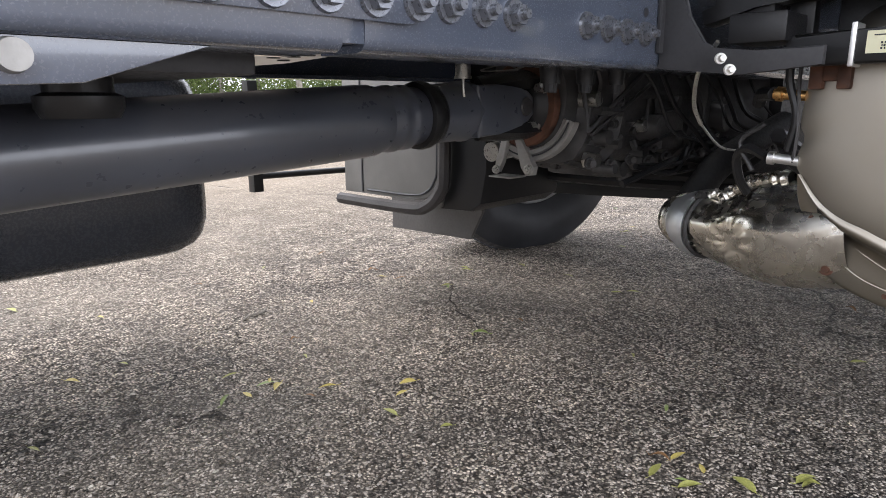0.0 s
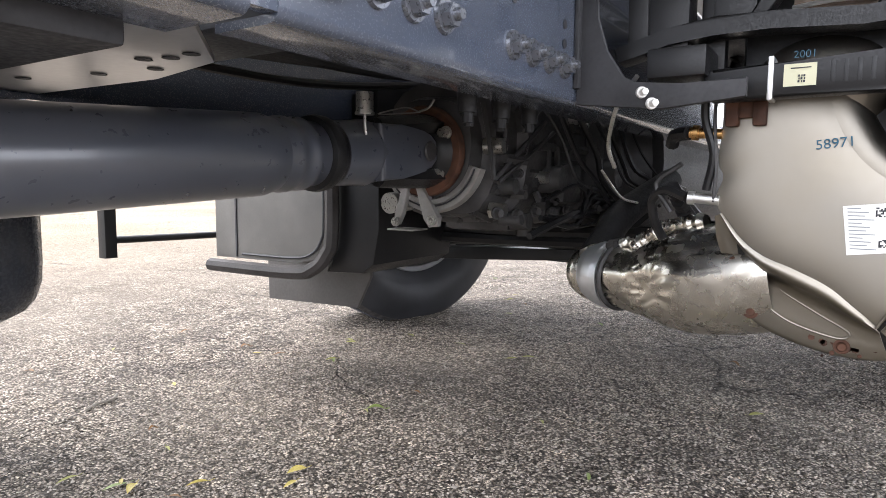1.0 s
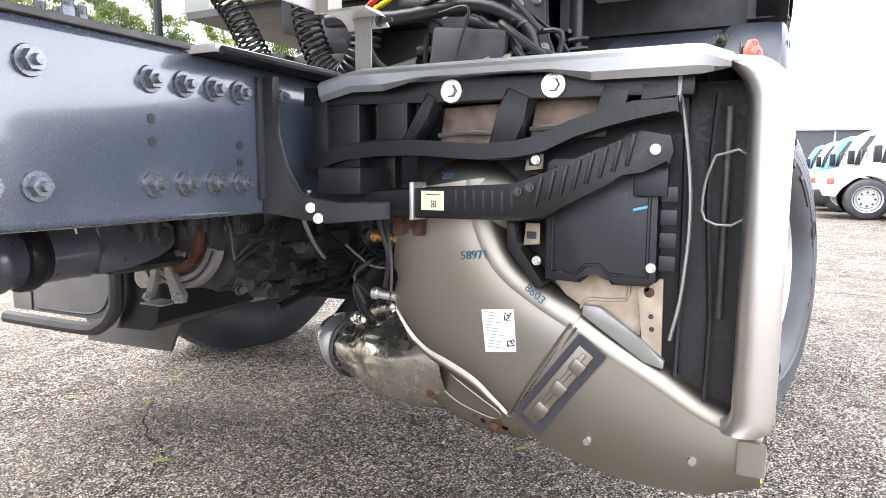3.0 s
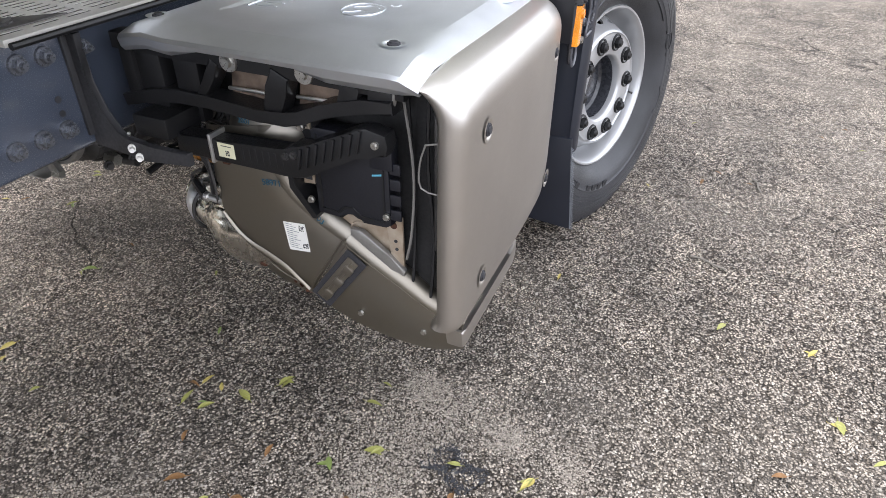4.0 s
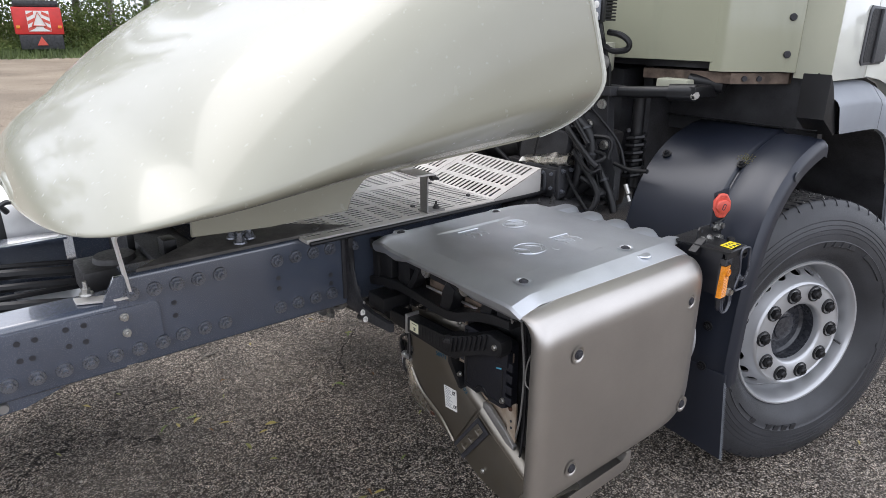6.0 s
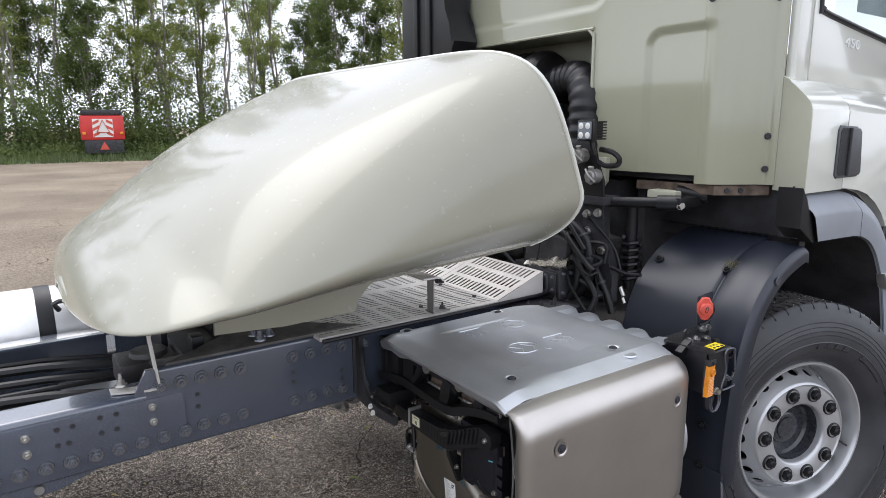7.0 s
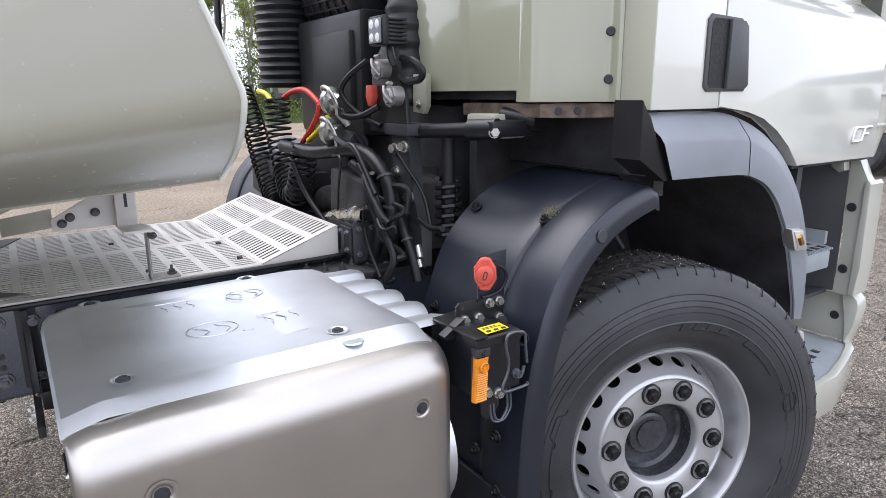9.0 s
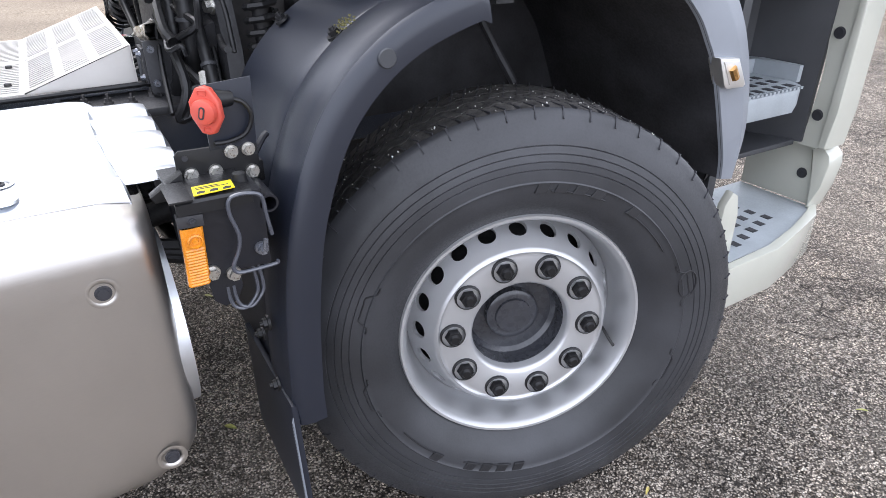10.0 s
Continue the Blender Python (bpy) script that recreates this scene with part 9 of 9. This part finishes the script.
def parked(place, turn, colour, label):
    t = thing("parked_truck", label, "truck", tuple(place), "row of parked trucks")
    m = Matrix.Translation(place) @ Matrix.Rotation(radians(turn), 4, "Z")
    bm = bmesh.new()
    prism(bm, [(-1.0, 0.9), (0.95, 0.75), (1.1, 0.9), (1.05, 1.9), (0.85, 2.9), (-1.0, 3.0)], "y", -1.2, 1.2, 0.06, m)
    c = part("cab", bm, colour, t)
    bm = bmesh.new()
    prism(bm, [(0.2, 1.95), (0.98, 1.85), (0.82, 2.65), (0.2, 2.7)], "y", -1.215, 1.215, 0.01, m)
    part("window", bm, INK, c, "", 0)
    bm = box(bmesh.new(), -4.6, -0.9, -0.42, 0.42, 0.75, 1.0, 0.01, m)
    part("frame", bm, CHASSIS_IN, t)
    bm = bmesh.new()
    prism(bm, [(-0.8, 0.45), (1.1, 0.45), (1.12, 0.9), (0.6, 0.95), (-0.7, 0.95)], "y", -1.15, 1.15, 0.02, m)
    part("bumper", bm, DARKGREY, t)
    for sd in (-1, 1):
        bm = bmesh.new()
        rows = [[m @ Vector((-3.7 + 0.62 * math.cos(radians(a)), sd * y, 0.52 + 0.62 * math.sin(radians(a)))) for y in (0.75, 1.2, 1.22)] for a in range(10, 175, 15)]
        sheet(bm, rows, 0.02)
        part("mudguard", bm, DARKGREY, t)
        bm = box(bmesh.new(), -4.38, -4.34, sd * 0.98 - 0.22, sd * 0.98 + 0.22, 0.35, 0.75, 0.0, m)
        part("mud_flap", bm, BLACK, t)
        bm = box(bmesh.new(), -4.62, -4.55, sd * 0.95 - 0.2, sd * 0.95 + 0.2, 0.72, 0.90, 0.02, m)
        part("tail_lamp", bm, REDPL, t)
    bm = bmesh.new()
    prism(bm, [(-4.3, 1.0), (-4.1, 1.12), (-2.6, 1.12), (-2.4, 1.0)], "y", -0.5, 0.5, 0.02, m)
    part("coupling_plate", bm, CHASSIS_IN, t)
    for sd in (-1, 1):
        bm = box(bmesh.new(), -2.4, -1.3, sd * 0.92 - 0.24, sd * 0.92 + 0.24, 0.42, 0.9, 0.08, m)
        part("side_tank", bm, BLACK, t)
    for x in (0.1, -3.7):
        for s in (-1, 1):
            w = bmesh.new()
            q = m @ Matrix.Translation((x, s * 1.0, 0.52)) @ Matrix.Rotation(0 if s > 0 else math.pi, 4, "Z")
            lathe(w, [(0.0, 0.05), (0.17, 0.05), (0.19, 0.08), (0.26, 0.05), (0.29, 0.16), (0.31, 0.17), (0.45, 0.19), (0.51, 0.15), (0.52, 0.1), (0.52, -0.15)], q, 32)
            wh = part("wheel", w, RUBBER, t)
            w = bmesh.new()
            lathe(w, [(0.0, 0.055), (0.165, 0.055), (0.185, 0.085), (0.255, 0.055), (0.288, 0.165), (0.30, 0.172)], q, 32)
            part("rim", w, RIMPAINT, wh)
    return t


def pickup(place, turn, colour, label):
    """A light truck, its front axle over the place, the bonnet ahead."""
    t = thing("light_truck", label, "truck", tuple(place), "row of parked light trucks")
    m = Matrix.Translation(place) @ Matrix.Rotation(radians(turn), 4, "Z")
    wheel_cut = [(0.46 * math.cos(radians(a)), 0.385 + 0.46 * math.sin(radians(a))) for a in range(160, 10, -15)]
    bm = prism(bmesh.new(), [(-2.5, 0.45), (-0.48, 0.45), *wheel_cut, (0.50, 0.42), (0.72, 0.44), (0.80, 0.62), (0.76, 0.80), (0.62, 0.88), (0.30, 0.94), (-0.02, 0.99), (-0.10, 1.38), (-0.30, 1.74), (-0.45, 1.80), (-2.2, 1.82), (-2.45, 1.76), (-2.5, 1.0)], "y", -0.92, 0.92, 0.03, m)
    body = part("body", bm, colour, t)
    for sd in (-1, 1):
        a, b = sorted((sd * 0.923, sd * 0.935))
        bm = prism(bmesh.new(), [(-0.16, 1.05), (-0.22, 1.36), (-0.42, 1.68), (-1.05, 1.70), (-1.05, 1.05)], "y", a, b, 0.004, m)
        part("side_window", bm, NAVY, body)
        bm = box(bmesh.new(), 0.62, 0.79, sd * 0.72 - 0.15, sd * 0.72 + 0.15, 0.66, 0.80, 0.02, m)
        part("headlight", bm, ALU, body)
        bm = box(bmesh.new(), 0.54, 0.66, sd * 0.905 - 0.03, sd * 0.905 + 0.03, 0.66, 0.77, 0.008, m)
        part("side_lamp", bm, REDPL, body)
        bm = box(bmesh.new(), -0.14, -0.02, sd * 1.06 - 0.11, sd * 1.06 + 0.11, 1.06, 1.36, 0.02, m)
        part("wing_mirror", bm, BLACK, body)
    bm = box(bmesh.new(), 0.60, 0.86, -0.90, 0.90, 0.30, 0.56, 0.03, m)
    bumper = part("bumper", bm, BLACK, t)
    part("plate", box(bmesh.new(), 0.861, 0.868, -0.26, 0.26, 0.36, 0.47, 0.0, m), PAPER, bumper)
    bm = box(bmesh.new(), -4.3, -2.5, -0.90, 0.90, 0.55, 1.02, 0.02, m)
    part("load_bed", bm, colour, t)
    for x in (0.0, -3.2):
        for sd in (-1, 1):
            q = m @ Matrix.Translation((x, sd * 0.80, 0.386)) @ Matrix.Rotation(0 if sd > 0 else math.pi, 4, "Z")
            w = part("wheel", lathe(bmesh.new(), [(0.0, 0.02), (0.20, 0.03), (0.23, 0.11), (0.25, 0.13), (0.33, 0.135), (0.37, 0.11), (0.385, 0.07), (0.385, -0.11)], q, 32), RUBBER, t)
            rim = part("rim", lathe(bmesh.new(), [(0.0, 0.06), (0.09, 0.06), (0.10, 0.085), (0.16, 0.085), (0.18, 0.05), (0.215, 0.06), (0.235, 0.135), (0.25, 0.14)], q, 32), RIMPAINT, w)
            for k in range(8):
                e = Vector((0.128 * math.cos(k * math.tau / 8), 0.084, 0.128 * math.sin(k * math.tau / 8)))
                part("hand_hole", rod(bmesh.new(), q @ e, q @ (e + Vector((0, 0.004, 0))), 0.022, None, 10), INK, rim)
    return t


BLUE = mat("blue_truck_paint", (0.10, 0.32, 0.52), 0.3, 0.0, 0.1, 2, 0.0, 50, coat=0.5)
for k, (c, l) in enumerate([(WHITE, "white"), (WHITE, "white"), (BLUE, "light blue"), (WHITE, "white"), (BLUE, "light blue")]):
    pickup((12.5 + 2.7 * k, -3.10 + 0.10 * k, 0), 88, c, l + " light truck parked in a row on grit")
pickup((10.6, -4.22, 0), 82, PALE, "pale grey light truck parked beside the lane")
parked((12.6, 3.3, 0), -94, CREAM, "cream tractor truck parked across the lane")


# ---- loose stone chips, sand and fallen leaves ----
def scatter_mesh(name, places, sizes, material, label, category, seed):
    """Small angular stones in one mesh."""
    r = np.random.RandomState(seed)
    n = len(places)
    base = np.array([(1, 0, 0), (-1, 0, 0), (0, 1, 0), (0, -1, 0), (0, 0, 1), (0, 0, -1)], float)
    tri = np.array([(0, 2, 4), (2, 1, 4), (1, 3, 4), (3, 0, 4), (2, 0, 5), (1, 2, 5), (3, 1, 5), (0, 3, 5)])
    a = r.uniform(0, math.tau, n)
    sc = sizes[:, None] * r.uniform(0.6, 1.25, (n, 3)) * (1, 1, 0.55)
    v = base[None] * sc[:, None] + r.uniform(-0.25, 0.25, (n, 6, 3)) * sizes[:, None, None]
    c, s = np.cos(a)[:, None], np.sin(a)[:, None]
    x, y = v[..., 0] * c - v[..., 1] * s, v[..., 0] * s + v[..., 1] * c
    v = np.stack([x, y, v[..., 2]], -1) + places[:, None]
    f = tri[None] + 6 * np.arange(n)[:, None, None]
    me = bpy.data.meshes.new(name)
    me.from_pydata(v.reshape(-1, 3).tolist(), [], f.reshape(-1, 3).tolist())
    me.materials.append(material)
    return tagged(new(name, me), label, category, kind="stuff")


def island_material(name, dark, light, rough=0.8):
    m = bpy.data.materials.new(name)
    m.use_nodes = True
    n, l = m.node_tree.nodes, m.node_tree.links
    g, r = n.new("ShaderNodeNewGeometry"), n.new("ShaderNodeValToRGB")
    r.color_ramp.elements[0].color, r.color_ramp.elements[1].color = (*dark, 1), (*light, 1)
    l.new(g.outputs["Random Per Island"], r.inputs["Fac"])
    l.new(r.outputs["Color"], n["Principled BSDF"].inputs["Base Color"])
    n["Principled BSDF"].inputs["Roughness"].default_value = rough
    return m


rs = np.random.RandomState(4)
N = 70000
px, py = rs.uniform(-2.8, 1.7, N), rs.uniform(-2.6, 1.0, N)
pz = np.array([ground_height(a, b) for a, b in zip(px, py)]) - 0.0005
scatter_mesh("stone_chips", np.stack([px, py, pz], 1), rs.uniform(0.0024, 0.0052, N) * (1 + 0.6 * (rs.uniform(size=N) > 0.97)), island_material("stone_chip", (0.16, 0.14, 0.12), (0.50, 0.445, 0.385)), "loose grey and white stone chips on the asphalt", "gravel", 5)

# drifted sand
pts = []
for k in range(24000):
    x, y, w = DRIFT[k % len(DRIFT)]
    q = (x + rs.normal(0, w * 0.85), y + rs.normal(0, w * 0.85))
    if noise.noise(Vector((q[0] * 5, q[1] * 5, 0))) > -0.35 and math.hypot(q[0] + 1.40, q[1] + 1.245) > 0.045 + 0.03 * rs.uniform():
        pts.append((*q, ground_height(*q) + 0.0012))
pts = np.array(pts)
SAND = island_material("sand_grain", (0.16, 0.135, 0.11), (0.52, 0.46, 0.39), 0.9)
scatter_mesh("sand", pts, rs.uniform(0.0012, 0.0030, len(pts)), SAND, "drifted pale sand and grit on the asphalt", "sand", 6)

bm = bmesh.new()
rg = random.Random(8)
for _ in range(420):
    a, r = rg.uniform(0, math.tau), 0.085 * math.sqrt(rg.random())
    x, y = -1.405 + r * math.cos(a) * 0.6 + 0.02 * math.sin(3 * a), -1.235 + r * math.sin(a)
    s = rg.uniform(0.002, 0.0065)
    b = rg.uniform(0, math.pi)
    hose(bm, [(x - s * math.cos(b), y - s * math.sin(b), ground_height(x, y) + 0.002), (x + s * math.cos(b), y + s * math.sin(b), ground_height(x, y) + 0.003)], rg.uniform(0.0008, 0.0018), 4, 1)
tagged(obj("dark_crumbs", bm, INK, None, "", 0), "little heap of dark crumbs on the sand", "debris", kind="stuff")

# fallen leaves
LEAFCOL = [mat("leaf_yellow_green", (0.29, 0.29, 0.08), 0.5, 0, 0.3, 40, 0.2, 200), mat("leaf_green", (0.19, 0.25, 0.07), 0.5, 0, 0.3, 40, 0.2, 200), mat("leaf_yellow", (0.48, 0.39, 0.11), 0.5, 0, 0.25, 40, 0.2, 200), mat("leaf_brown", (0.22, 0.11, 0.04), 0.65, 0, 0.4, 40, 0.3, 200)]
LEAFNAME = ["yellow-green willow leaf lying on the asphalt", "green leaf lying on the asphalt", "yellow autumn leaf lying on the asphalt", "curled brown leaf lying on the asphalt"]


def leaf_mesh(kind, curl):
    bm = bmesh.new()
    rows = []
    for i in range(8):
        t = i / 7
        w = 0.20 * math.sin(math.pi * t ** 0.8) ** 0.8 * (1 - 0.2 * t)
        lift = curl * math.sin(t * 2.6) * 0.5
        rows.append([Vector((t - 0.5, -w, lift + 0.35 * w)), Vector((t - 0.5, -w * 0.5, lift + 0.08 * w)), Vector((t - 0.5, 0, lift)), Vector((t - 0.5, w * 0.5, lift + 0.08 * w)), Vector((t - 0.5, w, lift + 0.3 * w))])
    sheet(bm, rows)
    hose(bm, [(-0.5, 0, 0.0), (-0.62, 0.02, 0.02), (-0.72, 0.05, 0.04)], 0.012, 4, 2)
    return obj("fallen_leaf", bm, LEAFCOL[kind], None, "", 60)


protos = [leaf_mesh(k, c) for k, c in ((0, 0.15), (1, 0.2), (2, 0.12), (3, 0.4))]
spots = [(-2.118, 1.597, 0), (-2.014, 0.841, 0), (-1.924, 0.432, 1), (-1.708, 0.316, 2), (-1.6, 0.157, 2), (-1.644, -0.042, 0), (-0.843, 0.736, 0), (-1.416, -0.471, 2), (-1.497, -0.531, 0), (-0.592, -0.609, 0), (-1.162, 0.279, 1), (-1.489, -0.459, 0), (-1.589, 0.656, 3), (-1.553, 0.185, 2), (-1.528, -0.927, 1), (-1.438, -1.025, 0), (-1.70, -1.042, 3), (-1.715, -1.05, 2), (-1.69, -1.055, 3), (-1.369, -1.413, 0), (-1.792, -0.964, 0), (-2.011, -0.748, 0), (-2.0, -0.78, 2), (-2.02, -0.73, 1), (-1.99, -0.70, 0), (-1.808, -0.606, 0), (-1.82, -0.62, 1), (-1.337, -0.686, 0), (-1.673, -1.294, 0), (-1.514, -1.267, 2), (-1.96, -0.468, 3), (-1.42, -0.52, 2), (-1.45, -0.45, 3), (-1.60, -0.55, 3), (-1.22, -0.95, 0), (-0.577, -2.082, 2), (-0.868, -2.139, 0), (-1.375, -1.417, 0), (-1.522, -0.942, 1), (-1.498, -1.266, 3), (-1.331, -0.683, 0), (-1.442, -1.031, 0), (-0.852, 0.718, 1), (-1.188, 0.292, 0), (-0.898, 0.939, 3), (-1.60, -1.04, 3), (-1.66, -1.02, 1), (-1.74, -0.72, 0), (-1.70, -0.80, 3), (-1.55, -0.78, 3), (-1.42, -0.60, 0), (-1.88, -0.95, 0), (-1.86, -0.98, 1), (-1.30, -0.95, 0)]
spots += [(-1.331, -0.681, 0), (-1.493, -0.515, 1), (-0.583, -2.073, 2), (-0.867, -2.134, 2), (-0.961, -2.221, 0), (-1.375, -1.418, 2), (-1.443, -1.037, 0), (-1.714, -0.619, 3), (-1.794, -0.765, 3), (1.108, -2.366, 0), (0.316, -1.449, 2)]
rl = random.Random(21)
for _ in range(70):
    spots.append((rl.uniform(-2.4, 1.4), rl.uniform(-2.6, 1.6), rl.choice((0, 0, 1, 2, 3, 3))))
first = set()
for x, y, k in spots:
    s = rl.uniform(0.030, 0.056)
    m = Matrix.Translation((x, y, ground_height(x, y) + 0.004)) @ Matrix.Rotation(rl.uniform(0, math.tau), 4, "Z") @ Matrix.Rotation(rl.uniform(-0.15, 0.15), 4, "X") @ Matrix.Diagonal((s, s * rl.uniform(0.6, 1.2), s * rl.uniform(0.4, 1.6), 1))
    if k in first:
        o = protos[k].copy()
        scene.collection.objects.link(o)
    else:
        o = protos[k]
        first.add(k)
    o.matrix_basis = m
    tagged(o, LEAFNAME[k], "leaf", "fallen leaves")
for x, y, a in ((-1.55, 0.95, 20), (-0.2, -1.75, 70), (0.5, -1.9, 15)):
    bm = hose(bmesh.new(), [(-0.06, 0, 0.006), (-0.02, 0.006, 0.008), (0.03, -0.004, 0.006), (0.07, 0.01, 0.008)], 0.004, 5, 4)
    o = tagged(obj("twig", bm, BARK), "thin dark twig lying on the asphalt", "twig")
    o.matrix_basis = Matrix.Translation((x, y, ground_height(x, y))) @ Matrix.Rotation(radians(a), 4, "Z")
